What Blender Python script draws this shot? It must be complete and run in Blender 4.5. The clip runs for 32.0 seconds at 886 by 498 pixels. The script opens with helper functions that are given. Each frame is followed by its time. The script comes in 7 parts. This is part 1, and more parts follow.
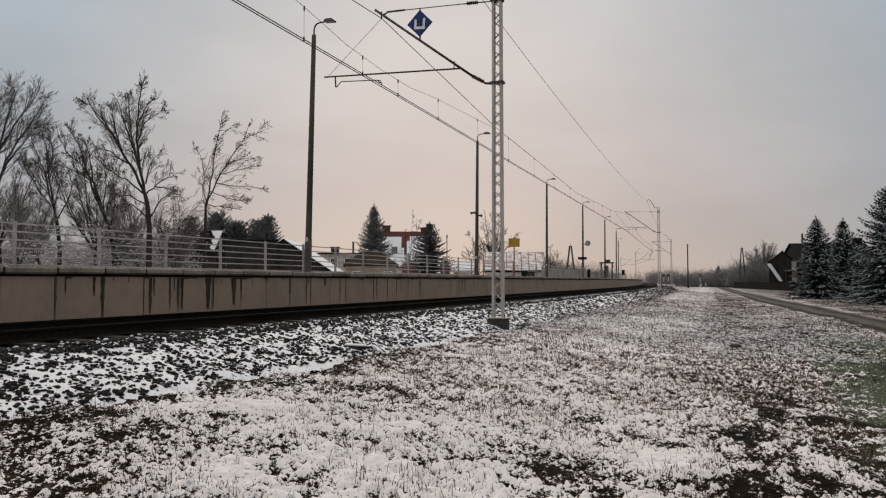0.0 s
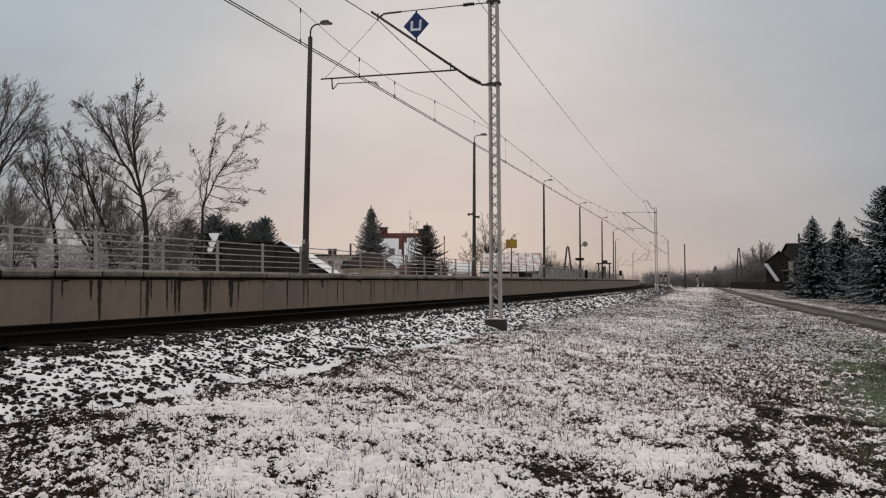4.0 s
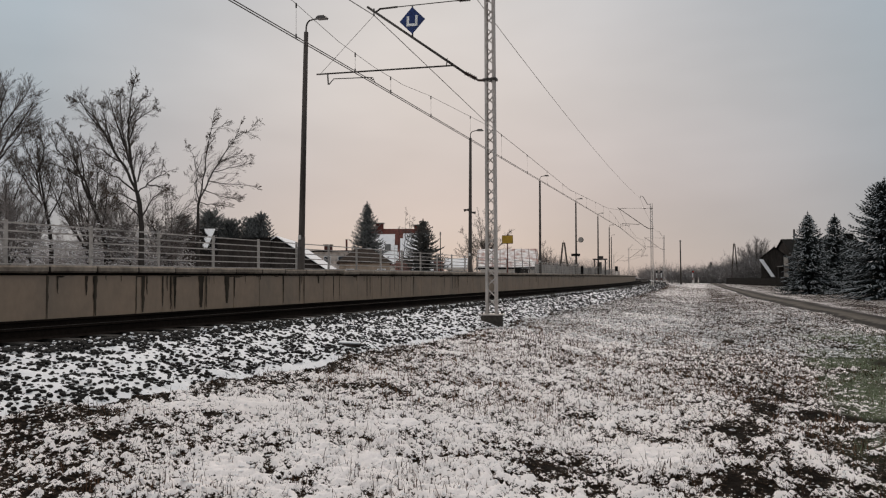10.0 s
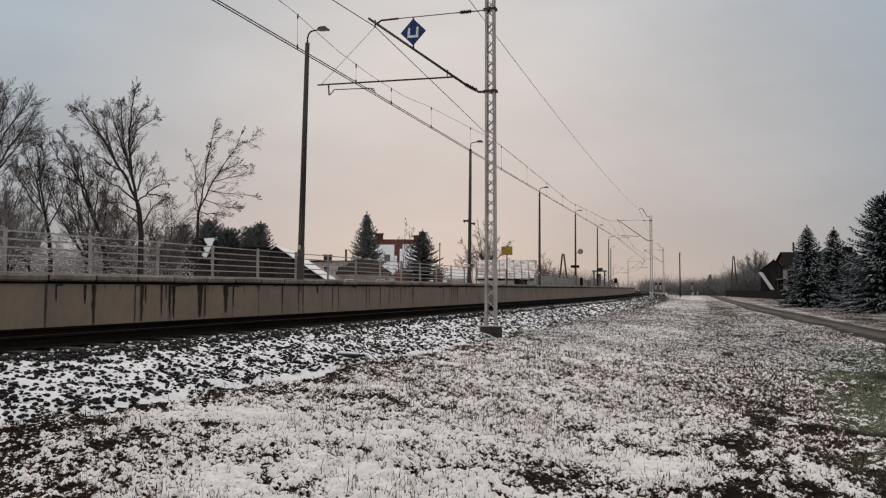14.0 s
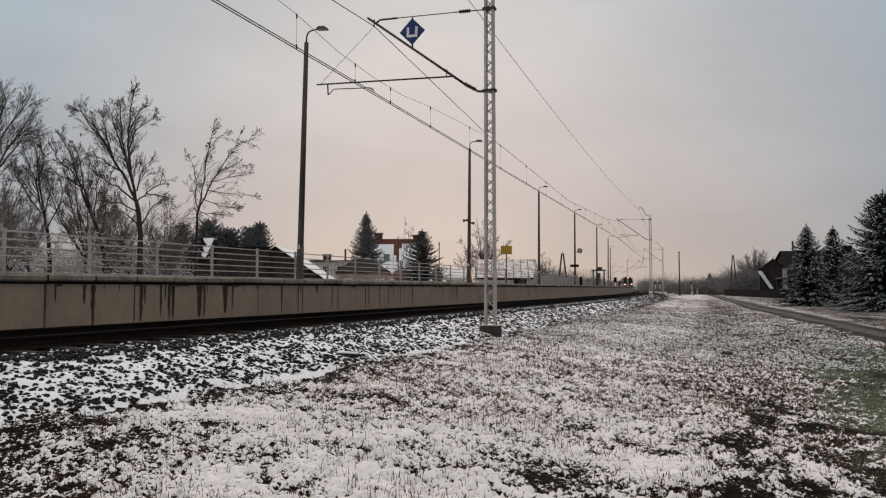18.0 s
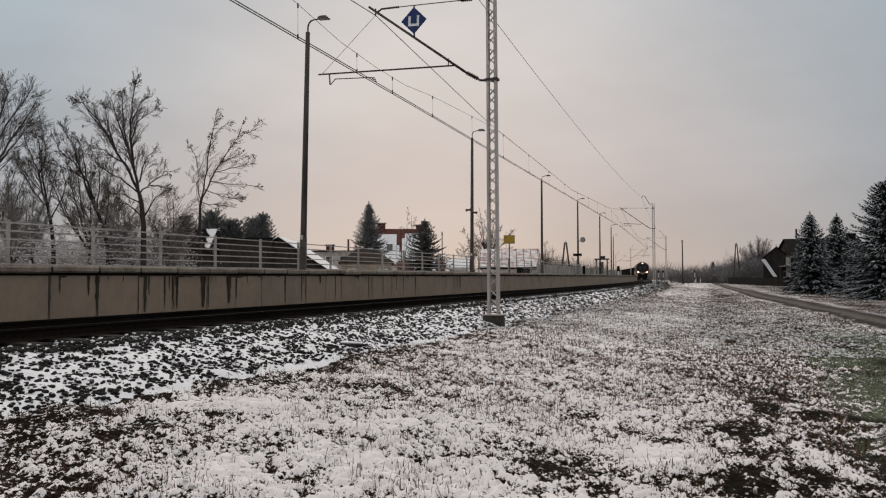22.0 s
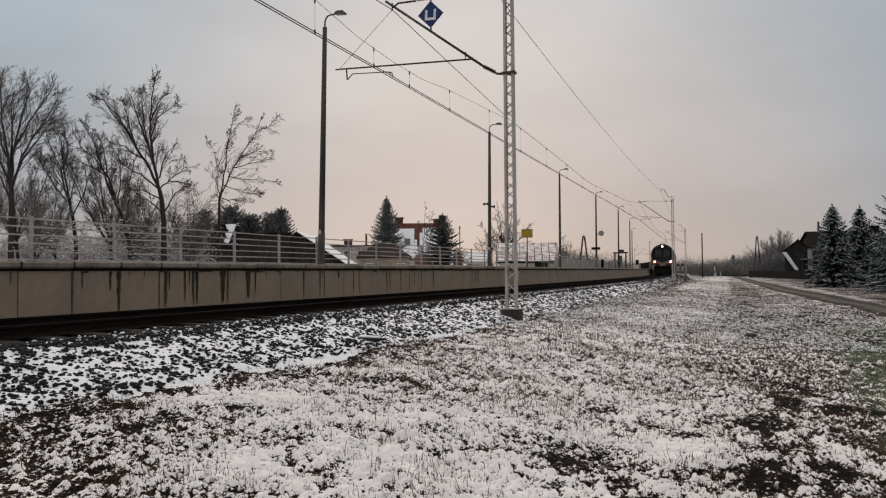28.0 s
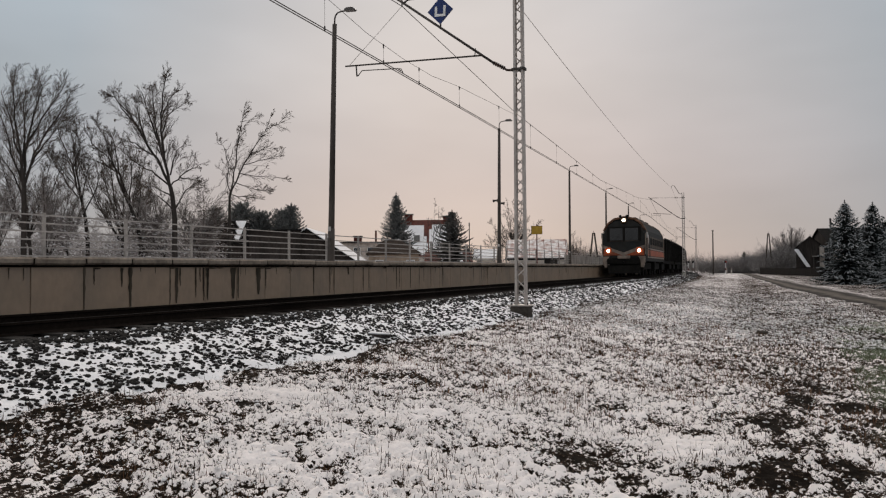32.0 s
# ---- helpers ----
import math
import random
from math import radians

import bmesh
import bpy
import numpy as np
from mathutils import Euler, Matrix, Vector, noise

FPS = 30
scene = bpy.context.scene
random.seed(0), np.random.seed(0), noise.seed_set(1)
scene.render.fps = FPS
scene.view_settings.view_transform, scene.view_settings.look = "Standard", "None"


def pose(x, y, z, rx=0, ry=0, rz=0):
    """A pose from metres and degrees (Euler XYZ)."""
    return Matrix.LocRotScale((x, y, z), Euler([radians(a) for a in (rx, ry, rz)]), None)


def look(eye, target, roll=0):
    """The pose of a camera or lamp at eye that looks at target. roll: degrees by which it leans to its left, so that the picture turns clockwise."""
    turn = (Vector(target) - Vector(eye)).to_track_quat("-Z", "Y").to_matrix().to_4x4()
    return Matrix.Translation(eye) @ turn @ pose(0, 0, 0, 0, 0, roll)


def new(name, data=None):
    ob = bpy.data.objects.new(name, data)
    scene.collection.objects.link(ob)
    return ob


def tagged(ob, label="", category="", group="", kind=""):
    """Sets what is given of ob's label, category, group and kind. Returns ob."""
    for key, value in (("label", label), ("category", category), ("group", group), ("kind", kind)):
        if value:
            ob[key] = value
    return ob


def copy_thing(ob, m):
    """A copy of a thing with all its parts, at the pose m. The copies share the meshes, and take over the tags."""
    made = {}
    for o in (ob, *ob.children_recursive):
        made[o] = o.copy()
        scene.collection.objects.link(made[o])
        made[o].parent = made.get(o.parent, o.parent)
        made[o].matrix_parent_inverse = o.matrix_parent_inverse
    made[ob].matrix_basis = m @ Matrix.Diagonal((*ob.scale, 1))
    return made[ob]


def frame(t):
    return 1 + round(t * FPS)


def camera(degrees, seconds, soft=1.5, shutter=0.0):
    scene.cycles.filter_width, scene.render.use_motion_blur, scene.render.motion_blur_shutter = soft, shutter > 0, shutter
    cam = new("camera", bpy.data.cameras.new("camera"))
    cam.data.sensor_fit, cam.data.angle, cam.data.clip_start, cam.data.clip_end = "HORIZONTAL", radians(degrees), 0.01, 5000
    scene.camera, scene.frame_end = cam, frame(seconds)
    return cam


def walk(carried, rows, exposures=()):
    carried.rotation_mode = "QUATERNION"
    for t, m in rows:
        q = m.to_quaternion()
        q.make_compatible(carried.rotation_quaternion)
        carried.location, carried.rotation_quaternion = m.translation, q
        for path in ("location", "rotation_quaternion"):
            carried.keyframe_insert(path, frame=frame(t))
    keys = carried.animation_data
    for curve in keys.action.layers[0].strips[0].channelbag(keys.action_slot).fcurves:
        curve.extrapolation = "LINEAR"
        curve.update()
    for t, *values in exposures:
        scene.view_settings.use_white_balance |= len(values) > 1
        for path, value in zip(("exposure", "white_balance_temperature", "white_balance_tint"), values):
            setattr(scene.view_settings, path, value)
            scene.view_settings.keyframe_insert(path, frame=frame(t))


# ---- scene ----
cam = camera(62.0, 32.0, soft=1.2)
EYE = (0.0, 0.0, 0.585)


def aim(yaw, pitch, roll):
    return pose(*EYE, 90 + pitch, roll, yaw)


# the camera is held by hand on one spot beside the line and only sways
walk(cam, [
    (0, aim(20.04, 2.47, 0.01)),
    (0.5, aim(19.97, 2.20, -0.13)),
    (1, aim(19.92, 2.28, 0.04)),
    (1.5, aim(20.05, 2.19, 0.14)),
    (2, aim(19.92, 2.44, 0.11)),
    (2.5, aim(20.02, 2.38, 0.18)),
    (3, aim(19.93, 2.46, 0.12)),
    (3.5, aim(19.88, 2.60, 0.28)),
    (5.5, aim(19.71, 2.48, 0.18)),
    (6, aim(19.79, 2.50, 0.17)),
    (6.5, aim(19.79, 2.78, 0.11)),
    (7, aim(19.39, 2.62, -0.17)),
    (7.5, aim(19.34, 2.64, -0.25)),
    (8, aim(19.61, 2.74, -0.10)),
    (8.5, aim(19.33, 2.35, -0.15)),
    (9, aim(19.28, 2.22, -0.06)),
    (9.5, aim(19.44, 2.44, 0.15)),
    (10, aim(19.54, 2.25, 0.27)),
    (10.5, aim(19.33, 1.62, 0.40)),
    (11, aim(19.01, 2.07, 0.14)),
    (11.5, aim(19.31, 2.29, 0.23)),
    (12, aim(19.14, 1.89, 0.40)),
    (12.5, aim(19.34, 2.04, 0.43)),
    (13, aim(19.38, 1.86, 0.20)),
    (13.5, aim(19.50, 2.61, 0.33)),
    (14, aim(19.48, 3.09, -0.08)),
    (14.5, aim(19.37, 3.00, 0.04)),
    (16.5, aim(19.44, 2.52, 0.06)),
    (17, aim(19.44, 2.53, 0.14)),
    (17.5, aim(19.78, 2.61, 0.20)),
    (18, aim(19.44, 3.05, 0.02)),
    (18.5, aim(19.50, 2.50, 0.10)),
    (19, aim(19.75, 2.17, 0.20)),
    (19.5, aim(19.84, 1.94, 0.19)),
    (20, aim(19.77, 2.18, 0.25)),
    (20.5, aim(19.94, 2.43, 0.38)),
    (21, aim(19.75, 2.33, 0.42)),
    (21.5, aim(19.67, 2.29, 0.50)),
    (22, aim(19.68, 2.25, 0.30)),
    (22.5, aim(19.97, 2.04, 0.57)),
    (23, aim(20.40, 2.32, 0.45)),
    (23.5, aim(20.48, 2.34, 0.43)),
    (24, aim(20.56, 2.34, 0.34)),
    (24.5, aim(20.48, 2.15, 0.28)),
    (25, aim(20.43, 1.91, 0.31)),
    (25.5, aim(20.54, 2.05, 0.44)),
    (27.5, aim(21.07, 1.86, 0.55)),
    (28, aim(21.06, 1.81, 0.48)),
    (28.5, aim(21.06, 1.69, 0.48)),
    (29, aim(21.43, 1.67, 0.58)),
    (29.5, aim(21.36, 1.60, 0.54)),
    (30, aim(21.24, 1.71, 0.43)),
    (30.5, aim(21.46, 1.75, 0.44)),
    (31, aim(21.60, 1.80, 0.53)),
    (31.5, aim(21.91, 1.55, 0.51)),
    (32, aim(21.80, 1.56, 0.42)),
], exposures=((0.0, 0.0, 6700, 11), (5.0, 0.0, 6640, 10), (29.0, 0.0, 6640, 10), (32.0, 0.0, 6680, 11)))

# ---- world, sun ----
world = bpy.data.worlds.new("overcast")
scene.world = world
world.use_nodes = True
wn, wl = world.node_tree.nodes, world.node_tree.links
wn.clear()
w_out = wn.new("ShaderNodeOutputWorld")
w_bg = wn.new("ShaderNodeBackground")
w_sky = wn.new("ShaderNodeTexSky")
w_sky.sky_type, w_sky.sun_disc = "NISHITA", False
w_sky.sun_elevation, w_sky.sun_rotation = radians(24), radians(-22)
w_co = wn.new("ShaderNodeTexCoord")
w_sep = wn.new("ShaderNodeSeparateXYZ")
wl.new(w_co.outputs["Generated"], w_sep.inputs[0])
w_ramp = wn.new("ShaderNodeValToRGB")
SKY_STOPS = ((0.0, (0.462, 0.384, 0.372)), (0.10, (0.497, 0.422, 0.409)), (0.24, (0.535, 0.495, 0.485)),
             (0.40, (0.555, 0.545, 0.555)), (1.0, (1.44, 1.12, 0.955)))
for i, (p, c) in enumerate(SKY_STOPS):
    e = w_ramp.color_ramp.elements[i] if i < 2 else w_ramp.color_ramp.elements.new(p)
    e.position, e.color = p, (*c, 1)
wl.new(w_sep.outputs["Z"], w_ramp.inputs[0])
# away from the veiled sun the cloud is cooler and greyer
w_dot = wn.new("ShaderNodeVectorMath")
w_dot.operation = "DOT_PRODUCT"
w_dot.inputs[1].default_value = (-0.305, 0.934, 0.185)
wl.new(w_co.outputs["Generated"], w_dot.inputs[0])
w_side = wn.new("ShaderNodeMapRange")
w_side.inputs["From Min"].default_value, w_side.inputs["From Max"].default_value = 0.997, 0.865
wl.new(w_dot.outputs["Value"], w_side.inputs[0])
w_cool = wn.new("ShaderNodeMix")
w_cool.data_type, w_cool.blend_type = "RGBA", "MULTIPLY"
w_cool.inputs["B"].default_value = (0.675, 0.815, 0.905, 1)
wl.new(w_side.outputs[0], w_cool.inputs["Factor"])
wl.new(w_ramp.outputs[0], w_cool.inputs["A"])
w_map = wn.new("ShaderNodeMapping")
w_map.inputs["Scale"].default_value = (1.6, 1.6, 5.0)
wl.new(w_co.outputs["Generated"], w_map.inputs[0])
w_noise = wn.new("ShaderNodeTexNoise")
w_noise.inputs["Scale"].default_value, w_noise.inputs["Detail"].default_value = 1.8, 3
wl.new(w_map.outputs[0], w_noise.inputs["Vector"])
w_cloud = wn.new("ShaderNodeMapRange")
w_cloud.inputs["From Min"].default_value, w_cloud.inputs["From Max"].default_value = 0.3, 0.7
w_cloud.inputs["To Min"].default_value, w_cloud.inputs["To Max"].default_value = 0.91, 1.07
wl.new(w_noise.outputs[0], w_cloud.inputs[0])
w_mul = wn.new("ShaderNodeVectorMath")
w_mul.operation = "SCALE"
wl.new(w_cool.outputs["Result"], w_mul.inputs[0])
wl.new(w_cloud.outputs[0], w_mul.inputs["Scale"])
w_add = wn.new("ShaderNodeVectorMath")
w_add.operation = "MULTIPLY_ADD"
w_add.inputs[1].default_value = (0.006, 0.006, 0.006)
wl.new(w_sky.outputs[0], w_add.inputs[0])
wl.new(w_mul.outputs[0], w_add.inputs[2])
wl.new(w_add.outputs[0], w_bg.inputs[0])
wl.new(w_bg.outputs[0], w_out.inputs[0])

sun = new("sun", bpy.data.lights.new("sun", "SUN"))
sun.data.energy, sun.data.angle, sun.data.color = 1.1, radians(30), (1.0, 0.86, 0.76)
sun.matrix_world = look((-37, 92, 45), (0, 0, 0))
scene.view_settings.exposure = 0.0

# ---- materials ----
def material(name, color, rough=0.8, metal=0.0, vary=0.25, grain=8.0, second=None, bump=0.3, streak=1.0, snow=0.0, blotch=1.2, snow_scale=6.0, gloss=0.35):
    """A surface with two scales of variation and relief; streak stretches it upright; snow lies on what faces up."""
    m = bpy.data.materials.new(name)
    m.use_nodes = True
    n, l = m.node_tree.nodes, m.node_tree.links
    b = n["Principled BSDF"]
    co = n.new("ShaderNodeTexCoord")
    mp = n.new("ShaderNodeMapping")
    mp.inputs["Scale"].default_value = (1, 1, 1 / streak)
    l.new(co.outputs["Object"], mp.inputs[0])
    info = n.new("ShaderNodeObjectInfo")
    shift = n.new("ShaderNodeVectorMath")
    shift.operation = "MULTIPLY_ADD"
    shift.inputs[1].default_value = (37, 19, 23)
    l.new(info.outputs["Random"], shift.inputs[0])
    l.new(mp.outputs[0], shift.inputs[2])
    fine, big = n.new("ShaderNodeTexNoise"), n.new("ShaderNodeTexNoise")
    fine.inputs["Scale"].default_value, fine.inputs["Detail"].default_value = grain, 5
    big.inputs["Scale"].default_value, big.inputs["Detail"].default_value = blotch, 3
    for t in (fine, big):
        l.new(shift.outputs[0], t.inputs["Vector"])
    mix1 = n.new("ShaderNodeMix")
    mix1.data_type = "RGBA"
    mix1.inputs["A"].default_value = (*color, 1)
    mix1.inputs["B"].default_value = (*(second or [c * 0.55 for c in color]), 1)
    r1 = n.new("ShaderNodeMapRange")
    r1.inputs["From Min"].default_value, r1.inputs["From Max"].default_value = 0.42, 0.72
    l.new(big.outputs[0], r1.inputs[0])
    l.new(r1.outputs[0], mix1.inputs["Factor"])
    r2 = n.new("ShaderNodeMapRange")
    r2.inputs["From Min"].default_value, r2.inputs["From Max"].default_value = 0.3, 0.7
    r2.inputs["To Min"].default_value, r2.inputs["To Max"].default_value = 1 - vary, 1 + vary
    l.new(fine.outputs[0], r2.inputs[0])
    sc = n.new("ShaderNodeVectorMath")
    sc.operation = "SCALE"
    l.new(mix1.outputs["Result"], sc.inputs[0])
    l.new(r2.outputs[0], sc.inputs["Scale"])
    out = sc.outputs[0]
    b.inputs["Roughness"].default_value, b.inputs["Metallic"].default_value = rough, metal
    b.inputs["Specular IOR Level"].default_value = gloss
    if snow > 0:
        g = n.new("ShaderNodeNewGeometry")
        sp = n.new("ShaderNodeSeparateXYZ")
        l.new(g.outputs["Normal"], sp.inputs[0])
        sn = n.new("ShaderNodeTexNoise")
        sn.inputs["Scale"].default_value, sn.inputs["Detail"].default_value = snow_scale, 3
        l.new(g.outputs["Position"], sn.inputs["Vector"])
        su = n.new("ShaderNodeMath")
        su.operation = "MULTIPLY_ADD"
        su.inputs[1].default_value = 0.9
        l.new(sn.outputs[0], su.inputs[0])
        l.new(sp.outputs["Z"], su.inputs[2])
        sr = n.new("ShaderNodeMapRange")
        cut = 1.55 - snow
        sr.inputs["From Min"].default_value, sr.inputs["From Max"].default_value = cut, cut + 0.12
        l.new(su.outputs[0], sr.inputs[0])
        ms = n.new("ShaderNodeMix")
        ms.data_type = "RGBA"
        ms.inputs["B"].default_value = (0.84, 0.84, 0.86, 1)
        l.new(sr.outputs[0], ms.inputs["Factor"])
        l.new(out, ms.inputs["A"])
        out = ms.outputs["Result"]
    l.new(out, b.inputs["Base Color"])
    if bump:
        bp = n.new("ShaderNodeBump")
        bp.inputs["Strength"].default_value, bp.inputs["Distance"].default_value = bump, 0.02
        l.new(fine.outputs[0], bp.inputs["Height"])
        l.new(bp.outputs[0], b.inputs["Normal"])
    return m


def glowing(name, color, strength):
    m = bpy.data.materials.new(name)
    m.use_nodes = True
    b = m.node_tree.nodes["Principled BSDF"]
    b.inputs["Base Color"].default_value = (*color, 1)
    b.inputs["Emission Color"].default_value = (*color, 1)
    b.inputs["Emission Strength"].default_value = strength
    return m


def glassy(name, color=(0.03, 0.035, 0.04), rough=0.06):
    m = bpy.data.materials.new(name)
    m.use_nodes = True
    b = m.node_tree.nodes["Principled BSDF"]
    b.inputs["Base Color"].default_value = (*color, 1)
    b.inputs["Roughness"].default_value = rough
    b.inputs["Specular IOR Level"].default_value = 0.6
    return m


def snow_ground(name, soil, soil2, straw):
    """Thin snow on rough grass: the snow lies where the attribute cover and the noise let it."""
    m = bpy.data.materials.new(name)
    m.use_nodes = True
    n, l = m.node_tree.nodes, m.node_tree.links
    b = n["Principled BSDF"]
    b.inputs["Roughness"].default_value = 0.9
    b.inputs["Specular IOR Level"].default_value = 0.03
    g = n.new("ShaderNodeNewGeometry")
    at = n.new("ShaderNodeAttribute")
    at.attribute_name = "cover"
    green = n.new("ShaderNodeAttribute")
    green.attribute_name = "green"

    def tex(scale, detail, stretch=None):
        t = n.new("ShaderNodeTexNoise")
        t.inputs["Scale"].default_value, t.inputs["Detail"].default_value = scale, detail
        t.inputs["Roughness"].default_value = 0.62
        src = g.outputs["Position"]
        if stretch:
            mp = n.new("ShaderNodeMapping")
            mp.inputs["Scale"].default_value = stretch
            l.new(src, mp.inputs[0])
            src = mp.outputs[0]
        l.new(src, t.inputs["Vector"])
        return t.outputs[0]

    def math_(op, a, c):
        t = n.new("ShaderNodeMath")
        t.operation = op
        for i, v in enumerate((a, c)):
            if isinstance(v, (int, float)):
                t.inputs[i].default_value = v
            else:
                l.new(v, t.inputs[i])
        return t.outputs[0]

    def mapr(v, a, c, d=0.0, e=1.0):
        t = n.new("ShaderNodeMapRange")
        for k, w in zip(("From Min", "From Max", "To Min", "To Max"), (a, c, d, e)):
            t.inputs[k].default_value = w
        l.new(v, t.inputs[0])
        return t.outputs[0]

    def mix(f, a, c):
        t = n.new("ShaderNodeMix")
        t.data_type = "RGBA"
        l.new(f, t.inputs["Factor"])
        for k, v in (("A", a), ("B", c)):
            if isinstance(v, tuple):
                t.inputs[k].default_value = (*v, 1)
            else:
                l.new(v, t.inputs[k])
        return t.outputs["Result"]

    f1, f2, f3 = tex(34, 3), tex(95, 2), tex(1.3, 3)
    rough_ = n.new("ShaderNodeAttribute")
    rough_.attribute_name = "tussock"
    s = math_("ADD", at.outputs["Fac"], math_("MULTIPLY", math_("SUBTRACT", f1, 0.5), 0.92))
    s = math_("ADD", s, math_("MULTIPLY", math_("SUBTRACT", f2, 0.5), 0.42))
    s = math_("ADD", s, math_("MULTIPLY", math_("SUBTRACT", tex(9.0, 4, (1.0, 0.7, 1.0)), 0.5), rough_.outputs["Fac"]))
    litter = mix(mapr(f1, 0.38, 0.62), soil2, straw)
    earth = mix(mapr(s, -0.20, -0.02), soil, litter)
    grassy = mix(mapr(f1, 0.35, 0.65), (0.06, 0.072, 0.045), (0.15, 0.172, 0.112))
    earth = mix(green.outputs["Fac"], earth, grassy)
    cover = mapr(s, -0.012, 0.03)
    white = mix(mapr(f3, 0.35, 0.65), (0.86, 0.81, 0.795), (0.92, 0.87, 0.86))
    l.new(mix(cover, earth, white), b.inputs["Base Color"])
    bp = n.new("ShaderNodeBump")
    bp.inputs["Strength"].default_value, bp.inputs["Distance"].default_value = 0.5, 0.03
    l.new(s, bp.inputs["Height"])
    l.new(bp.outputs[0], b.inputs["Normal"])
    return m


M_GROUND = snow_ground("snowy_grass", (0.010, 0.0078, 0.006), (0.018, 0.013, 0.0095), (0.066, 0.043, 0.029))
M_CLOD = material("lumpy_snow", (0.86, 0.845, 0.845), rough=0.95, vary=0.06, grain=20, second=(0.80, 0.78, 0.785), bump=0, gloss=0.1)
M_STRAW = material("dry_grass", (0.10, 0.055, 0.032), gloss=0.05, vary=0.5, grain=3, second=(0.045, 0.024, 0.015), bump=0, blotch=0.8)
M_RUSSET = material("russet_grass", (0.20, 0.11, 0.066), gloss=0.05, vary=0.5, grain=3, second=(0.09, 0.048, 0.03), bump=0, blotch=0.8)
M_DARKGRASS = material("wet_grass", (0.022, 0.014, 0.0095), gloss=0.05, vary=0.4, grain=3, second=(0.06, 0.038, 0.024), bump=0, blotch=0.8)
M_GREEN = material("winter_grass", (0.165, 0.20, 0.12), vary=0.4, grain=3, second=(0.26, 0.295, 0.205), bump=0, blotch=0.8)
M_STONE = material("ballast_stone", (0.024, 0.022, 0.0205), vary=0.4, grain=30, snow=0.14, snow_scale=9.0, gloss=0.1)
M_GREYSTONE = material("bare_ballast_stone", (0.035, 0.033, 0.031), rough=0.9, vary=0.5, grain=30, gloss=0.1)
M_SHOULDER = material("snowed_ballast", (0.022, 0.020, 0.019), vary=0.4, grain=30, snow=0.44, snow_scale=11.0, bump=0.8, gloss=0.1)
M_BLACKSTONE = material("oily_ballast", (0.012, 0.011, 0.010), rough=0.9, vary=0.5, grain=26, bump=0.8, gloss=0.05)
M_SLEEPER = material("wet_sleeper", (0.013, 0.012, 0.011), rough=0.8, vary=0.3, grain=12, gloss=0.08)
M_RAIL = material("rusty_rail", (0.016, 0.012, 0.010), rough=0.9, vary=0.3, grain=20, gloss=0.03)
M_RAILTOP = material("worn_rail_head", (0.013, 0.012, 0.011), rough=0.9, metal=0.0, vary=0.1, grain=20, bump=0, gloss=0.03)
M_WALL = material("platform_concrete", (0.295, 0.205, 0.138), rough=0.55, gloss=0.9, vary=0.10, grain=9, second=(0.22, 0.16, 0.112), streak=1.6, bump=0.3, blotch=1.3)
# near-black colour for the shadow gap below the caps and the cap joints
M_GAPDARK = material("dark_gap_fill", (0.012, 0.010, 0.008), rough=0.9, vary=0.3, grain=9, streak=6, gloss=0.05)
M_JOINT = material("grimy_joint", (0.07, 0.052, 0.037), rough=0.95, vary=0.4, grain=9, second=(0.12, 0.088, 0.062), gloss=0.05, blotch=2)
M_RUNOFF = material("run_off_stain", (0.045, 0.037, 0.029), rough=0.9, vary=0.5, grain=9, second=(0.09, 0.073, 0.056), streak=5, gloss=0.05, blotch=3)
M_CAP = material("cap_slab_concrete", (0.27, 0.225, 0.185), rough=0.95, vary=0.25, grain=14, second=(0.13, 0.105, 0.085), gloss=0.1)
M_PLAT = material("platform_paving", (0.33, 0.32, 0.31), rough=0.9, vary=0.2, grain=6, snow=0.35)
M_GALV = material("galvanised_steel", (0.30, 0.275, 0.255), rough=0.7, metal=0.0, vary=0.15, grain=9)
M_MAST = material("painted_mast_steel", (0.50, 0.46, 0.43), rough=0.6, metal=0.1, vary=0.18, grain=6, second=(0.40, 0.35, 0.32), streak=3)
M_DARKSTEEL = material("dark_steel", (0.06, 0.052, 0.047), rough=0.6, metal=0.3, vary=0.25, grain=10)
M_LAMPPOST = material("dark_lamp_post", (0.058, 0.048, 0.042), rough=0.75, vary=0.25, grain=6, streak=4)
M_LAMPHEAD = material("grey_lantern", (0.11, 0.10, 0.095), rough=0.5, vary=0.2, grain=8)
M_PLATE = material("pale_label_plate", (0.5, 0.48, 0.45), rough=0.6, vary=0.1, bump=0)
M_INSUL = material("brown_insulator", (0.05, 0.03, 0.025), rough=0.25, vary=0.1)
M_WIRE = material("copper_wire", (0.10, 0.08, 0.07), rough=0.6, metal=0.4, vary=0.1)
M_PLINTH = material("damp_plinth_concrete", (0.08, 0.069, 0.06), rough=0.95, vary=0.3, grain=12, gloss=0.1)
M_FOOT = material("foundation_concrete", (0.15, 0.135, 0.12), rough=0.95, vary=0.25, grain=12)
M_BLUE = material("blue_enamel", (0.012, 0.03, 0.13), rough=0.4, vary=0.08, bump=0)
M_WHITE = material("white_enamel", (0.78, 0.78, 0.78), rough=0.4, vary=0.05, bump=0)
M_YELLOW = material("yellow_sign", (0.36, 0.22, 0.02), rough=0.5, vary=0.1, bump=0)
M_BARK = material("bark", (0.03, 0.025, 0.022), rough=0.95, vary=0.35, grain=18, streak=4, snow=0.05)
M_TWIG = material("frosted_twigs", (0.08, 0.066, 0.058), rough=0.95, vary=0.3, grain=4, bump=0, snow=0.12)
M_LEAF = material("dead_leaves", (0.07, 0.045, 0.03), rough=0.9, vary=0.3, grain=4, bump=0)
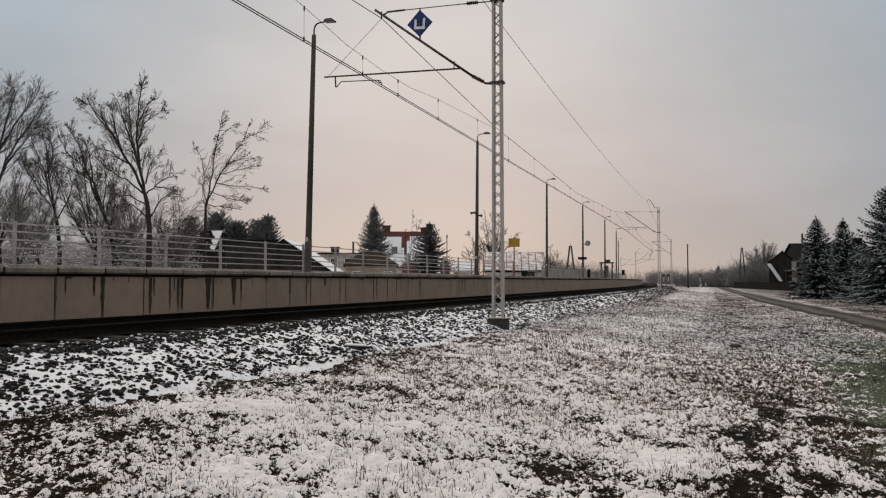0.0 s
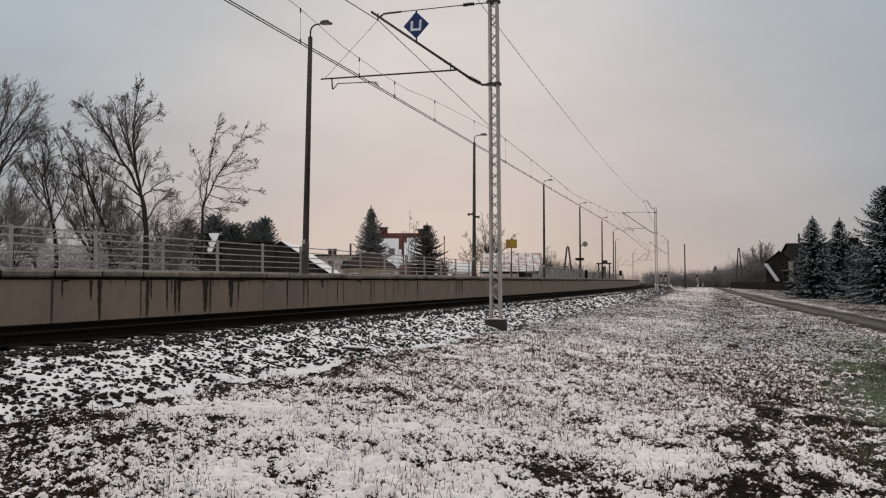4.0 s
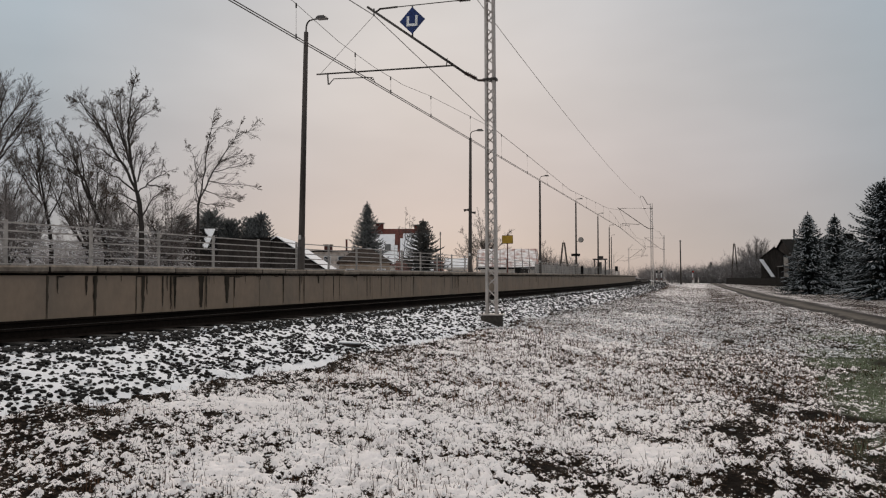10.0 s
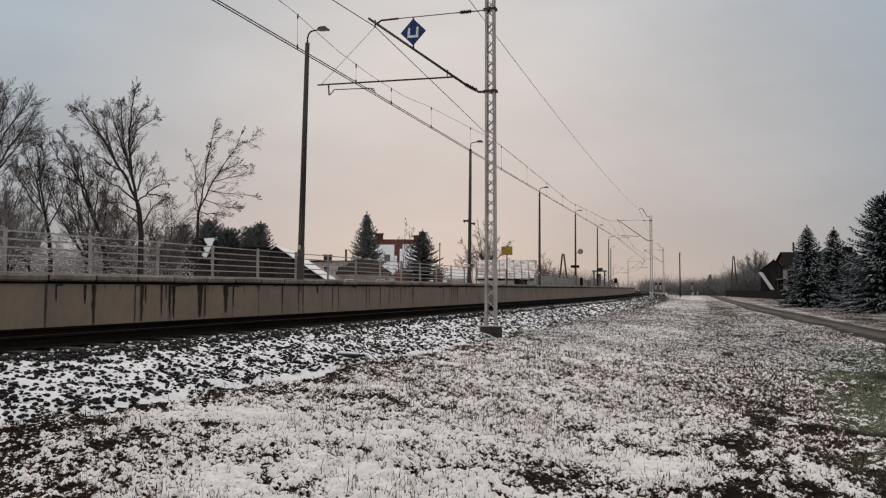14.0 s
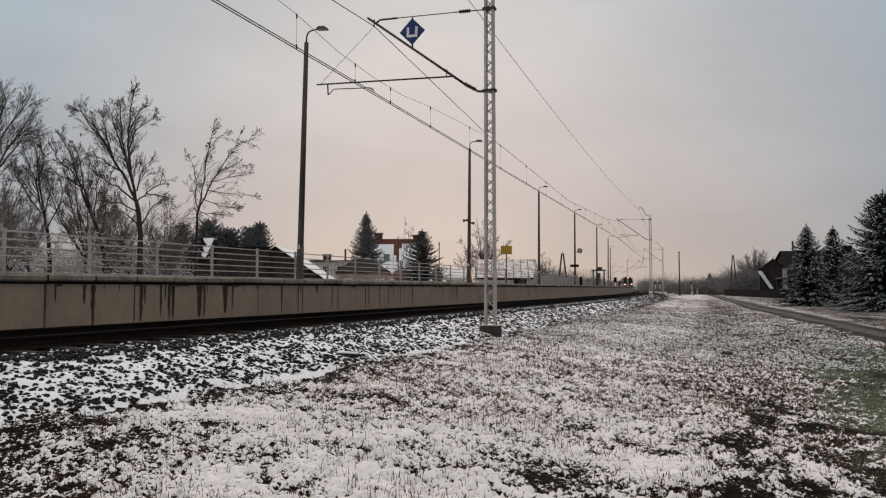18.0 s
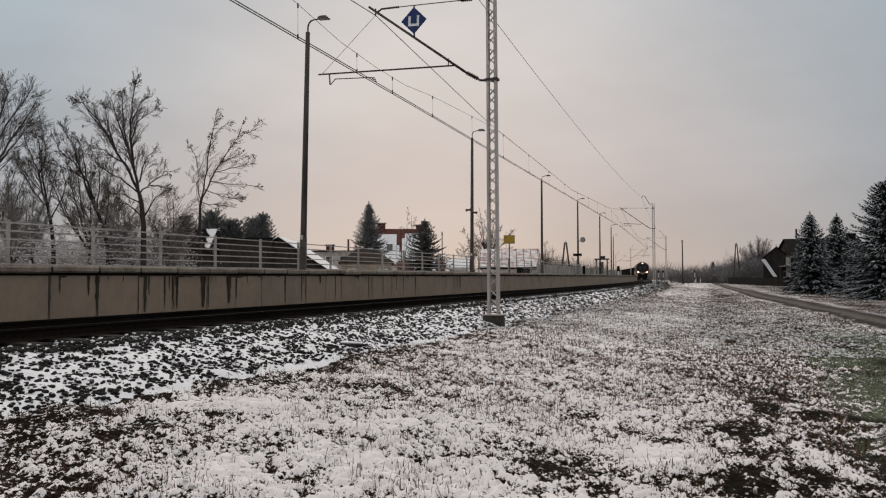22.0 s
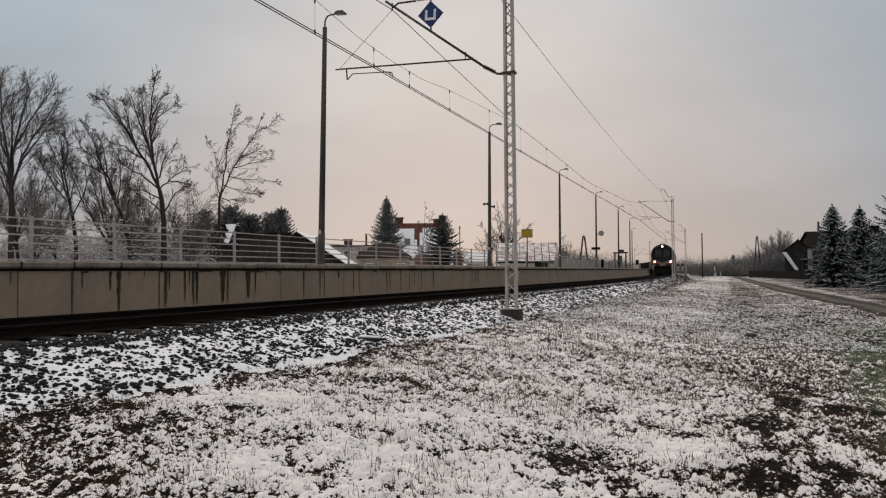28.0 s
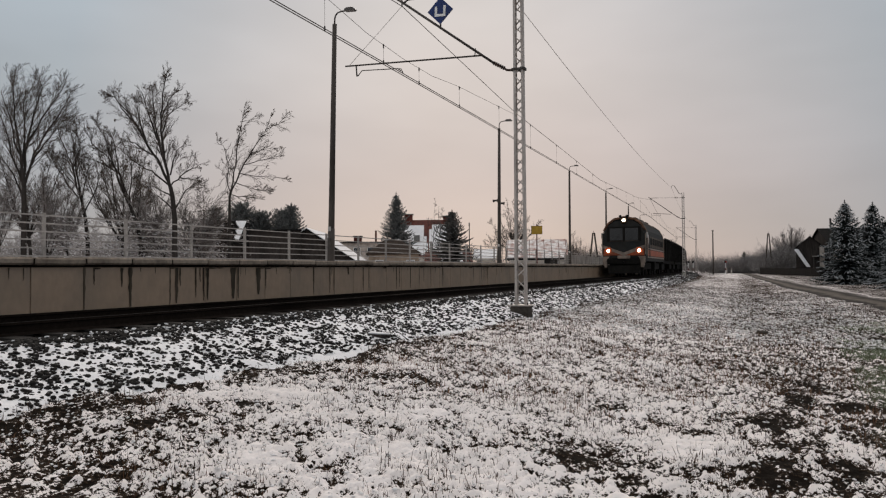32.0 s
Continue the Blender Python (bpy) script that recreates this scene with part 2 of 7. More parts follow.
M_FIRDARK = material("dark_spruce_needles", (0.075, 0.073, 0.068), rough=0.95, vary=0.4, grain=5, second=(0.125, 0.12, 0.113), bump=0, snow=0.08, gloss=0.05)
# base colour lightened for distance haze and frost
M_FIR = material("hazy_spruce_needles", (0.13, 0.135, 0.133), rough=0.95, vary=0.4, grain=5, second=(0.19, 0.192, 0.188), bump=0, snow=0.04, gloss=0.05)
M_FIRSNOW = material("snowy_spruce_needles", (0.032, 0.038, 0.037), rough=0.9, vary=0.45, grain=5, second=(0.042, 0.050, 0.049), bump=0, snow=0.08, gloss=0.1)
M_BOUGHSNOW = material("snow_on_boughs", (0.35, 0.37, 0.385), rough=0.95, vary=0.35, grain=6, second=(0.2, 0.22, 0.23), bump=0, gloss=0.1)
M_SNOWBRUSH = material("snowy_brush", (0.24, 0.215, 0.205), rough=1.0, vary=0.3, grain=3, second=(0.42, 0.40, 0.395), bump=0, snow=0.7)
# frost and distance haze both lighten the next two base colours
M_GREYBRUSH = material("hazy_grey_brush", (0.17, 0.158, 0.153), rough=1.0, vary=0.35, grain=2, second=(0.26, 0.245, 0.24), bump=0, snow=0.3, gloss=0.05)
M_BRUSH = material("hazy_frosted_brush", (0.15, 0.132, 0.125), rough=1.0, vary=0.35, grain=2, second=(0.26, 0.24, 0.23), bump=0, snow=0.32)


def lane_surface():
    """Wet asphalt with two dark wheel tracks and slush between and beside them."""
    m = bpy.data.materials.new("slushy_lane")
    m.use_nodes = True
    n, l = m.node_tree.nodes, m.node_tree.links
    b = n["Principled BSDF"]
    b.inputs["Roughness"].default_value, b.inputs["Specular IOR Level"].default_value = 0.8, 0.06
    at = n.new("ShaderNodeAttribute")
    at.attribute_name = "across"
    g = n.new("ShaderNodeNewGeometry")
    ns, nb = n.new("ShaderNodeTexNoise"), n.new("ShaderNodeTexNoise")
    for t, s_, d_ in ((ns, 7, 5), (nb, 0.9, 3)):
        t.inputs["Scale"].default_value, t.inputs["Detail"].default_value = s_, d_
        l.new(g.outputs["Position"], t.inputs["Vector"])
    add = n.new("ShaderNodeMath")
    add.operation = "MULTIPLY_ADD"
    add.inputs[1].default_value = 0.22
    l.new(nb.outputs[0], add.inputs[0])
    ragged = n.new("ShaderNodeMath")
    ragged.operation = "MULTIPLY_ADD"
    ragged.inputs[1].default_value = 0.16
    l.new(ns.outputs[0], ragged.inputs[0])
    l.new(at.outputs["Fac"], ragged.inputs[2])
    l.new(ragged.outputs[0], add.inputs[2])
    ramp = n.new("ShaderNodeValToRGB")
    stops = ((0.14, (0.30, 0.285, 0.275)), (0.24, (0.03, 0.026, 0.022)), (0.36, (0.012, 0.010, 0.009)), (0.50, (0.10, 0.088, 0.075)),
             (0.64, (0.07, 0.06, 0.051)), (0.76, (0.012, 0.010, 0.009)), (0.92, (0.05, 0.044, 0.04)), (1.0, (0.14, 0.13, 0.125)))
    for i, (p, c) in enumerate(stops):
        e = ramp.color_ramp.elements[i] if i < 2 else ramp.color_ramp.elements.new(p)
        e.position, e.color = p, (*c, 1)
    l.new(add.outputs[0], ramp.inputs[0])
    mr = n.new("ShaderNodeMapRange")
    mr.inputs["From Min"].default_value, mr.inputs["From Max"].default_value = 0.3, 0.7
    mr.inputs["To Min"].default_value, mr.inputs["To Max"].default_value = 0.65, 1.35
    l.new(ns.outputs[0], mr.inputs[0])
    sc = n.new("ShaderNodeVectorMath")
    sc.operation = "SCALE"
    l.new(ramp.outputs[0], sc.inputs[0])
    l.new(mr.outputs[0], sc.inputs["Scale"])
    l.new(sc.outputs[0], b.inputs["Base Color"])
    bp = n.new("ShaderNodeBump")
    bp.inputs["Strength"].default_value, bp.inputs["Distance"].default_value = 0.4, 0.02
    l.new(ns.outputs[0], bp.inputs["Height"])
    l.new(bp.outputs[0], b.inputs["Normal"])
    return m


M_LANE = lane_surface()
M_PLASTER = material("pale_plaster", (0.62, 0.58, 0.53), rough=0.95, vary=0.08, grain=3, second=(0.5, 0.46, 0.42))
M_TANWALL = material("tan_render", (0.30, 0.235, 0.18), rough=0.95, vary=0.15, grain=4)
M_BROWNROOF = material("brown_roof", (0.04, 0.029, 0.023), rough=0.85, vary=0.3, grain=5, snow=0.0, gloss=0.1)
M_LONGWALL = material("weathered_pale_render", (0.42, 0.37, 0.33), rough=0.95, vary=0.12, grain=4)
M_GREYWALL = material("grey_render", (0.27, 0.25, 0.23), rough=0.95, vary=0.12, grain=4)
M_DARKWOOD = material("dark_boarding", (0.040, 0.034, 0.031), rough=0.95, gloss=0.05, vary=0.3, grain=6, streak=5)
M_ROOFSNOW = material("snow_on_roof", (0.83, 0.83, 0.85), rough=0.9, vary=0.05, grain=3, second=(0.76, 0.76, 0.78))
M_PATCHROOF = material("patchy_roof_snow", (0.82, 0.79, 0.78), rough=0.9, vary=0.12, grain=4, second=(0.36, 0.18, 0.14), blotch=2.2)
M_REDROOF = material("red_brown_roof", (0.12, 0.032, 0.022), rough=0.7, vary=0.25, grain=5)
M_DARKROOF = material("dark_roof", (0.014, 0.013, 0.0125), gloss=0.04, rough=0.9, vary=0.25, grain=5, snow=0.0)
M_GLASS = glassy("dark_window")
M_CABGLASS = glassy("dark_cab_window", (0.012, 0.013, 0.014), 0.25)
M_FENCE = material("dark_fence", (0.014, 0.0125, 0.012), rough=0.95, gloss=0.05, vary=0.3, grain=6, streak=4)
M_LOCO_DARK = material("dark_loco_paint", (0.020, 0.021, 0.021), rough=0.7, vary=0.2, grain=4, second=(0.028, 0.025, 0.022), gloss=0.12)
M_LOCO_ORANGE = material("faded_orange_paint", (0.36, 0.075, 0.026), rough=0.6, vary=0.25, grain=4, second=(0.22, 0.055, 0.024))
M_LOCO_GREY = material("pale_grey_paint", (0.24, 0.185, 0.15), rough=0.5, vary=0.25, grain=4)
M_LOCO_ROOF = material("dusty_loco_roof", (0.05, 0.04, 0.033), rough=0.9, vary=0.35, grain=3, gloss=0.1)
M_LOCO_SIDE = material("dusty_grey_side", (0.10, 0.082, 0.07), rough=0.85, vary=0.35, grain=3, second=(0.06, 0.048, 0.04), streak=3, gloss=0.1)
M_LOCO_PALE = material("pale_mirror_casing", (0.42, 0.40, 0.38), rough=0.5, vary=0.1)
M_RUST = material("rusty_dust", (0.16, 0.085, 0.055), rough=0.95, vary=0.5, grain=5, second=(0.07, 0.045, 0.035), gloss=0.05)
M_UNDER = material("grimy_running_gear", (0.012, 0.011, 0.010), rough=0.9, vary=0.3, grain=6, gloss=0.1)
M_WAGON = material("dark_wagon_boards", (0.02, 0.0185, 0.018), rough=0.9, vary=0.3, grain=5, streak=4, gloss=0.1)
M_LIGHT = glowing("warm_headlight", (1.0, 0.80, 0.58), 9.0)
M_RED = glowing("red_signal", (1.0, 0.06, 0.04), 0.4)

# ---- building tools ----
class Geo:
    def __init__(self):
        self.v, self.f = [], []

    def add(self, vs, fs, m=None):
        k = len(self.v)
        self.v += [tuple(m @ Vector(p)) if m else tuple(p) for p in vs]
        self.f += [tuple(i + k for i in q) for q in fs]
        return self

    def box(self, x0, x1, y0, y1, z0, z1, m=None, b=0.0):
        if b <= 0:
            vs = [(x, y, z) for z in (z0, z1) for y in (y0, y1) for x in (x0, x1)]
            fs = [(0, 2, 3, 1), (4, 5, 7, 6), (0, 1, 5, 4), (2, 6, 7, 3), (0, 4, 6, 2), (1, 3, 7, 5)]
            return self.add(vs, fs, m)
        # chamfered box: three corners per vertex
        c, h = ((x0 + x1) / 2, (y0 + y1) / 2, (z0 + z1) / 2), ((x1 - x0) / 2, (y1 - y0) / 2, (z1 - z0) / 2)
        vs, idx = [], {}
        for sx in (-1, 1):
            for sy in (-1, 1):
                for sz in (-1, 1):
                    for a in range(3):
                        s = (sx, sy, sz)
                        idx[(s, a)] = len(vs)
                        vs.append(tuple(c[i] + s[i] * (h[i] - (0 if i == a else b)) for i in range(3)))
        fs = []
        for a in range(3):
            p, q = (a + 1) % 3, (a + 2) % 3
            for s in (-1, 1):
                ring = []
                for u, w in ((-1, -1), (1, -1), (1, 1), (-1, 1)):
                    k = [0, 0, 0]
                    k[a], k[p], k[q] = s, u, w
                    ring.append(idx[(tuple(k), a)])
                fs.append(ring if s > 0 else ring[::-1])
            for u in (-1, 1):
                for w in (-1, 1):
                    k0, k1 = [0, 0, 0], [0, 0, 0]
                    k0[a], k1[a] = -1, 1
                    k0[p] = k1[p] = u
                    k0[q] = k1[q] = w
                    ring = [idx[(tuple(k0), p)], idx[(tuple(k1), p)], idx[(tuple(k1), q)], idx[(tuple(k0), q)]]
                    fs.append(ring if u * w < 0 else ring[::-1])
        for sx in (-1, 1):
            for sy in (-1, 1):
                for sz in (-1, 1):
                    ring = [idx[((sx, sy, sz), a)] for a in range(3)]
                    fs.append(ring if sx * sy * sz > 0 else ring[::-1])
        return self.add(vs, fs, m)

    def tube(self, pts, radii, n=8, m=None, caps=True):
        pts = [Vector(p) for p in pts]
        if not isinstance(radii, (list, tuple)):
            radii = [radii] * len(pts)
        vs, fs = [], []
        side = None
        for i, p in enumerate(pts):
            d = (pts[min(i + 1, len(pts) - 1)] - pts[max(i - 1, 0)]).normalized()
            if side is None:
                side = d.orthogonal().normalized()
            side = (side - d * side.dot(d)).normalized()
            up = d.cross(side)
            for k in range(n):
                a = 2 * math.pi * k / n
                vs.append(p + (side * math.cos(a) + up * math.sin(a)) * radii[i])
        for i in range(len(pts) - 1):
            for k in range(n):
                fs.append((i * n + k, i * n + (k + 1) % n, (i + 1) * n + (k + 1) % n, (i + 1) * n + k))
        if caps:
            fs.append(tuple(range(n))[::-1])
            fs.append(tuple((len(pts) - 1) * n + k for k in range(n)))
        return self.add(vs, fs, m)

    def prism(self, poly, a, b, m=None):
        """A polygon in x and z, swept along y from a to b."""
        n = len(poly)
        vs = [(x, a, z) for x, z in poly] + [(x, b, z) for x, z in poly]
        fs = [tuple(range(n)), tuple(range(2 * n - 1, n - 1, -1))]
        fs += [(i, i + n, (i + 1) % n + n, (i + 1) % n) for i in range(n)]
        return self.add(vs, fs, m)

    def mesh(self, name, smooth=False):
        me = bpy.data.meshes.new(name)
        me.from_pydata(self.v, [], self.f)
        if smooth:
            me.polygons.foreach_set("use_smooth", [True] * len(me.polygons))
        me.update()
        return me


def part(name, geo, mat, parent=None, label="", smooth=False, at=None):
    me = geo.mesh(name, smooth) if isinstance(geo, Geo) else geo
    if not me.materials:
        me.materials.append(mat)
    ob = new(name, me)
    if parent:
        ob.parent = parent
    if at:
        ob.matrix_basis = at
    return tagged(ob, label)


def thing(name, at, label, category, group="", kind=""):
    return_ob = new(name)
    return_ob.empty_display_size = 0.2
    return_ob.matrix_basis = at
    return tagged(return_ob, label, category, group, kind)


def bulk(name, verts, faces, mat, attrs=(), smooth=False):
    """One mesh from arrays: verts n x 3, faces m x k."""
    me = bpy.data.meshes.new(name)
    nv, (nf, k) = len(verts), faces.shape
    me.vertices.add(nv)
    me.vertices.foreach_set("co", np.ascontiguousarray(verts, dtype=np.float32).ravel())
    me.loops.add(nf * k)
    me.loops.foreach_set("vertex_index", np.ascontiguousarray(faces, dtype=np.int32).ravel())
    me.polygons.add(nf)
    me.polygons.foreach_set("loop_start", np.arange(0, nf * k, k, dtype=np.int32))
    me.update(calc_edges=True)
    for key, vals in attrs:
        at = me.attributes.new(key, "FLOAT", "POINT")
        at.data.foreach_set("value", np.ascontiguousarray(vals, dtype=np.float32))
    me.polygons.foreach_set("use_smooth", [smooth] * nf)
    me.validate()
    me.materials.append(mat)
    return new(name, me)


def scattered(base_v, base_f, pos, scale, turn, tilt):
    """Copies of a small base mesh (n x 3, m x k) at pos with scales (k x 3), turned about z, tilted about x."""
    n, c = len(base_v), len(pos)
    v = np.repeat(base_v[None], c, 0) * scale[:, None, :]
    ct, st = np.cos(tilt)[:, None], np.sin(tilt)[:, None]
    y, z = v[..., 1] * ct - v[..., 2] * st, v[..., 1] * st + v[..., 2] * ct
    cz, sz = np.cos(turn)[:, None], np.sin(turn)[:, None]
    x, y = v[..., 0] * cz - y * sz, v[..., 0] * sz + y * cz
    v = np.stack((x, y, z), -1) + pos[:, None, :]
    f = base_f[None] + (np.arange(c) * n)[:, None, None]
    return v.reshape(-1, 3), f.reshape(-1, base_f.shape[1])


def lattice(ix, iy, seed):
    h = (ix * 374761393 + iy * 668265263 + seed * 982451653) & 0x7FFFFFFF
    h = ((h ^ (h >> 13)) * 1274126177) & 0x7FFFFFFF
    return ((h ^ (h >> 16)) & 0xFFFF) / 65535.0


def value_noise(x, y, seed=0):
    ix, iy = np.floor(x).astype(np.int64), np.floor(y).astype(np.int64)
    fx, fy = x - ix, y - iy
    fx, fy = fx * fx * (3 - 2 * fx), fy * fy * (3 - 2 * fy)
    a = lattice(ix, iy, seed) * (1 - fx) + lattice(ix + 1, iy, seed) * fx
    b = lattice(ix, iy + 1, seed) * (1 - fx) + lattice(ix + 1, iy + 1, seed) * fx
    return a * (1 - fy) + b * fy


def fractal(x, y, octaves=4, seed=0):
    t, amp, total = 0.0, 1.0, 0.0
    for o in range(octaves):
        t, total = t + amp * value_noise(x * 2 ** o + 17.3 * o, y * 2 ** o - 9.1 * o, seed + o), total + amp
        amp *= 0.55
    return t / total


# ---- the line of the track: one wide curve to the left ----
def track_x(y):
    y = np.asarray(y, dtype=float)
    q = np.clip(y, -150, 320)
    return -7.2 - (q - 60) ** 2 / 2060 - (q - 60) / 1030 * (y - q)


def tx(y):
    return float(track_x(y))


def heading(y):
    """Degrees about z of the direction along the track away from the camera."""
    q = min(max(y, -150), 320)
    return math.degrees(math.atan((q - 60) / 1030))


def beside(o, y, z=0.0, turn=0.0):
    """A pose at o metres right of the track's middle."""
    h = radians(heading(y))
    return pose(tx(y) + o * math.cos(h), y + o * math.sin(h), z, 0, 0, heading(y) + turn)


def ground_height(x, y):
    o = x - track_x(y)
    bed = np.interp(o, [-60, -6, -2.0, 1.0, 1.7, 2.9, 3.4, 5.5, 8.0, 11, 400], [-0.3, -0.25, -0.35, -0.35, -0.35, -0.57, -0.57, -0.74, -0.95, -1.0, -1.0])
    return bed


# ---- ground: one sheet to the horizon, fine near the camera ----
def steps(stops):
    out = []
    for (a, d), (b, _) in zip(stops, stops[1:]):
        out += list(np.arange(a, b - 1e-6, d))
    return np.array(out + [stops[-1][0]])


BARE = ((-0.93, 5.92, 0.16, 0.2), (-1.22, 5.88, 0.18, 0.32), (-0.74, 5.55, 0.13, 0.22), (-0.6, 5.2, 0.2, 0.12), (-0.74, 7.64, 0.16, 0.16), (-0.42, 7.42, 0.24, 0.2),
        (0.29, 8.14, 0.22, 0.45), (0.23, 6.05, 0.21, 0.46), (0.34, 7.02, 0.2, 0.36), (0.30, 7.5, 0.14, 0.5), (0.77, 6.46, 0.15, 0.3), (1.08, 9.19, 0.15, 0.3), (0.89, 10.95, 0.26, 0.7),
        (0.62, 9.6, 0.16, 0.9), (1.57, 9.32, 0.34, 0.2), (2.92, 18.5, 0.4, 0.5), (3.02, 15.35, 0.24, 0.9), (-1.30, 8.05, 0.22, 0.34), (-4.38, 4.62, 0.14, 0.12), (-4.41, 5.04, 0.26, 0.08),
        (-4.6, 7.49, 0.13, 0.3), (-3.3, 5.64, 0.07, 0.12), (-2.54, 4.48, 0.03, 0.07), (-2.76, 4.41, 0.03, 0.1), (-3.92, 3.75, 0.05, 0.09), (-3.09, 6.98, 0.07, 0.16), (-1.9, 5.18, 0.03, 0.07),
        (-5.46, 5.84, 0.24, 0.24), (-5.57, 7.13, 0.28, 0.34), (-4.1, 5.62, 0.22, 0.07))
DEEP = ((0.80, 7.5, 0.2, 0.6), (1.1, 6.9, 0.14, 0.4), (-4.2, 6.25, 0.5, 0.24), (-4.63, 5.02, 0.12, 0.12), (-4.0, 8.7, 0.4, 0.5), (-0.9, 6.9, 0.5, 0.5), (-0.3, 6.6, 0.4, 0.5), (-2.3, 5.0, 0.9, 0.5), (-3.2, 4.2, 0.8, 0.4), (-3.6, 12.5, 0.8, 1.2), (1.2, 5.4, 0.4, 0.5), (-3.2, 15.5, 1.2, 1.6))


def patch(x, y, px, py, rx, ry, wob=0.5):
    w = fractal(x * 3.2, y * 2.0, 4, 21) - 0.5
    return np.clip(1.3 - np.sqrt(((x - px) / rx) ** 2 + ((y - py) / ry) ** 2) + w * 3.6 * wob, 0, 1)


def green_at(x, y):
    return np.clip((x - 0.9 - 0.06 * (y - 5)) / 0.8, 0, 1) * np.clip((6.0 - x) / 1.0, 0, 1) * np.clip((26 - y) / 11, 0, 1) * np.clip(fractal(x * 1.1, y * 0.8, 3, 31) * 3.2 - 1.0, 0, 1)


def lumpy(x, y):
    """Clumps of a hand's width that hold or shed the snow."""
    return (fractal(x * 10.5, y * 10.0, 3, 3) - 0.5) * 0.44 + (fractal(x * 27, y * 24, 2, 7) - 0.5) * 0.64


def cover_at(x, y):
    """How far the snow covers the grass, above zero where it lies."""
    o = x - track_x(y)
    c = 0.026 + (fractal(x * 0.7, y * 0.5, 3, 5) - 0.5) * (0.34 - 0.16 * np.clip((y - 7) / 2, 0, 1)) * np.clip((70 - y) / 40, 0.15, 1)
    c = c - 0.09 * np.clip((-2.4 - x) / 2.0, 0, 1) - 0.08 * np.clip((x + 0.7) / 1.3, 0, 1) - 0.03 * np.clip((x - 1.5) / 1.5, 0, 1) - 0.06 * np.clip((x - 6.4) / 0.6, 0, 1) + 0.01 * np.clip((y - 8.0) / 4.0, 0, 1) * np.clip((x + 3.6) / 1.6, 0, 1) * np.clip((30 - y) / 10, 0, 1)
    c = c + (fractal(x * 1.1, y * 0.45, 3, 15) - 0.5) * 0.30 * np.clip((y - 12) / 12, 0, 1) * np.clip((150 - y) / 60, 0, 1)
    c = c + 0.035 * np.clip((y - 26) / 14, 0, 1) - 0.10 * patch(x, y, 1.3, 60, 1.0, 20) - 0.07 * patch(x, y, -2.5, 40, 1.0, 10)
    for b in DEEP:
        c = c + 0.17 * patch(x, y, *b)
    for b in BARE:
        c = c - 0.245 * patch(x, y, *b)
    c = c - 0.11 * np.clip(1.2 - np.abs(o - 3.3) / 0.5, 0, 1)
    c = c - 0.085 * green_at(x, y)
    return np.where(o < -4, 0.3, c)


def surface(x, y):
    """Height of the snowy grass and the field that tells snow from grass."""
    o = x - track_x(y)
    near_ = np.clip((60 - np.abs(y)) / 40, 0, 1) * np.clip((o - 2.2) / 0.5, 0, 1)
    fine_ = np.clip((y - 2.6) / 0.8, 0, 1) * np.clip((24 - y) / 9, 0, 1) * np.clip((o - 1.5) / 0.8, 0, 1) * np.clip((16 - o) / 4, 0, 1)
    lump = lumpy(x, y) * fine_
    s = cover_at(x, y) + lump
    rise = np.clip((s + 0.06) / 0.30, 0, 1)
    rise = rise * rise * (3 - 2 * rise)
    z = ground_height(x, y) + near_ * ((fractal(x * 0.8, y * 0.8, 3, 11) - 0.5) * 0.17 + (fractal(x * 2.6, y * 2.6, 2, 12) - 0.5) * 0.07 * fine_) + fine_ * (rise * 0.03 + lump * 0.05 - 0.018)
    return z, s, fine_


gy = steps([(-2500, 500), (-500, 100), (-100, 20), (-20, 3), (1, 0.5), (3.2, 0.026), (7, 0.045), (12, 0.08), (20, 0.16), (30, 0.5), (60, 2), (140, 10), (300, 60), (900, 300), (2700, 300)])
go = steps([(-2500, 500), (-500, 100), (-100, 20), (-20, 2), (-2, 0.5), (2.3, 0.0145), (9.9, 0.035), (13, 0.12), (18, 0.5), (30, 4), (100, 30), (400, 300), (2500, 300)])
GO, GY = np.meshgrid(go, gy)
GX = track_x(GY) + GO
GZ, GCOVER, FINE = surface(GX, GY)
nr, nc = GX.shape
ids = np.arange(nr * nc).reshape(nr, nc)
quads = np.stack((ids[:-1, :-1], ids[:-1, 1:], ids[1:, 1:], ids[1:, :-1]), -1).reshape(-1, 4)
GBARE = np.zeros(GX.shape)
for b in BARE:
    GBARE = np.maximum(GBARE, patch(GX, GY, *b))
ground = bulk("ground", np.stack((GX, GY, GZ), -1).reshape(-1, 3), quads, M_GROUND,
              (("cover", GCOVER.ravel()), ("green", (green_at(GX, GY) * (1 - 0.85 * GBARE)).ravel()), ("tussock", (1.25 * (1 - FINE)).ravel())), smooth=True)
tagged(ground, "rough dry grass under thin patchy snow", "ground", kind="structure")

# ---- road beside the line ----
ry_ = steps([(-60, 4), (10, 0.6), (60, 1.5), (120, 6), (400, 40), (800, 40)])


def road_edges(y):
    y0 = [-60, 20, 27, 32, 38, 44, 58, 100, 138, 170, 240, 800]
    return np.interp(y, y0, [4.9, 4.7, 4.65, 4.6, 4.3, 3.85, 3.0, 2.2, 1.6, 1.0, 0.0, -60]), np.interp(y, y0, [7.2, 7.0, 6.95, 6.8, 6.6, 6.5, 5.75, 4.5, 3.8, 3.2, 2.0, -57])


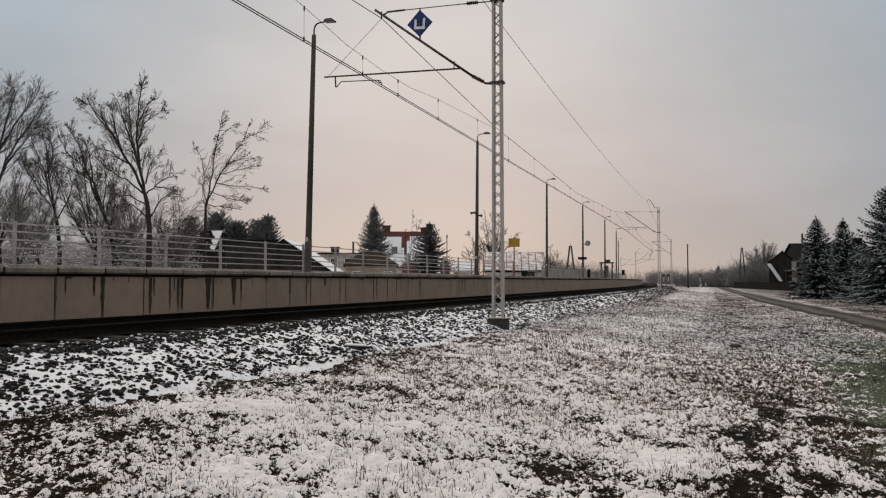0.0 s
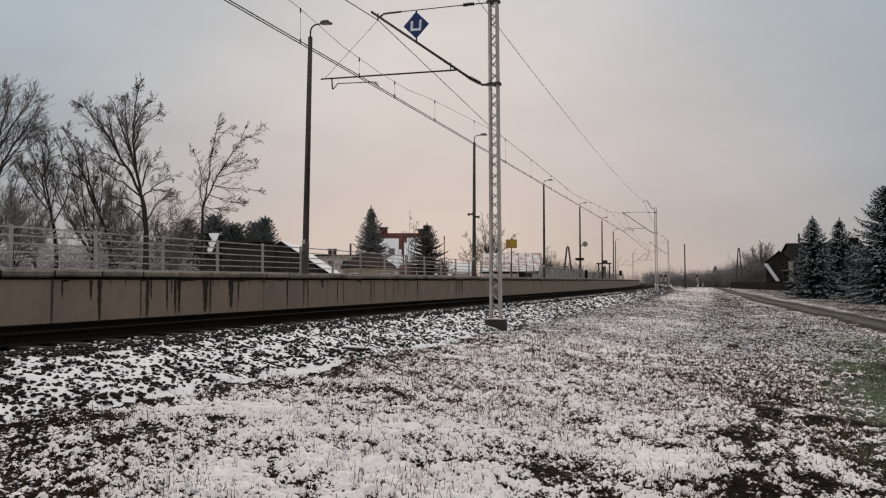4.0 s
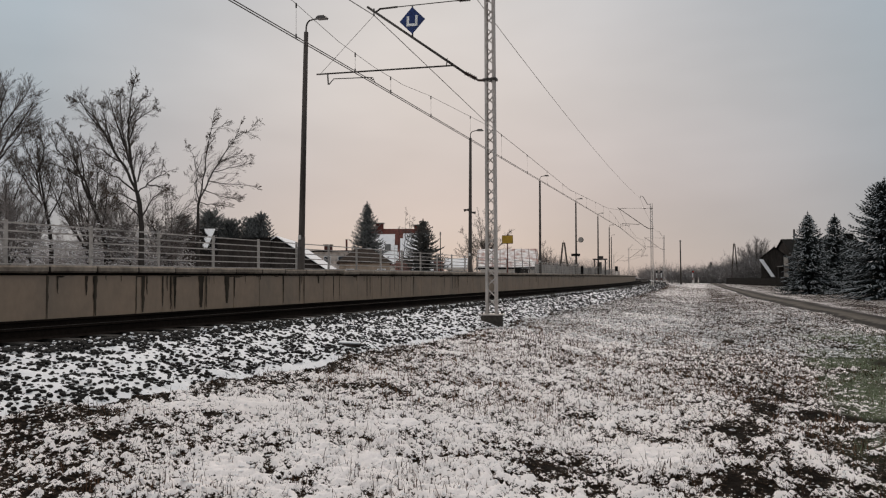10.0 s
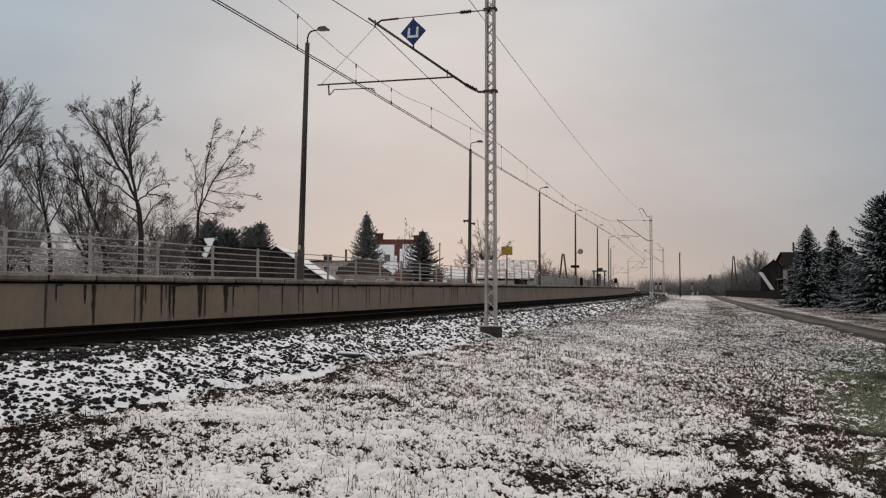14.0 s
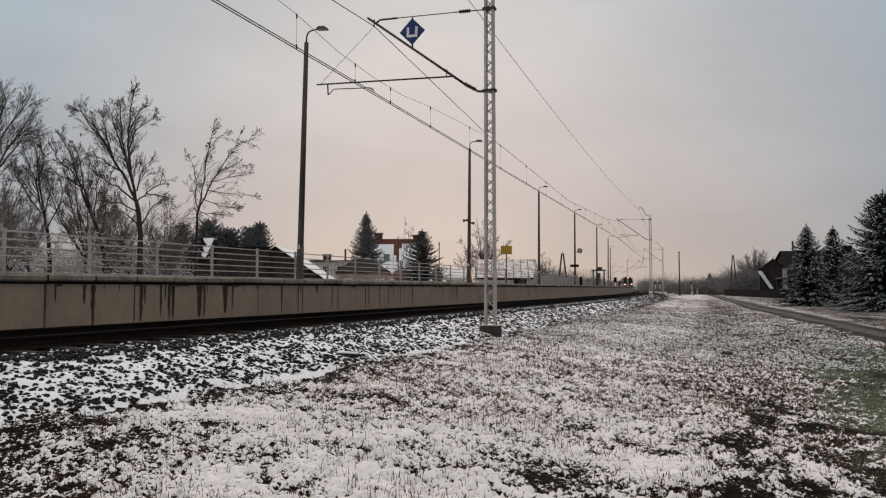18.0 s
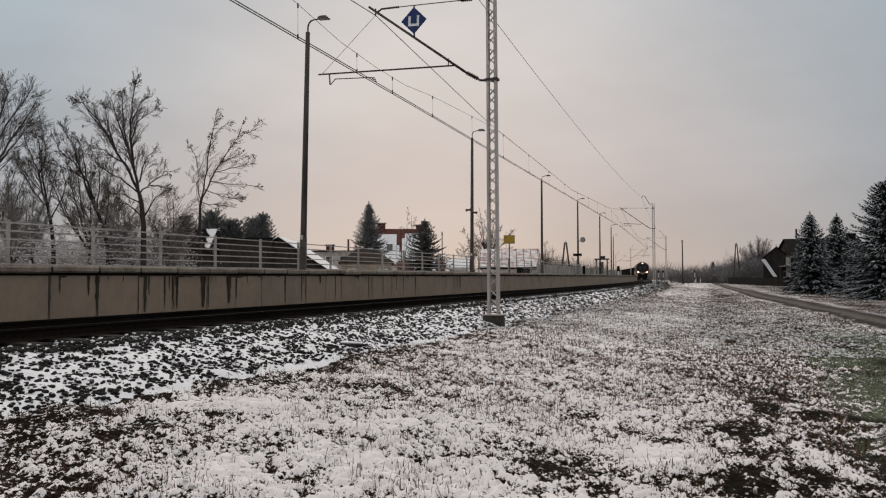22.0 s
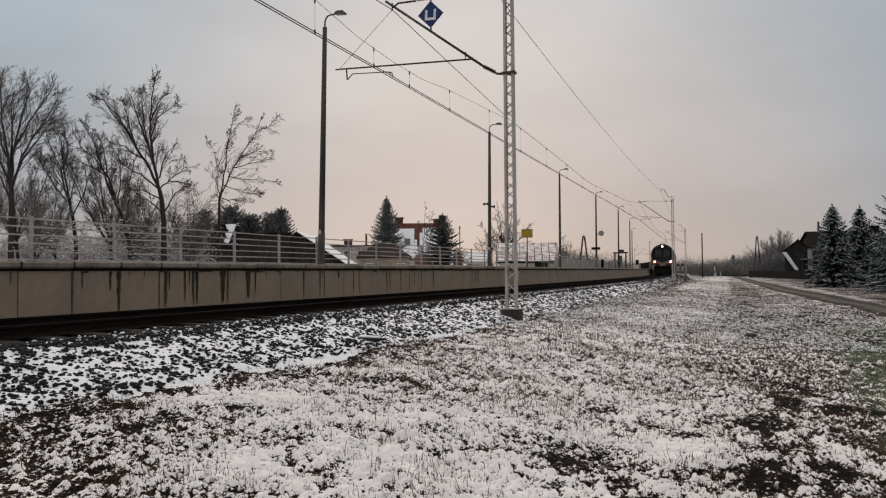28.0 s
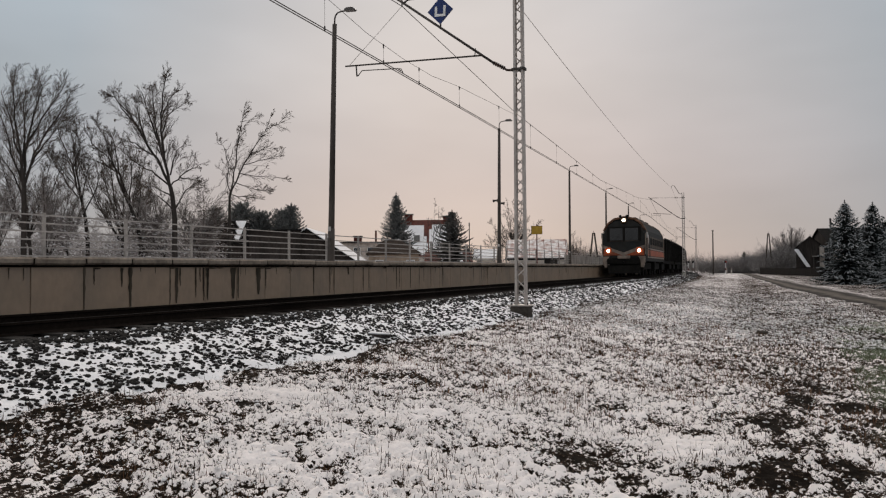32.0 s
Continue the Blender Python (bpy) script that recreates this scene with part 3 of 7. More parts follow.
ROAD_L, ROAD_R = road_edges(ry_)
ROAD_L = ROAD_L + (fractal(ry_ * 0.35, ry_ * 0 + 3.0, 3, 81) - 0.5) * 0.5 + (fractal(ry_ * 1.6, ry_ * 0 + 5.0, 2, 83) - 0.5) * 0.4
ROAD_R = ROAD_R + (fractal(ry_ * 0.3, ry_ * 0 + 9.0, 3, 82) - 0.5) * 0.5 + (fractal(ry_ * 1.6, ry_ * 0 + 7.0, 2, 84) - 0.5) * 0.4
ROAD_W = ROAD_R - ROAD_L
cross = np.linspace(0, 1, 9)
RX = ROAD_L[:, None] + ROAD_W[:, None] * cross[None]
RY = np.repeat(ry_[:, None], 9, 1)
RZ = np.repeat((-1.045 + 0.13 * np.clip(np.sin(cross * math.pi), 0, 1) ** 0.6)[None], len(ry_), 0)
RZ = RZ + (fractal(RX * 1.5, RY * 0.6, 2, 8) - 0.5) * 0.03
ids = np.arange(RX.size).reshape(RX.shape)
ACROSS = np.repeat(cross[None], len(ry_), 0)
road = bulk("road", np.stack((RX, RY, RZ), -1).reshape(-1, 3), np.stack((ids[:-1, :-1], ids[:-1, 1:], ids[1:, 1:], ids[1:, :-1]), -1).reshape(-1, 4), M_LANE, (("across", ACROSS.ravel()),), smooth=True)
tagged(road, "narrow wet asphalt lane free of snow", "road", kind="structure")

# ---- track ----
def swept(profile, o, y0, y1, step, z=0.0):
    ys = np.arange(y0, y1 + step / 2, step)
    n = len(profile)
    v = []
    for y in ys:
        h = radians(heading(y))
        for a, b in profile:
            v.append((tx(y) + (o + a) * math.cos(h), y + (o + a) * math.sin(h), z + b))
    i = np.arange(len(ys) - 1)[:, None] * n
    k = np.arange(n)[None]
    f = np.stack((i + k, i + (k + 1) % n, i + n + (k + 1) % n, i + n + k), -1).reshape(-1, 4)
    return np.array(v), f


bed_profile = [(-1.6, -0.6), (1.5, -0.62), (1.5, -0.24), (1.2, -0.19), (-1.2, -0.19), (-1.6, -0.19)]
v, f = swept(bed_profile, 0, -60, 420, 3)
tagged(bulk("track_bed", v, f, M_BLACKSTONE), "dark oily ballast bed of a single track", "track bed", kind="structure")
SHOULDER_O, SHOULDER_Z = [1.15, 1.35, 1.74, 3.15, 3.4], [-0.21, -0.18, -0.16, -0.53, -0.64]
sy = steps([(-40, 1.0), (2, 0.06), (30, 0.2), (60, 1.0), (420, 1.0)])
so = np.linspace(1.15, 3.4, 38)
SO, SY = np.meshgrid(so, sy)
SX = track_x(SY) + SO
SZ = np.interp(SO, SHOULDER_O, SHOULDER_Z) + (fractal(SX * 9, SY * 9, 2, 61) - 0.5) * 0.07
ids = np.arange(SX.size).reshape(SX.shape)
shoulder = bulk("ballast_shoulder", np.stack((SX, SY, SZ), -1).reshape(-1, 3), np.stack((ids[:-1, :-1], ids[:-1, 1:], ids[1:, 1:], ids[1:, :-1]), -1).reshape(-1, 4), M_SHOULDER, smooth=True)
tagged(shoulder, "snow-covered ballast shoulder of the track", "track bed", kind="structure")
track = thing("railway_track", pose(0, 0, 0), "single railway track on dark wet sleepers", "track", kind="structure")
rail_profile = [(-0.075, -0.15), (0.075, -0.15), (0.012, -0.12), (0.012, -0.04), (0.036, -0.03), (0.036, -0.003), (-0.036, -0.003), (-0.036, -0.03), (-0.012, -0.04), (-0.012, -0.12)]
for o in (-0.755, 0.755):
    v, f = swept(rail_profile, o, -60, 420, 4)
    ob = bulk("rail", v, f, M_RAIL)
    ob.parent = track
    v, f = swept([(-0.03, -0.002), (0.03, -0.002), (0.03, 0.0), (-0.03, 0.0)], o, -60, 420, 4)
    ob = bulk("rail_head", v, f, M_RAILTOP)
    ob.parent = track
sleeper = Geo().box(-1.3, 1.3, -0.13, 0.13, -0.33, -0.15, b=0.02).mesh("sleeper")
for i in range(225):
    y = -15 + 0.6 * i
    part("sleeper", sleeper, M_SLEEPER, track, at=beside(0, y))

# ---- platform ----
plat = thing("platform", pose(0, 0, 0), "long concrete platform of precast edge units", "platform", kind="structure")
EDGE = -1.72
v, f = swept([(-3.6, -0.5), (0.0, -0.5), (0.0, 0.70), (-3.6, 0.70)], EDGE - 0.34, -25, 136, 2)
ob = bulk("platform_fill", v, f, M_PLAT)
ob.parent = plat
PITCH, JOINT = 0.958, 9.15
wall_unit = Geo().box(-0.17, 0.0, -PITCH / 2 + 0.006, PITCH / 2 - 0.006, -0.42, 0.66, b=0.008).mesh("wall_unit")
cap_unit = Geo().box(-0.5, 0.10, -PITCH / 2 + 0.012, PITCH / 2 - 0.012, 0.70, 0.822, b=0.03).mesh("cap_slab")
for i in range(168):
    y = JOINT + PITCH * (i - 35.5)
    part("wall_unit", wall_unit, M_WALL, plat, at=beside(EDGE + random.uniform(-0.004, 0.004), y))
    part("cap_slab", cap_unit, M_CAP, plat, at=beside(EDGE + random.uniform(-0.008, 0.008), y, random.uniform(-0.01, 0.008), random.uniform(-0.25, 0.25)))
# strip that paints the shadow line under the caps in near-black
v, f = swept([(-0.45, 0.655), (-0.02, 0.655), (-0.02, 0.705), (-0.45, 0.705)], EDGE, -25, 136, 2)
ob = bulk("bearing_strip", v, f, M_GAPDARK)
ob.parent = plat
# grimy filler behind the wall joints, near-black strip inside the cap gaps
v, f = swept([(-0.16, -0.4), (-0.022, -0.4), (-0.022, 0.64), (-0.16, 0.64)], EDGE, -25, 136, 2)
ob = bulk("joint_filler", v, f, M_JOINT)
ob.parent = plat
v, f = swept([(-0.45, 0.715), (0.07, 0.715), (0.07, 0.80), (-0.45, 0.80)], EDGE, -25, 136, 2)
ob = bulk("cap_joint_filler", v, f, M_GAPDARK)
ob.parent = plat
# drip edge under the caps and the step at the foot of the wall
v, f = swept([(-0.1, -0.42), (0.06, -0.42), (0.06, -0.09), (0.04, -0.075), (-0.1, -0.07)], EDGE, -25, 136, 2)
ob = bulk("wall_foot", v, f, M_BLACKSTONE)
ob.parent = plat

# ---- railing at the back of the platform ----
railing = thing("railing", pose(0, 0, 0), "grey steel railing with horizontal bars along the platform", "railing", kind="structure")
post = Geo().box(-0.03, 0.03, -0.03, 0.03, 0.70, 1.76, b=0.006).mesh("post")
RAILO = -4.4
for i in range(73):
    part("post", post, M_GALV, railing, at=beside(RAILO, -11.88 + 2.028 * i))
for k in range(6):
    z = 0.90 + 0.162 * k
    for j in range(24):
        y0 = -11.88 + 6.084 * j
        v, f = swept([(-0.014, -0.014), (0.014, -0.014), (0.014, 0.014), (-0.014, 0.014)], RAILO + 0.035, y0, y0 + 6.074, 6.074 / 3, z)
        ob = bulk("bar", v, f, M_GALV)
        ob.parent = railing
v, f = swept([(-0.1, 0.5), (0.1, 0.5), (0.1, 0.86), (-0.1, 0.86)], RAILO - 0.02, -25, 136, 3)
ob = bulk("kerb", v, f, M_DARKSTEEL)
ob.parent = railing

# ---- platform lamps ----
def lamp_post(x, y, lean, top):
    t = thing("platform_lamp", pose(x, y, 0.70, 0, lean, 0), "dark tapered lamp post with a curved arm and flat lantern", "lamp post", "platform lamps")
    part("post", Geo().tube([(0, 0, 0), (0, 0, top - 0.36)], [0.10, 0.066], 10), M_LAMPPOST, t, smooth=True)
    if y > 118:
        part("footing", Geo().box(-0.3, 0.3, -0.3, 0.3, -1.2, 0.0), M_FOOT, t)
    part("label_plate", Geo().box(-0.05, 0.05, -0.118, -0.106, 1.02, 1.15, b=0.004), M_PLATE, t, "small pale plate")
    part("hatch", Geo().box(-0.055, 0.055, -0.122, -0.10, 0.5, 0.82, b=0.006), M_DARKSTEEL, t)
    part("base_sleeve", Geo().tube([(0, 0, 0), (0, 0, 1.1)], [0.112, 0.104], 10), M_LAMPPOST, t, smooth=True)
    arm = [(0, 0, top - 0.5), (0, 0, top - 0.2), (0.03, 0, top - 0.1), (0.1, 0, top - 0.03), (0.22, 0, top - 0.005), (0.4, 0, top + 0.0)]
    part("arm", Geo().tube(arm, 0.024, 6), M_DARKSTEEL, t, smooth=True)
    part("lantern", Geo().prism([(0.36, top - 0.02), (0.66, top - 0.035), (0.69, top + 0.0), (0.62, top + 0.06), (0.44, top + 0.065), (0.36, top + 0.03)], -0.09, 0.09), M_LAMPHEAD, t)
    return t


LAMPS = ((-11.08, 18.85, 1.25), (-11.39, 36.27, 0.5), (-11.59, 54.4, 0.3), (-11.71, 71.57, 0.2), (-11.93, 88.79, 0.3), (-13.08, 109.36, 0.4), (-15.85, 135.65, 0.3))
for x, y, lean in LAMPS:
    lamp_post(x, y, lean, 7.49)

# ---- catenary masts ----
def insulator(g, a, b, r=0.06):
    a, b = Vector(a), Vector(b)
    pts, rad = [], []
    for i in range(13):
        pts.append(a.lerp(b, i / 12))
        rad.append(r if i % 2 else r * 0.45)
    return g.tube(pts, rad, 8)


def mast(at, side=-1.0, height=8.1, reach=3.15, group="catenary masts", tube=(0.98, 4.87)):
    """A lattice mast; its arm points to side * x. Heights over rail level."""
    t = thing("catenary_mast", at, "pale grey steel lattice mast with a cantilever over the track", "catenary mast", group)
    s = side
    for k in (-1, 1):
        leg = Geo()
        pts = [(k * 0.138, -0.31), (k * 0.127, 2.2), (k * 0.112, height)]
        for (xa, za), (xb, zb) in zip(pts, pts[1:]):
            for w0, w1, d0, d1 in ((-0.008, 0.008, -0.07, 0.07), (-k * 0.03 - 0.021, -k * 0.03 + 0.021, -0.07, -0.058), (-k * 0.03 - 0.021, -k * 0.03 + 0.021, 0.058, 0.07)):
                vs = [(xa + w0, d0, za), (xa + w1, d0, za), (xa + w1, d1, za), (xa + w0, d1, za), (xb + w0, d0, zb), (xb + w1, d0, zb), (xb + w1, d1, zb), (xb + w0, d1, zb)]
                leg.add(vs, [(3, 2, 1, 0), (4, 5, 6, 7), (0, 1, 5, 4), (1, 2, 6, 5), (2, 3, 7, 6), (3, 0, 4, 7)])
        part("leg", leg, M_MAST, t)

    def half(z):
        return float(np.interp(z, [-0.31, 2.2, height], [0.138, 0.127, 0.112]))

    z, k = -0.15, 1
    while z < height - 0.3:
        for d in (-0.062, 0.062):
            kk = k if d < 0 else -k
            a, b = half(z), half(z + 0.25)
            part("lace_bar", Geo().tube([(-kk * a, d, z), (kk * b, d, z + 0.25)], 0.017, 4), M_MAST, t)
        z, k = z + 0.25, -k
    part("base_plate", Geo().box(-0.28, 0.28, -0.22, 0.22, -0.33, -0.30, b=0.005), M_MAST, t)
    part("foundation", Geo().add([(-0.24, -0.2, -0.95), (0.24, -0.2, -0.95), (0.24, 0.2, -0.95), (-0.24, 0.2, -0.95), (-0.22, -0.2, -0.335), (0.22, -0.2, -0.335), (0.22, 0.2, -0.335), (-0.22, 0.2, -0.335)], [(3, 2, 1, 0), (4, 5, 6, 7), (0, 1, 5, 4), (1, 2, 6, 5), (2, 3, 7, 6), (3, 0, 4, 7)]), M_PLINTH, t)
    for bx in (-0.2, 0.2):
        for by in (-0.15, 0.15):
            part("anchor_bolt", Geo().tube([(bx, by, -0.335), (bx, by, -0.24)], 0.018, 6), M_DARKSTEEL, t)
    part("lower_clamp", Geo().box(-0.17, 0.17, -0.09, 0.09, 5.47, 5.53), M_DARKSTEEL, t)
    part("upper_clamp", Geo().box(-0.16, 0.16, -0.09, 0.09, 7.55, 7.61), M_DARKSTEEL, t)
    part("diagonal_tube", Geo().tube([(s * 0.62, 0, 5.71), (s * (reach + 0.21), 0, 7.77)], 0.032, 8), M_DARKSTEEL, t, smooth=True)
    part("foot_insulator", insulator(Geo().tube([(s * 0.15, 0, 5.50), (s * 0.32, 0, 5.52), (s * 0.38, 0, 5.58)], 0.03, 6), (s * 0.36, 0, 5.56), (s * 0.66, 0, 5.74)), M_INSUL, t)
    part("top_tie", Geo().tube([(s * 0.85, 0, 7.61), (s * 2.35, 0, 7.655), (s * 3.0, 0, 7.67), (s * (reach - 0.03), 0, 7.62)], 0.012, 6), M_DARKSTEEL, t)
    part("tie_clamp", Geo().tube([(s * 2.5, 0, 7.66), (s * 3.0, 0, 7.67), (s * 3.1, 0, 7.6)], 0.025, 6), M_DARKSTEEL, t)
    part("tie_insulator", insulator(Geo().tube([(s * 0.12, 0, 7.58), (s * 0.9, 0, 7.61)], 0.015, 6), (s * 0.5, 0, 7.60), (s * 0.8, 0, 7.61), 0.055), M_INSUL, t)
    part("registration_tube", Geo().tube([(s * tube[0], 0, 5.96), (s * tube[1], 0, 6.11)], 0.022, 8), M_DARKSTEEL, t, smooth=True)
    part("tube_hanger", Geo().tube([(s * 1.15, 0, 5.97), (s * 1.13, 0, 6.16)], 0.014, 6), M_DARKSTEEL, t)
    part("suspension_clamp", Geo().tube([(s * 3.17, 0, 7.70), (s * 3.17, 0, 7.50)], 0.02, 6), M_DARKSTEEL, t)
    if tube[1] > 4:
        part("brace_wire", Geo().tube([(s * 4.75, 0, 6.12), (s * 3.17, 0, 7.52)], 0.006, 5), M_WIRE, t)
        part("drop_bracket", Geo().tube([(s * 4.54, 0, 6.09), (s * 4.52, 0, 5.80)], 0.02, 6), M_DARKSTEEL, t)
        part("steady_arm", Geo().tube([(s * 4.5, 0, 5.80), (s * 4.36, 0, 5.94), (s * 3.3, 0, 5.88), (s * 3.2, 0, 5.80)], 0.014, 6), M_DARKSTEEL, t)
        part("wire_clip", Geo().tube([(s * 3.45, 0, 5.90), (s * 3.2, 0, 5.86), (s * 3.15, 0, 5.74)], 0.012, 6), M_DARKSTEEL, t)
    else:
        part("drop_bracket", Geo().tube([(s * 2.2, 0, 6.0), (s * 2.2, 0, 5.78)], 0.02, 6), M_DARKSTEEL, t)
        part("steady_arm", Geo().tube([(s * 2.2, 0, 5.80), (s * 2.4, 0, 5.90), (s * 3.1, 0, 5.84), (s * 3.17, 0, 5.74)], 0.014, 6), M_DARKSTEEL, t)
    part("feeder_bracket", Geo().tube([(s * 0.1, 0, height - 0.1), (s * 0.35, 0, height - 0.12), (s * 0.8, 0, height + 0.7), (s * 1.0, 0, height + 0.8), (s * 1.12, 0, height + 0.55)], 0.028, 6), M_DARKSTEEL, t)
    return t


MASTS = ((-4.94, 17.5, -1), (-5.02, 77.67, -1), (-6.84, 138.16, -1), (-18.3, 194.0, 1), (-28.4, 250.0, 1))
masts = []
for i, (x, y, s) in enumerate(MASTS):
    h = heading(y) if i else 0.0
    masts.append(mast(pose(x, y, 0, 0, 0, h), s, tube=(1.2, 2.95) if i in (1, 2) else (0.98, 4.87)))

# sign on the first cantilever
sign = thing("pantograph_sign", pose(-7.0, 17.44, 7.23), "blue diamond sign with a white open-topped mark, hung on the cantilever", "sign")
d = 0.355
part("plate", Geo().add([(-d, 0, 0), (0, 0, -d), (d, 0, 0), (0, 0, d), (-d, 0.012, 0), (0, 0.012, -d), (d, 0.012, 0), (0, 0.012, d)],
                        [(0, 1, 2, 3), (7, 6, 5, 4), (0, 4, 5, 1), (1, 5, 6, 2), (2, 6, 7, 3), (3, 7, 4, 0)]), M_BLUE, sign)
tilt = pose(0, 0, 0, 0, 3, 0)
for n_, x0, x1, z0, z1 in (("mark_stroke", -0.15, -0.085, -0.0855, 0.11), ("mark_stroke", 0.085, 0.15, -0.0855, 0.13), ("mark_base", -0.15, 0.15, -0.15, -0.085)):
    part(n_, Geo().box(x0, x1, -0.008, -0.002, z0, z1, tilt), M_WHITE, sign)
part("bracket", Geo().box(-0.02, 0.02, 0.013, 0.03, -0.45, 0.38), M_DARKSTEEL, sign)

# ---- overhead line ----
line = thing("overhead_line", pose(0, 0, 0), "copper contact wires, messenger and droppers over the track", "overhead line", kind="structure")
SUPPORT = [(-8.25 - 0.1, -43.0)] + [(x + s * 3.17, y) for x, y, s in MASTS] + [(-46.0, 310.0)]


def wire_x(y):
    xs = [p[0] for p in SUPPORT]
    return float(np.interp(y, [p[1] for p in SUPPORT], xs))


def wire(name, f, y0, y1, step, r, mat=M_WIRE, label=""):
    ys = np.arange(y0, y1 + step / 2, step)
    part(name, Geo().tube([f(float(y)) for y in ys], r, 5), mat, line, label)


def span(y):
    ys = [p[1] for p in SUPPORT]
    for a, b in zip(ys, ys[1:]):
        if a <= y <= b:
            return a, b
    return ys[0], ys[1]


def messenger_z(y):
    a, b = span(y)
    e = min(y - a, b - y)
    mid = (b - a) / 2
    return 5.72 + float(np.interp(e, [0, 11, 18, mid], [1.80, 1.05, 0.88, 0.53]))


def stitch_z(e):
    return 5.72 + 0.12 * min(1.0, max(0.0, -e / 4)) + float(np.interp(abs(e), [0, 2, 4, 11], [0.42, 0.44, 0.62, 1.0]))


def dropper(y, top):
    x = wire_x(y)
    part("dropper", Geo().tube([(x, y, 5.70), (x, y, 5.80), (x, y, 5.81), (x, y, top - 0.09), (x, y, top - 0.08), (x, y, top + 0.02)], [0.018, 0.018, 0.0035, 0.0035, 0.018, 0.018], 5), M_DARKSTEEL, line)


for dx in (-0.04, 0.04):
    wire("contact_wire", lambda y: (wire_x(y) + dx, y, 5.72), -43, 250, 1.5, 0.0115)
for a, b in zip(SUPPORT, SUPPORT[1:-1]):
    wire("messenger_wire", lambda y: (wire_x(y), y, messenger_z(y)), a[1], b[1], (b[1] - a[1]) / 40, 0.0115)
for (x, y0) in SUPPORT[1:5]:
    wire("stitch_wire", lambda y: (wire_x(y) - 0.0, y, stitch_z(y - y0)), y0 - 11, y0 + 11, 0.5, 0.006)
    for e in (-8.5, -3.9, -1.1, 1.1, 4.3, 8.5):
        y = y0 + e
        dropper(y, stitch_z(e))
for a, b in zip(SUPPORT, SUPPORT[1:5]):
    for i in range(8):
        y = a[1] + 13 + (b[1] - a[1] - 26) * i / 7
        dropper(y, messenger_z(y))


def feeder_line():
    ends = [(-6.2, -43.0)] + [(x + s * 1.1, y) for x, y, s in MASTS[:3]]
    for (xa, ya), (xb, yb) in zip(ends, ends[1:]):
        pts = []
        for i in range(25):
            u = i / 24
            pts.append((xa + (xb - xa) * u, ya + (yb - ya) * u, 8.68 - 0.5 * 4 * u * (1 - u)))
        part("feeder_wire", Geo().tube(pts, 0.009, 5), M_WIRE, line)


feeder_line()

# ---- trees ----
WIND = Vector((0.09, 0.03, 0.0))


def limb(trunk, twigs, p, d, length, r, depth, rng, spread, droop, up):
    """Grow one limb and its children into two meshes: stout wood and fine twigs."""
    n = 4
    pts, rad, q, v = [Vector(p)], [r], Vector(p), Vector(d).normalized()
    bend = 0.20 if depth > 1 else 0.26
    for i in range(n):
        v = (v + Vector((rng.gauss(0, bend), rng.gauss(0, bend), rng.gauss(0, bend * 0.8) + up * (0.12 if depth > 0 else -0.05))) + WIND * (1.0 if depth < 2 else 0.3)).normalized()
        q = q + v * (length / n)
        pts.append(q.copy())
        rad.append(max(r * (1 - 0.62 * (i + 1) / n), 0.007))
    (trunk if depth >= 3 else twigs).tube(pts, rad, 6 if depth >= 3 else (4 if depth == 2 else 3), caps=False)
    if depth == 0:
        return
    kids = {4: 5, 3: 6, 2: 6, 1: 5}[min(depth, 4)]
    for k in range(kids):
        u = rng.uniform(0.22, 1.0) if k else 1.0
        i = min(int(u * n), n - 1)
        base = pts[i].lerp(pts[i + 1], u * n - i)
        here = (pts[i + 1] - pts[i]).normalized()
        side = here.orthogonal().normalized()
        side = Matrix.Rotation(rng.uniform(0, 6.283), 3, here) @ side
        nd = (here + side * spread * (0.3 if k == 0 else rng.uniform(0.7, 1.4))).normalized()
        limb(trunk, twigs, base, nd, length * rng.uniform(0.5, 0.75) * (1.1 - 0.3 * u), max(rad[i] * rng.uniform(0.42, 0.62), 0.007), depth - 1, rng, spread, droop, up)


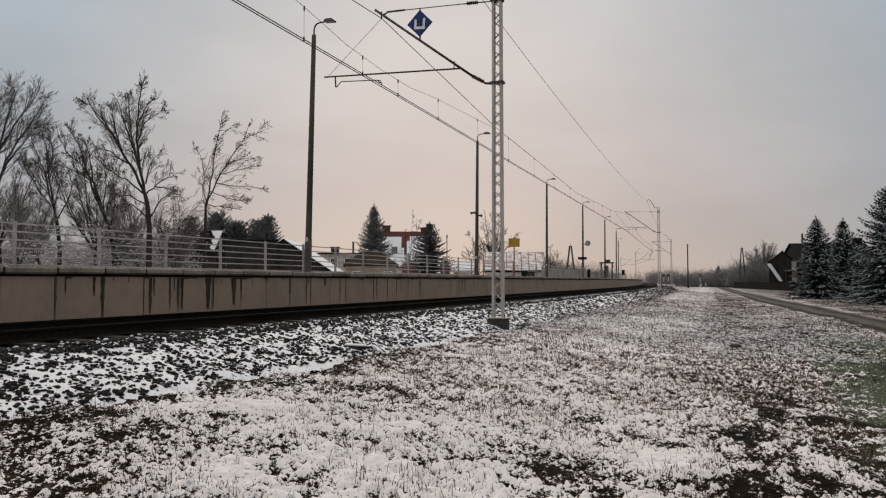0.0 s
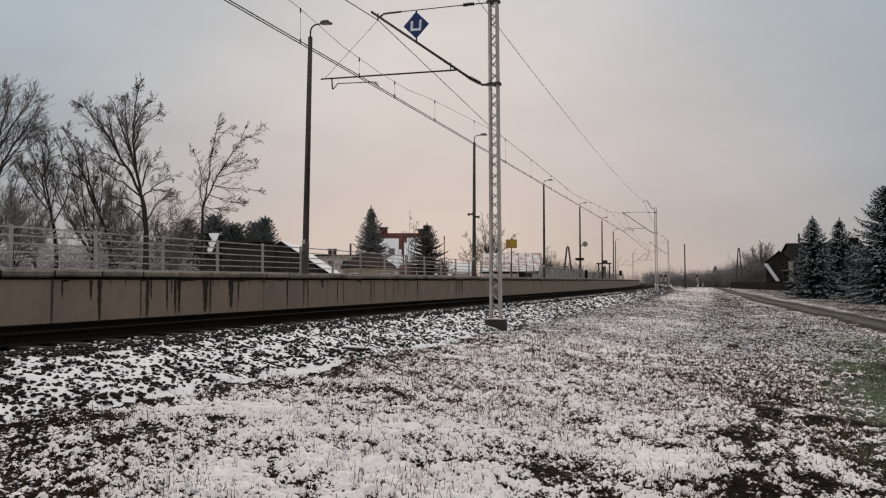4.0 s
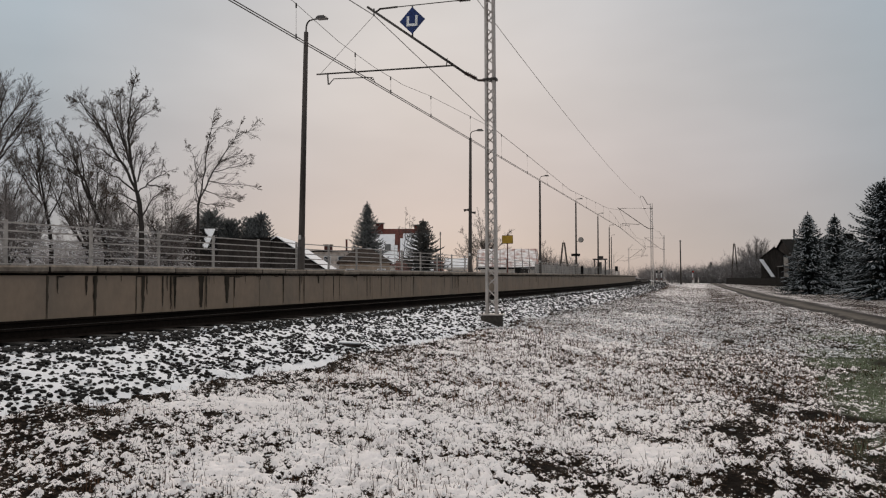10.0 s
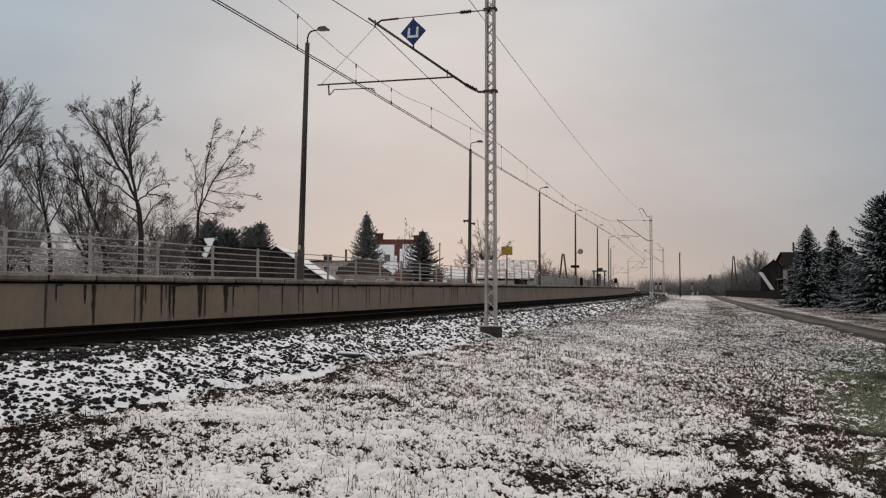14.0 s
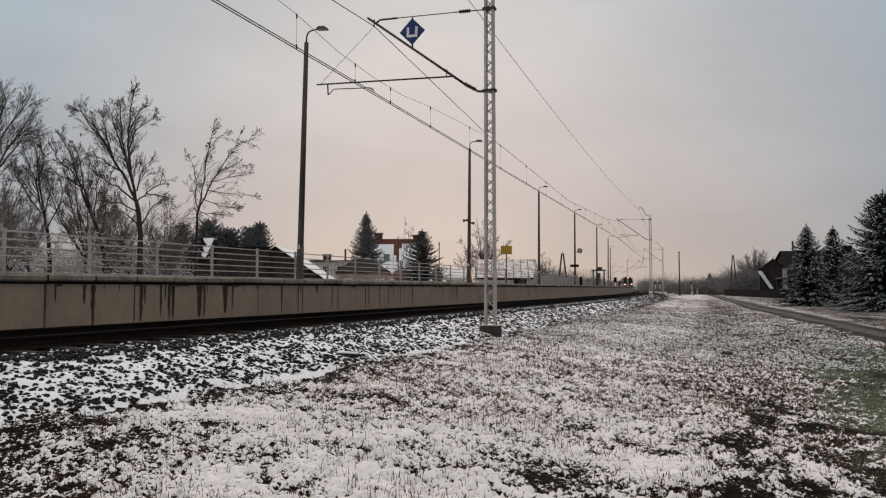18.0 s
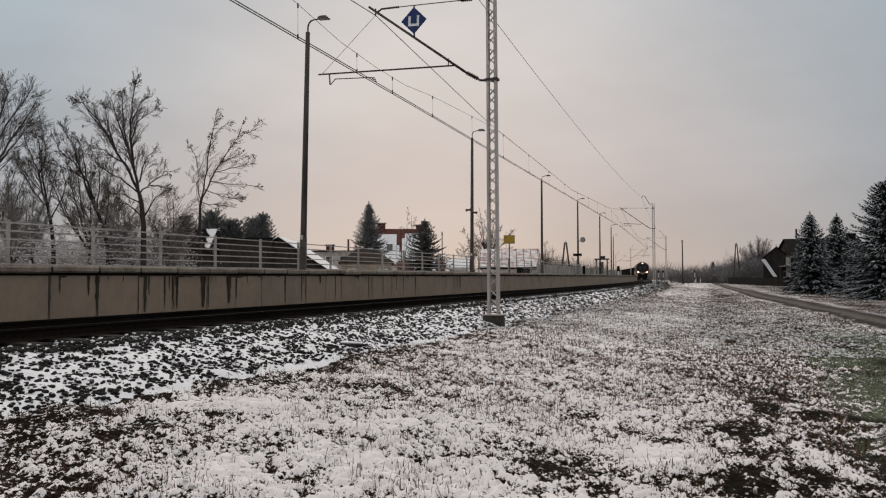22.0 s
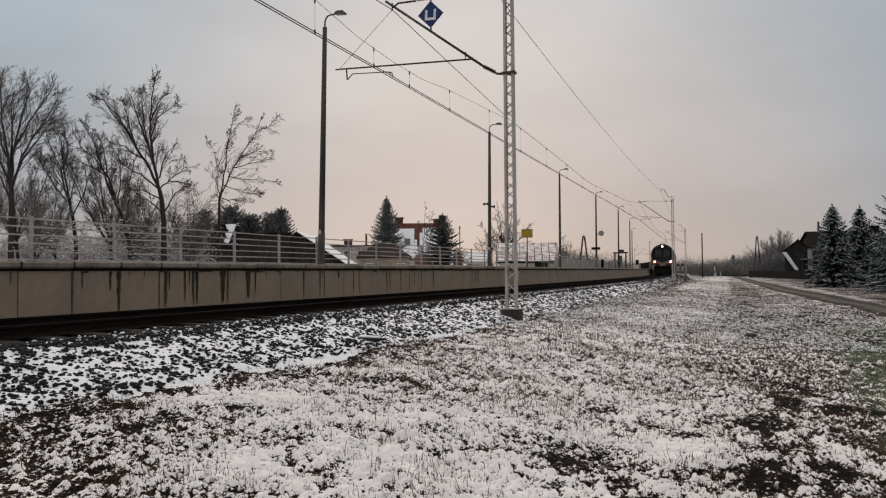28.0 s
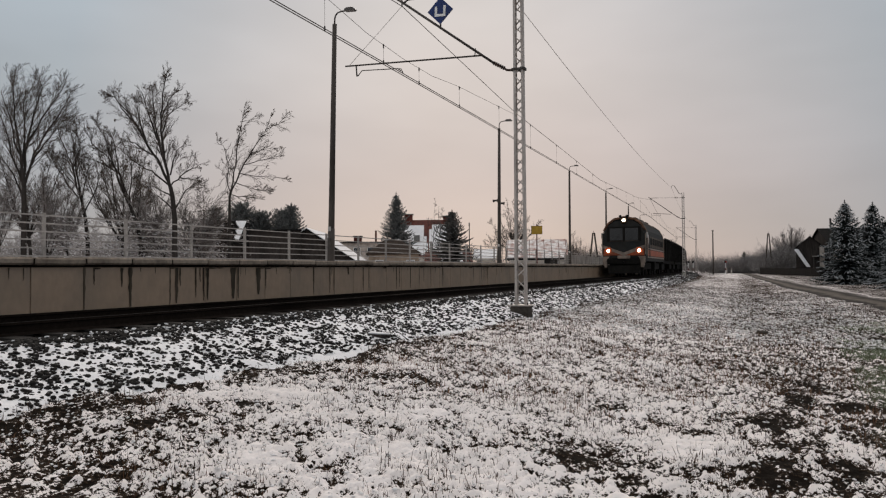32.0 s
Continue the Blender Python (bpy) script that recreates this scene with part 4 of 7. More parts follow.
def bare_tree(x, y, z, height, seed, lean=(0, 0), spread=0.75, r=0.16, depth=4, droop=0.0, up=0.6, forks=1, label="leafless tree with frosted fine twigs", low=0.32, leaves=0):
    rng = random.Random(seed)
    t = thing("bare_tree", pose(x, y, z, 0, 0, rng.uniform(0, 360)), label, "tree", "bare trees")
    t.rotation_euler = (0, 0, 0)
    trunk, twigs = Geo(), Geo()
    for k in range(forks):
        d = Vector((lean[0] + (rng.gauss(0, 0.16) if forks > 1 else 0), lean[1] + (rng.gauss(0, 0.16) if forks > 1 else 0), 1)).normalized()
        base = Vector((rng.uniform(-0.2, 0.2) * (forks > 1), rng.uniform(-0.2, 0.2) * (forks > 1), -0.2))
        h0 = height * low
        top = base + d * h0
        trunk.tube([base, base.lerp(top, 0.5) + Vector((rng.gauss(0, 0.06), 0, 0)), top], [r * 1.25, r, r * 0.85], 8)
        for j in range(3 if forks == 1 else 2):
            a = rng.uniform(0, 6.28)
            nd = (d + Vector((math.cos(a), math.sin(a), 0)) * (0.12 + 0.3 * j) * spread).normalized()
            limb(trunk, twigs, top, nd, height * rng.uniform(0.33, 0.39) * (1 - 0.12 * j), r * 0.72, depth - 1, rng, spread, droop, up)
        for j in range(4):
            a, u = rng.uniform(0, 6.28), rng.uniform(0.5, 1.0)
            nd = Vector((math.cos(a), math.sin(a), 0.7)).normalized()
            limb(trunk, twigs, base.lerp(top, u), nd, height * 0.26, r * 0.35, depth - 2, rng, spread, droop, up)
    part("trunk", trunk, M_BARK, t, smooth=True)
    part("crown", twigs, M_TWIG, t)
    if leaves:
        g = Geo()
        ends = [p for p in twigs.v if p[2] > height * 0.45]
        for k in range(leaves):
            p = Vector(rng.choice(ends))
            for j in range(3):
                q = p + Vector((rng.gauss(0, 0.08), rng.gauss(0, 0.08), rng.gauss(0, 0.08)))
                a = Vector((rng.gauss(0, 1), rng.gauss(0, 1), rng.gauss(0, 1))).normalized() * 0.04
                b = a.orthogonal().normalized() * 0.028
                g.add([q - a, q + b, q + a, q - b], [(0, 1, 2, 3)])
        part("dead_leaves", g, M_LEAF, t)
    return t


def shoots(wood, p, d, length, r, rng, levels, lift, sway):
    """A nearly straight shoot that bends up and downwind, with finer ones along it."""
    n, v, q = (4 if r > 0.02 else 3 if levels else 2), d.normalized(), p.copy()
    pts, rad = [q.copy()], [r]
    for i in range(n):
        v = (v + Vector((rng.gauss(0, 0.09) + sway, rng.gauss(0, 0.09), rng.gauss(0, 0.09) + lift))).normalized()
        q = q + v * (length / n)
        pts.append(q.copy())
        rad.append(max(r * (1 - 0.7 * (i + 1) / n), 0.0045))
    wood.tube(pts, rad, 4 if r > 0.02 else 3, caps=False)
    ends = [pts[-1]]
    if levels:
        kids = rng.randint(4, 6)
        for k in range(kids):
            u = 0.2 + 0.75 * (k + rng.random() * 0.8) / kids
            i = min(int(u * n), n - 1)
            here = (pts[i + 1] - pts[i]).normalized()
            side = Matrix.Rotation(rng.uniform(0, 6.283), 3, here) @ here.orthogonal().normalized()
            ends += shoots(wood, pts[i].lerp(pts[i + 1], u * n - i), here + side * rng.uniform(0.5, 0.95), length * rng.uniform(0.35, 0.6) * (1.15 - 0.5 * u), max(rad[i] * 0.55, 0.0055), rng, levels - 1, lift, sway)
    return ends


def guided_tree(x, y, z, stem, boughs, seed, label, r=0.15, leaves=0, many=4.5, twig=1.0, wind=0.02, fine=None, lift=0.07, crown=0.93, thick=1.0):
    """A leafless tree from its stem and main boughs; the finer branches grow along them."""
    rng = random.Random(seed)
    t = thing("bare_tree", pose(x, y, z, 0, 0, math.degrees(math.atan2(-x, y))), label, "tree", "bare trees")
    trunk, twigs = Geo(), Geo()
    pts = [Vector((a, 0, b)) for a, b in stem]
    pts[0].z -= 0.2
    trunk.tube(pts, [r * (1.2 - 0.45 * i / (len(pts) - 1)) for i in range(len(pts))], 9)
    tips, fork = [], stem[-1][1]
    for bough in boughs:
        bough = [(a, b if b < fork else fork + (b - fork) * crown) for a, b in bough]
        away, line, run = rng.uniform(-0.4, 0.4), [], 0.0
        for (a0, b0), (a1, b1) in zip(bough, bough[1:]):
            step = math.hypot(a1 - a0, b1 - b0)
            for k in range(3):
                u = k / 3
                j = 0.0 if not line else 0.025
                line.append(Vector((a0 + (a1 - a0) * u + rng.gauss(0, j), away * (run + step * u) + rng.gauss(0, j), b0 + (b1 - b0) * u + rng.gauss(0, j))))
            run += step
        line.append(Vector((bough[-1][0], away * run, bough[-1][1])))
        n = len(line)
        r0 = r * min(0.62, 0.18 + 0.08 * run)
        rad = [max(r0 * (1 - 0.86 * i / (n - 1)), 0.009) for i in range(n)]
        trunk.tube(line, rad, 6, caps=False)
        tips.append(line[-1])
        for k in range(int(run * many) + 2):
            u = 0.12 + 0.88 * rng.random() ** 0.85
            i = min(int(u * (n - 1)), n - 2)
            here = (line[i + 1] - line[i]).normalized()
            side = Matrix.Rotation(rng.uniform(0, 6.283), 3, here) @ here.orthogonal().normalized()
            d = here + side * rng.uniform(0.35, 0.95)
            p = line[i].lerp(line[i + 1], rng.random())
            tips += shoots(twigs, p, d, twig * rng.uniform(0.6, 1.3) * (1.2 - 0.85 * u), max(rad[i] * 0.4, 0.009) * thick, rng, 2 if rng.random() < 0.55 else 1, lift, wind)
    part("trunk", trunk, M_BARK, t, smooth=True)
    part("crown", twigs, fine or M_TWIG, t)
    if leaves:
        g = Geo()
        for k in range(leaves):
            p = rng.choice(tips)
            for j in range(7):
                q = p + Vector((rng.gauss(0, 0.055), rng.gauss(0, 0.055), rng.gauss(0, 0.06)))
                a = Vector((rng.gauss(0, 1), rng.gauss(0, 1), rng.gauss(0, 1))).normalized() * 0.05
                b = a.orthogonal().normalized() * 0.03
                g.add([q - a, q + b, q + a * 1.2, q - b], [(0, 1, 2, 3)])
        part("dead_leaves", g, M_LEAF, t)
    return t


def fan_tree(x, y, height, lean, seed, r, z=-0.3, fan=6, label="leafless tree with frosted fine twigs", many=5.0, dome=0.13, wide=0.22, thick=1.0):
    """A tree whose boughs fan out from a short stem."""
    rng = random.Random(seed)
    k = height * 0.33
    stem = [(0, 0), (lean[0] * k * 0.4, k * 0.5), (lean[0] * k, k)]
    boughs = []
    for i in range(fan):
        h0 = k * rng.uniform(0.75, 1.0)
        ex = lean[0] * height + height * (-wide + 2 * wide * i / (fan - 1) + rng.gauss(0, 0.03))
        ez = height * rng.uniform(0.84, 1.0) * (1 - abs(2 * i / (fan - 1) - 1) ** 2 * dome)
        boughs.append([(lean[0] * h0, h0), (lean[0] * h0 + (ex - lean[0] * h0) * 0.5 + lean[1], h0 + (ez - h0) * 0.42), (ex, ez)])
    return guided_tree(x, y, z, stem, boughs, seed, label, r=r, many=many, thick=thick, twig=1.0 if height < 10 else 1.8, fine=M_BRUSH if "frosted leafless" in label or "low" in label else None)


def spruce(x, y, z, height, width, seed, mat, label, dense=1.0, shape=1.05, snowy=0.0):
    """Whorls of drooping branches, each a spray of short needle shoots."""
    rng = random.Random(seed)
    t = thing("spruce", pose(x, y, z), label, "spruce tree", "spruces")
    part("trunk", Geo().tube([(0, 0, -0.2), (0, 0, height * 0.97)], [0.02 * height, 0.006], 7), M_BARK, t, smooth=True)
    V, F = [], []
    SV, SF = [], []

    def drift(p, d, l, w):
        """A pillow of snow lying along a bough."""
        d = d.normalized()
        s_ = d.cross(Vector((0, 0, 1))).normalized() * w
        k = len(SV)
        up_ = Vector((0, 0, 0.045))
        SV.extend((p - s_, p + s_, p + d * l + s_ * 0.6, p + d * l - s_ * 0.6, p + d * l * 0.5 + up_, p + d * l * 1.2 - up_ * 1.6))
        SF.extend(((k, k + 1, k + 4), (k + 1, k + 2, k + 4), (k + 2, k + 3, k + 4), (k + 3, k, k + 4), (k + 3, k + 2, k + 5)))

    def shoot(p, d, l, w):
        """A needle shoot: a slim roof-shaped blade with a pointed end."""
        d = d.normalized()
        s_ = d.cross(Vector((rng.gauss(0, 0.3), rng.gauss(0, 0.3), 1))).normalized() * w
        n_ = s_.cross(d).normalized() * (w * 0.5)
        k = len(V)
        V.extend((p - s_ * 0.4 - n_, p + s_ * 0.4 - n_, p + d * l * 0.55 + s_ * 0.55 - n_, p + d * l * 0.55 - s_ * 0.55 - n_, p + d * l, p + d * l * 0.4 + n_))
        F.extend(((k, k + 1, k + 5), (k + 1, k + 2, k + 5), (k + 2, k + 4, k + 5), (k + 4, k + 3, k + 5), (k + 3, k, k + 5), (k + 3, k + 4, k + 2)))

    up = Vector((0, 0, 1))
    zc = height * 0.04
    while zc < height * 0.93:
        u = zc / height
        reach = width * 0.5 * (1 - u / 0.97) ** shape * rng.uniform(0.86, 1.08) + 0.04
        arms = max(5, int((13 - 5 * u) * dense))
        turn0 = rng.uniform(0, 6.283)
        for k in range(arms):
            a = turn0 + 6.283 * (k + rng.uniform(-0.3, 0.3)) / arms
            L = reach * rng.uniform(0.72, 1.14)
            out = Vector((math.cos(a), math.sin(a), 0))
            across = out.cross(up)
            pitch = -0.04 + 0.56 * u ** 1.6 + rng.gauss(0, 0.07)
            z0 = zc + rng.uniform(-0.10, 0.10) * min(1.0, L)
            segs = max(3, int(L / 0.17))
            for i in range(segs):
                w_ = (i + 0.6) / segs
                lift = L * (pitch * w_ - 0.24 * (1 - u) * w_ * w_ + 0.16 * w_ ** 4)
                p = Vector((0, 0, z0 + lift)) + out * (L * w_)
                l = 0.07 + 0.04 * min(1.0, L) + 0.34 * (1 - w_) * min(1.0, L * 0.7)
                for sg in (-1, 1):
                    d = out * rng.uniform(0.6, 1.0) + across * sg * rng.uniform(0.5, 1.0) + up * (rng.uniform(-0.45, 0.05) + 0.5 * u)
                    shoot(p, d, l * rng.uniform(0.8, 1.25), 0.055 + 0.035 * rng.random())
                if rng.random() < 0.6:
                    shoot(p, out * 0.8 + up * rng.uniform(-1.0, -0.2) * (1 - u) + across * rng.gauss(0, 0.3), l * 0.8, 0.06)
                if snowy and w_ > 0.35 and rng.random() < snowy * 1.5:
                    drift(p + Vector((0, 0, 0.05)), out + across * rng.uniform(-0.8, 0.8) + Vector((0, 0, -0.25)), l * 1.7 + 0.08, 0.04 + 0.04 * rng.random())
            shoot(p, out + up * (0.35 + 0.5 * u), 0.22 * min(1.0, L) + 0.06, 0.05)
        zc += (0.14 + 0.13 * (1 - u)) * rng.uniform(0.85, 1.15) * (height / 8) ** 0.5
    for k in range(3):
        for j in range(5):
            a = 1.2566 * j + k
            shoot(Vector((0, 0, height * (0.925 + 0.022 * k))), Vector((math.cos(a), math.sin(a), 0.9)), height * (0.034 - 0.008 * k), 0.035)
    for k in range(2):
        shoot(Vector((0, 0, height * 0.94)), Vector((rng.gauss(0, 0.05), rng.gauss(0, 0.05), 1)), height * 0.06, 0.035)
    ob = bulk("crown", np.array([tuple(p) for p in V]), np.array(F), mat)
    ob.parent = t
    if SV:
        ob = bulk("bough_snow", np.array([tuple(p) for p in SV]), np.array(SF), M_BOUGHSNOW)
        ob.parent = t
        tagged(ob, kind="stuff")
    return t


def brush(name, x0, y0, x1, y1, z, height, depth_, count, seed, label, mat=None):
    """A far thicket of bare stems: one stuff object."""
    rng = random.Random(seed)
    g = Geo()
    for i in range(count):
        u = rng.random()
        x, y = x0 + (x1 - x0) * u + rng.gauss(0, depth_), y0 + (y1 - y0) * u + rng.gauss(0, depth_)
        h = height * rng.uniform(0.45, 1.1) * (0.7 + 0.5 * noise.noise(Vector((u * 9, seed, 0))))
        p = Vector((x, y, z))
        for k in range(7):
            d = Vector((rng.gauss(0, 0.35), rng.gauss(0, 0.35), 1)).normalized()
            q = p + d * h * rng.uniform(0.5, 1)
            g.tube([p, p.lerp(q, 0.5) + Vector((rng.gauss(0, 0.1), 0, 0)), q], [0.035, 0.025, 0.008], 3, caps=False)
            for j in range(7):
                b = p.lerp(q, rng.uniform(0.3, 1))
                e = b + (d + Vector((rng.gauss(0, 0.8), rng.gauss(0, 0.8), rng.gauss(0, 0.5)))).normalized() * h * rng.uniform(0.12, 0.3)
                g.tube([b, e], [0.018, 0.008], 3, caps=False)
    return tagged(part(name, g, mat or M_BRUSH), label, "thicket", kind="stuff")


# behind the platform
guided_tree(-25.3, 28.0, -0.75, [(0.2, 0), (0.2, 2.4), (0.2, 3.8), (0.1, 4.9), (0.0, 5.4)],
            [[(0.0, 5.4), (-0.4, 6.4), (-1.0, 7.4), (-1.5, 8.5), (-1.9, 9.1), (-2.5, 9.8), (-2.8, 9.8)], [(0.0, 5.3), (-0.2, 6.4), (-0.5, 7.6), (-0.7, 8.9), (-0.8, 10.3), (-0.9, 11.1)],
             [(-0.2, 6.4), (-0.4, 7.9), (-0.4, 8.9), (-0.3, 10.3), (-0.1, 11.2)], [(-0.4, 8.9), (-0.1, 9.8), (0.4, 10.5)], [(-0.4, 8.1), (-0.1, 9.1), (0.7, 9.8)], [(-1.0, 7.4), (-1.4, 8.9), (-1.6, 10.2)],
             [(-1.5, 8.5), (-2.2, 9.4), (-2.6, 10.3)], [(-0.6, 7.8), (-1.0, 9.2), (-1.3, 10.2)]] +
            [[(0.0, 5.4), (0.5, 6.0), (1.0, 6.5), (1.3, 6.8)], [(0.0, 6.0), (0.1, 6.8), (0.3, 7.3), (0.7, 7.7)], [(0.4, 5.9), (1.0, 5.8), (1.4, 5.7)], [(-0.1, 5.5), (-0.8, 6.1), (-1.4, 6.4), (-1.8, 6.7)],
             [(0.0, 5.0), (-0.7, 5.3), (-1.2, 5.4)], [(0.1, 4.3), (-0.5, 4.9), (-0.9, 5.0)], [(0.2, 4.3), (0.7, 5.2), (1.2, 5.6)], [(-0.8, 7.0), (-1.6, 7.5), (-1.9, 7.6)]],
            11, "tall leafless tree with a dark trunk and few dead leaves", r=0.125, leaves=90, many=7.5, twig=1.05)
guided_tree(-22.9, 29.7, -0.3, [(-0.2, 0), (-0.2, 2.8), (-0.2, 3.8), (-0.2, 4.5)],
            [[(-0.2, 4.5), (-0.3, 5.3), (-0.3, 6.0), (-0.1, 6.7), (0.2, 7.3)], [(-0.2, 4.5), (0.0, 5.6), (0.2, 7.1), (0.4, 8.1), (0.5, 8.8)], [(-0.2, 4.4), (0.3, 5.7), (1.0, 6.9), (1.5, 7.7), (1.9, 8.6)],
             [(0.7, 6.4), (1.2, 6.7), (2.1, 6.9)], [(0.4, 6.0), (1.2, 6.2), (2.3, 6.5)], [(0.2, 5.6), (1.0, 5.5), (2.5, 5.4)], [(0.0, 5.2), (0.8, 4.9), (1.9, 4.8)], [(-0.1, 4.6), (0.4, 4.5), (1.5, 4.4)]] +
            [[(1.5, 7.7), (2.1, 8.0), (2.6, 8.4)], [(0.3, 8.0), (0.7, 8.1), (1.1, 8.4)], [(-0.3, 5.6), (-0.4, 5.1), (-0.3, 4.6)], [(-0.3, 6.1), (-0.5, 6.8), (-0.6, 7.0)]],
            15, "slender leafless tree bent by the wind", r=0.075, leaves=30, many=5.6, twig=0.85, wind=0.10, lift=0.03, crown=1.06)
guided_tree(-30.1, 24.0, -0.8, [(0, 0), (0, 2.5), (0, 4.0), (0, 5.3), (-0.1, 6.1)],
            [[(-0.1, 6.1), (-0.2, 7.3), (-0.4, 8.6), (-0.5, 9.9), (-0.4, 10.7)], [(0.0, 5.8), (0.1, 7.4), (0.4, 9.0), (0.7, 10.3), (0.6, 10.9)], [(-0.1, 6.1), (0.0, 7.6), (0.0, 9.2), (0.0, 10.5)],
             [(0.0, 5.3), (0.4, 6.9), (0.9, 8.0), (1.5, 9.1), (1.9, 10.2)], [(0.1, 7.4), (0.7, 8.7), (1.3, 9.8), (1.7, 10.7)], [(-0.1, 5.5), (-0.5, 6.8), (-0.8, 8.1), (-1.2, 9.3)],
             [(0.0, 4.8), (-0.4, 5.8), (-0.8, 6.5), (-1.3, 7.3)], [(0.3, 6.3), (0.8, 7.4), (1.4, 8.4), (2.0, 9.0)], [(-0.2, 6.8), (-0.6, 8.6), (-0.9, 9.8)]],
            12, "tall leafless tree with long swept twigs", r=0.115, many=7.0, twig=1.5, wind=0.06)
guided_tree(-29.6, 27.1, -0.5, [(0, 0), (0, 2.5), (-0.1, 3.6), (-0.2, 4.2)],
            [[(-0.2, 4.2), (-0.5, 5.3), (-0.7, 6.4), (-1.1, 7.4), (-1.4, 8.7)], [(-0.2, 4.0), (-0.4, 5.5), (-0.6, 6.6), (-0.7, 8.0), (-1.0, 9.0)], [(-0.4, 4.7), (-0.9, 5.5), (-1.5, 6.6), (-1.8, 7.3)],
             [(-0.2, 3.9), (0.3, 5.0), (0.5, 6.1), (0.9, 6.6)], [(-0.5, 5.3), (-1.1, 6.1), (-1.6, 6.9)], [(-0.7, 6.2), (-0.4, 7.2), (-0.5, 8.5)], [(-0.1, 3.5), (-0.3, 4.7), (-0.1, 5.8), (0.1, 6.5)]],
            28, "leafless tree with a forked leaning stem", r=0.095, leaves=26, many=7.5, twig=1.2)
guided_tree(-27.8, 28.7, -0.4, [(0, 0), (0, 2.4), (-0.2, 3.5), (-0.6, 4.5)],
            [[(-0.6, 4.5), (-1.0, 5.8), (-1.5, 6.9), (-2.3, 7.7), (-2.7, 8.7)], [(-0.4, 4.0), (-0.9, 5.2), (-1.3, 6.6), (-1.7, 8.0), (-2.1, 8.8)], [(-0.6, 4.7), (-1.0, 6.1), (-1.2, 7.5), (-1.5, 8.4)],
             [(-0.5, 4.4), (-0.4, 5.8), (-0.6, 7.2)], [(-0.2, 3.5), (0.0, 5.0), (-0.2, 6.1)], [(-1.2, 6.1), (-1.8, 6.5), (-2.6, 6.9)]],
            22, "leafless tree leaning away from the platform lamp", r=0.10, leaves=40, many=7.5, twig=1.2)
fan_tree(-34.2, 27.8, 8.6, (-0.06, 0.05), 26, 0.09, fan=8, many=8.0)
fan_tree(-29.0, 30.6, 6.8, (-0.16, 0.1), 27, 0.07, fan=5)
fan_tree(-33.2, 33.0, 9.4, (-0.05, 0.0), 14, 0.09, fan=8, many=8.0)
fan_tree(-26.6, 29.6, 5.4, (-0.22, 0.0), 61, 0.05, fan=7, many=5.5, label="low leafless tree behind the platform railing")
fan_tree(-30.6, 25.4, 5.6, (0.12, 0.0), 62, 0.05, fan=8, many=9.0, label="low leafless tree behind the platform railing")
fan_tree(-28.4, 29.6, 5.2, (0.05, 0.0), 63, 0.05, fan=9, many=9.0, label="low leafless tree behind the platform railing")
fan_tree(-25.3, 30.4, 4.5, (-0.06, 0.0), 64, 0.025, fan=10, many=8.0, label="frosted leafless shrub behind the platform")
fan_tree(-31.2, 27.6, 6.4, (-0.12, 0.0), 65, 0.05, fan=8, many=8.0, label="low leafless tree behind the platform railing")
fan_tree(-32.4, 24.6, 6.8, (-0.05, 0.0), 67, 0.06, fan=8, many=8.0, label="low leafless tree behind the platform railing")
bare_tree(-26.6, 30.8, -0.3, 6.2, 25, spread=0.8, r=0.08, forks=2, label="low leafless tree behind the platform railing")
guided_tree(-26.6, 64.0, -0.3, [(-0.3, 0), (-0.2, 2.2), (0.0, 3.4)],
            [[(0.0, 3.4), (0.1, 5.0), (0.15, 7.0), (0.3, 8.4)], [(0.0, 3.4), (0.5, 5.2), (0.9, 7.4)], [(-0.1, 2.8), (-0.5, 4.2), (-0.45, 6.2)], [(0.05, 4.2), (0.5, 5.8), (0.6, 8.0)], [(-0.2, 2.2), (0.5, 3.4), (0.7, 4.6)]],
            18, "thin leafless sapling beside a house", r=0.05, many=3.0, twig=0.7, crown=0.76)
fan_tree(-19.4, 67.0, 8.2, (0.0, 0.0), 19, 0.11, fan=12, many=6.0, dome=0.5, wide=0.3)
fan_tree(-21.6, 70.0, 5.2, (-0.1, 0.0), 20, 0.08, fan=6, dome=0.3)
fan_tree(-14.6, 70.0, 4.6, (0.0, 0.0), 23, 0.07, fan=7, dome=0.4)
fan_tree(11.1, 181.0, 10.9, (0.0, 0.0), 21, 0.11, z=-1.0, fan=22, many=8.0, dome=0.26, wide=0.35, thick=1.3, label="round hazy frosted leafless tree beyond a fence")
spruce(-28.35, 59.7, -0.3, 7.9, 5.4, 31, M_FIR, "dense dark spruce beside a pale house", 1.7, 0.9)
spruce(-21.5, 55.8, -0.3, 5.8, 5.8, 32, M_FIRDARK, "broad dark spruce beside a pale house", 1.1, 0.85)
spruce(-36.3, 55.0, -0.3, 6.9, 4.2, 33, M_FIR, "dark spruce behind a shed", 1.6, 0.6)
spruce(-38.0, 56.0, -0.3, 6.6, 4.8, 48, M_FIR, "dark spruce behind a shed", 1.6, 0.5)
spruce(-39.6, 55.0, -0.3, 6.4, 5.6, 34, M_FIR, "broad dark spruce behind a shed", 1.6, 0.5)
spruce(-41.2, 54.4, -0.3, 7.2, 5.8, 39, M_FIR, "broad dark spruce behind a shed", 1.6, 0.5)
spruce(-43.6, 54.0, -0.3, 6.8, 5.0, 49, M_FIR, "broad dark spruce behind a shed", 1.1, 0.55)
spruce(8.8, 73.2, -1.0, 7.5, 6.0, 35, M_FIRSNOW, "spruce dusted with snow beside the lane", 1.2, 1.0, snowy=0.3)
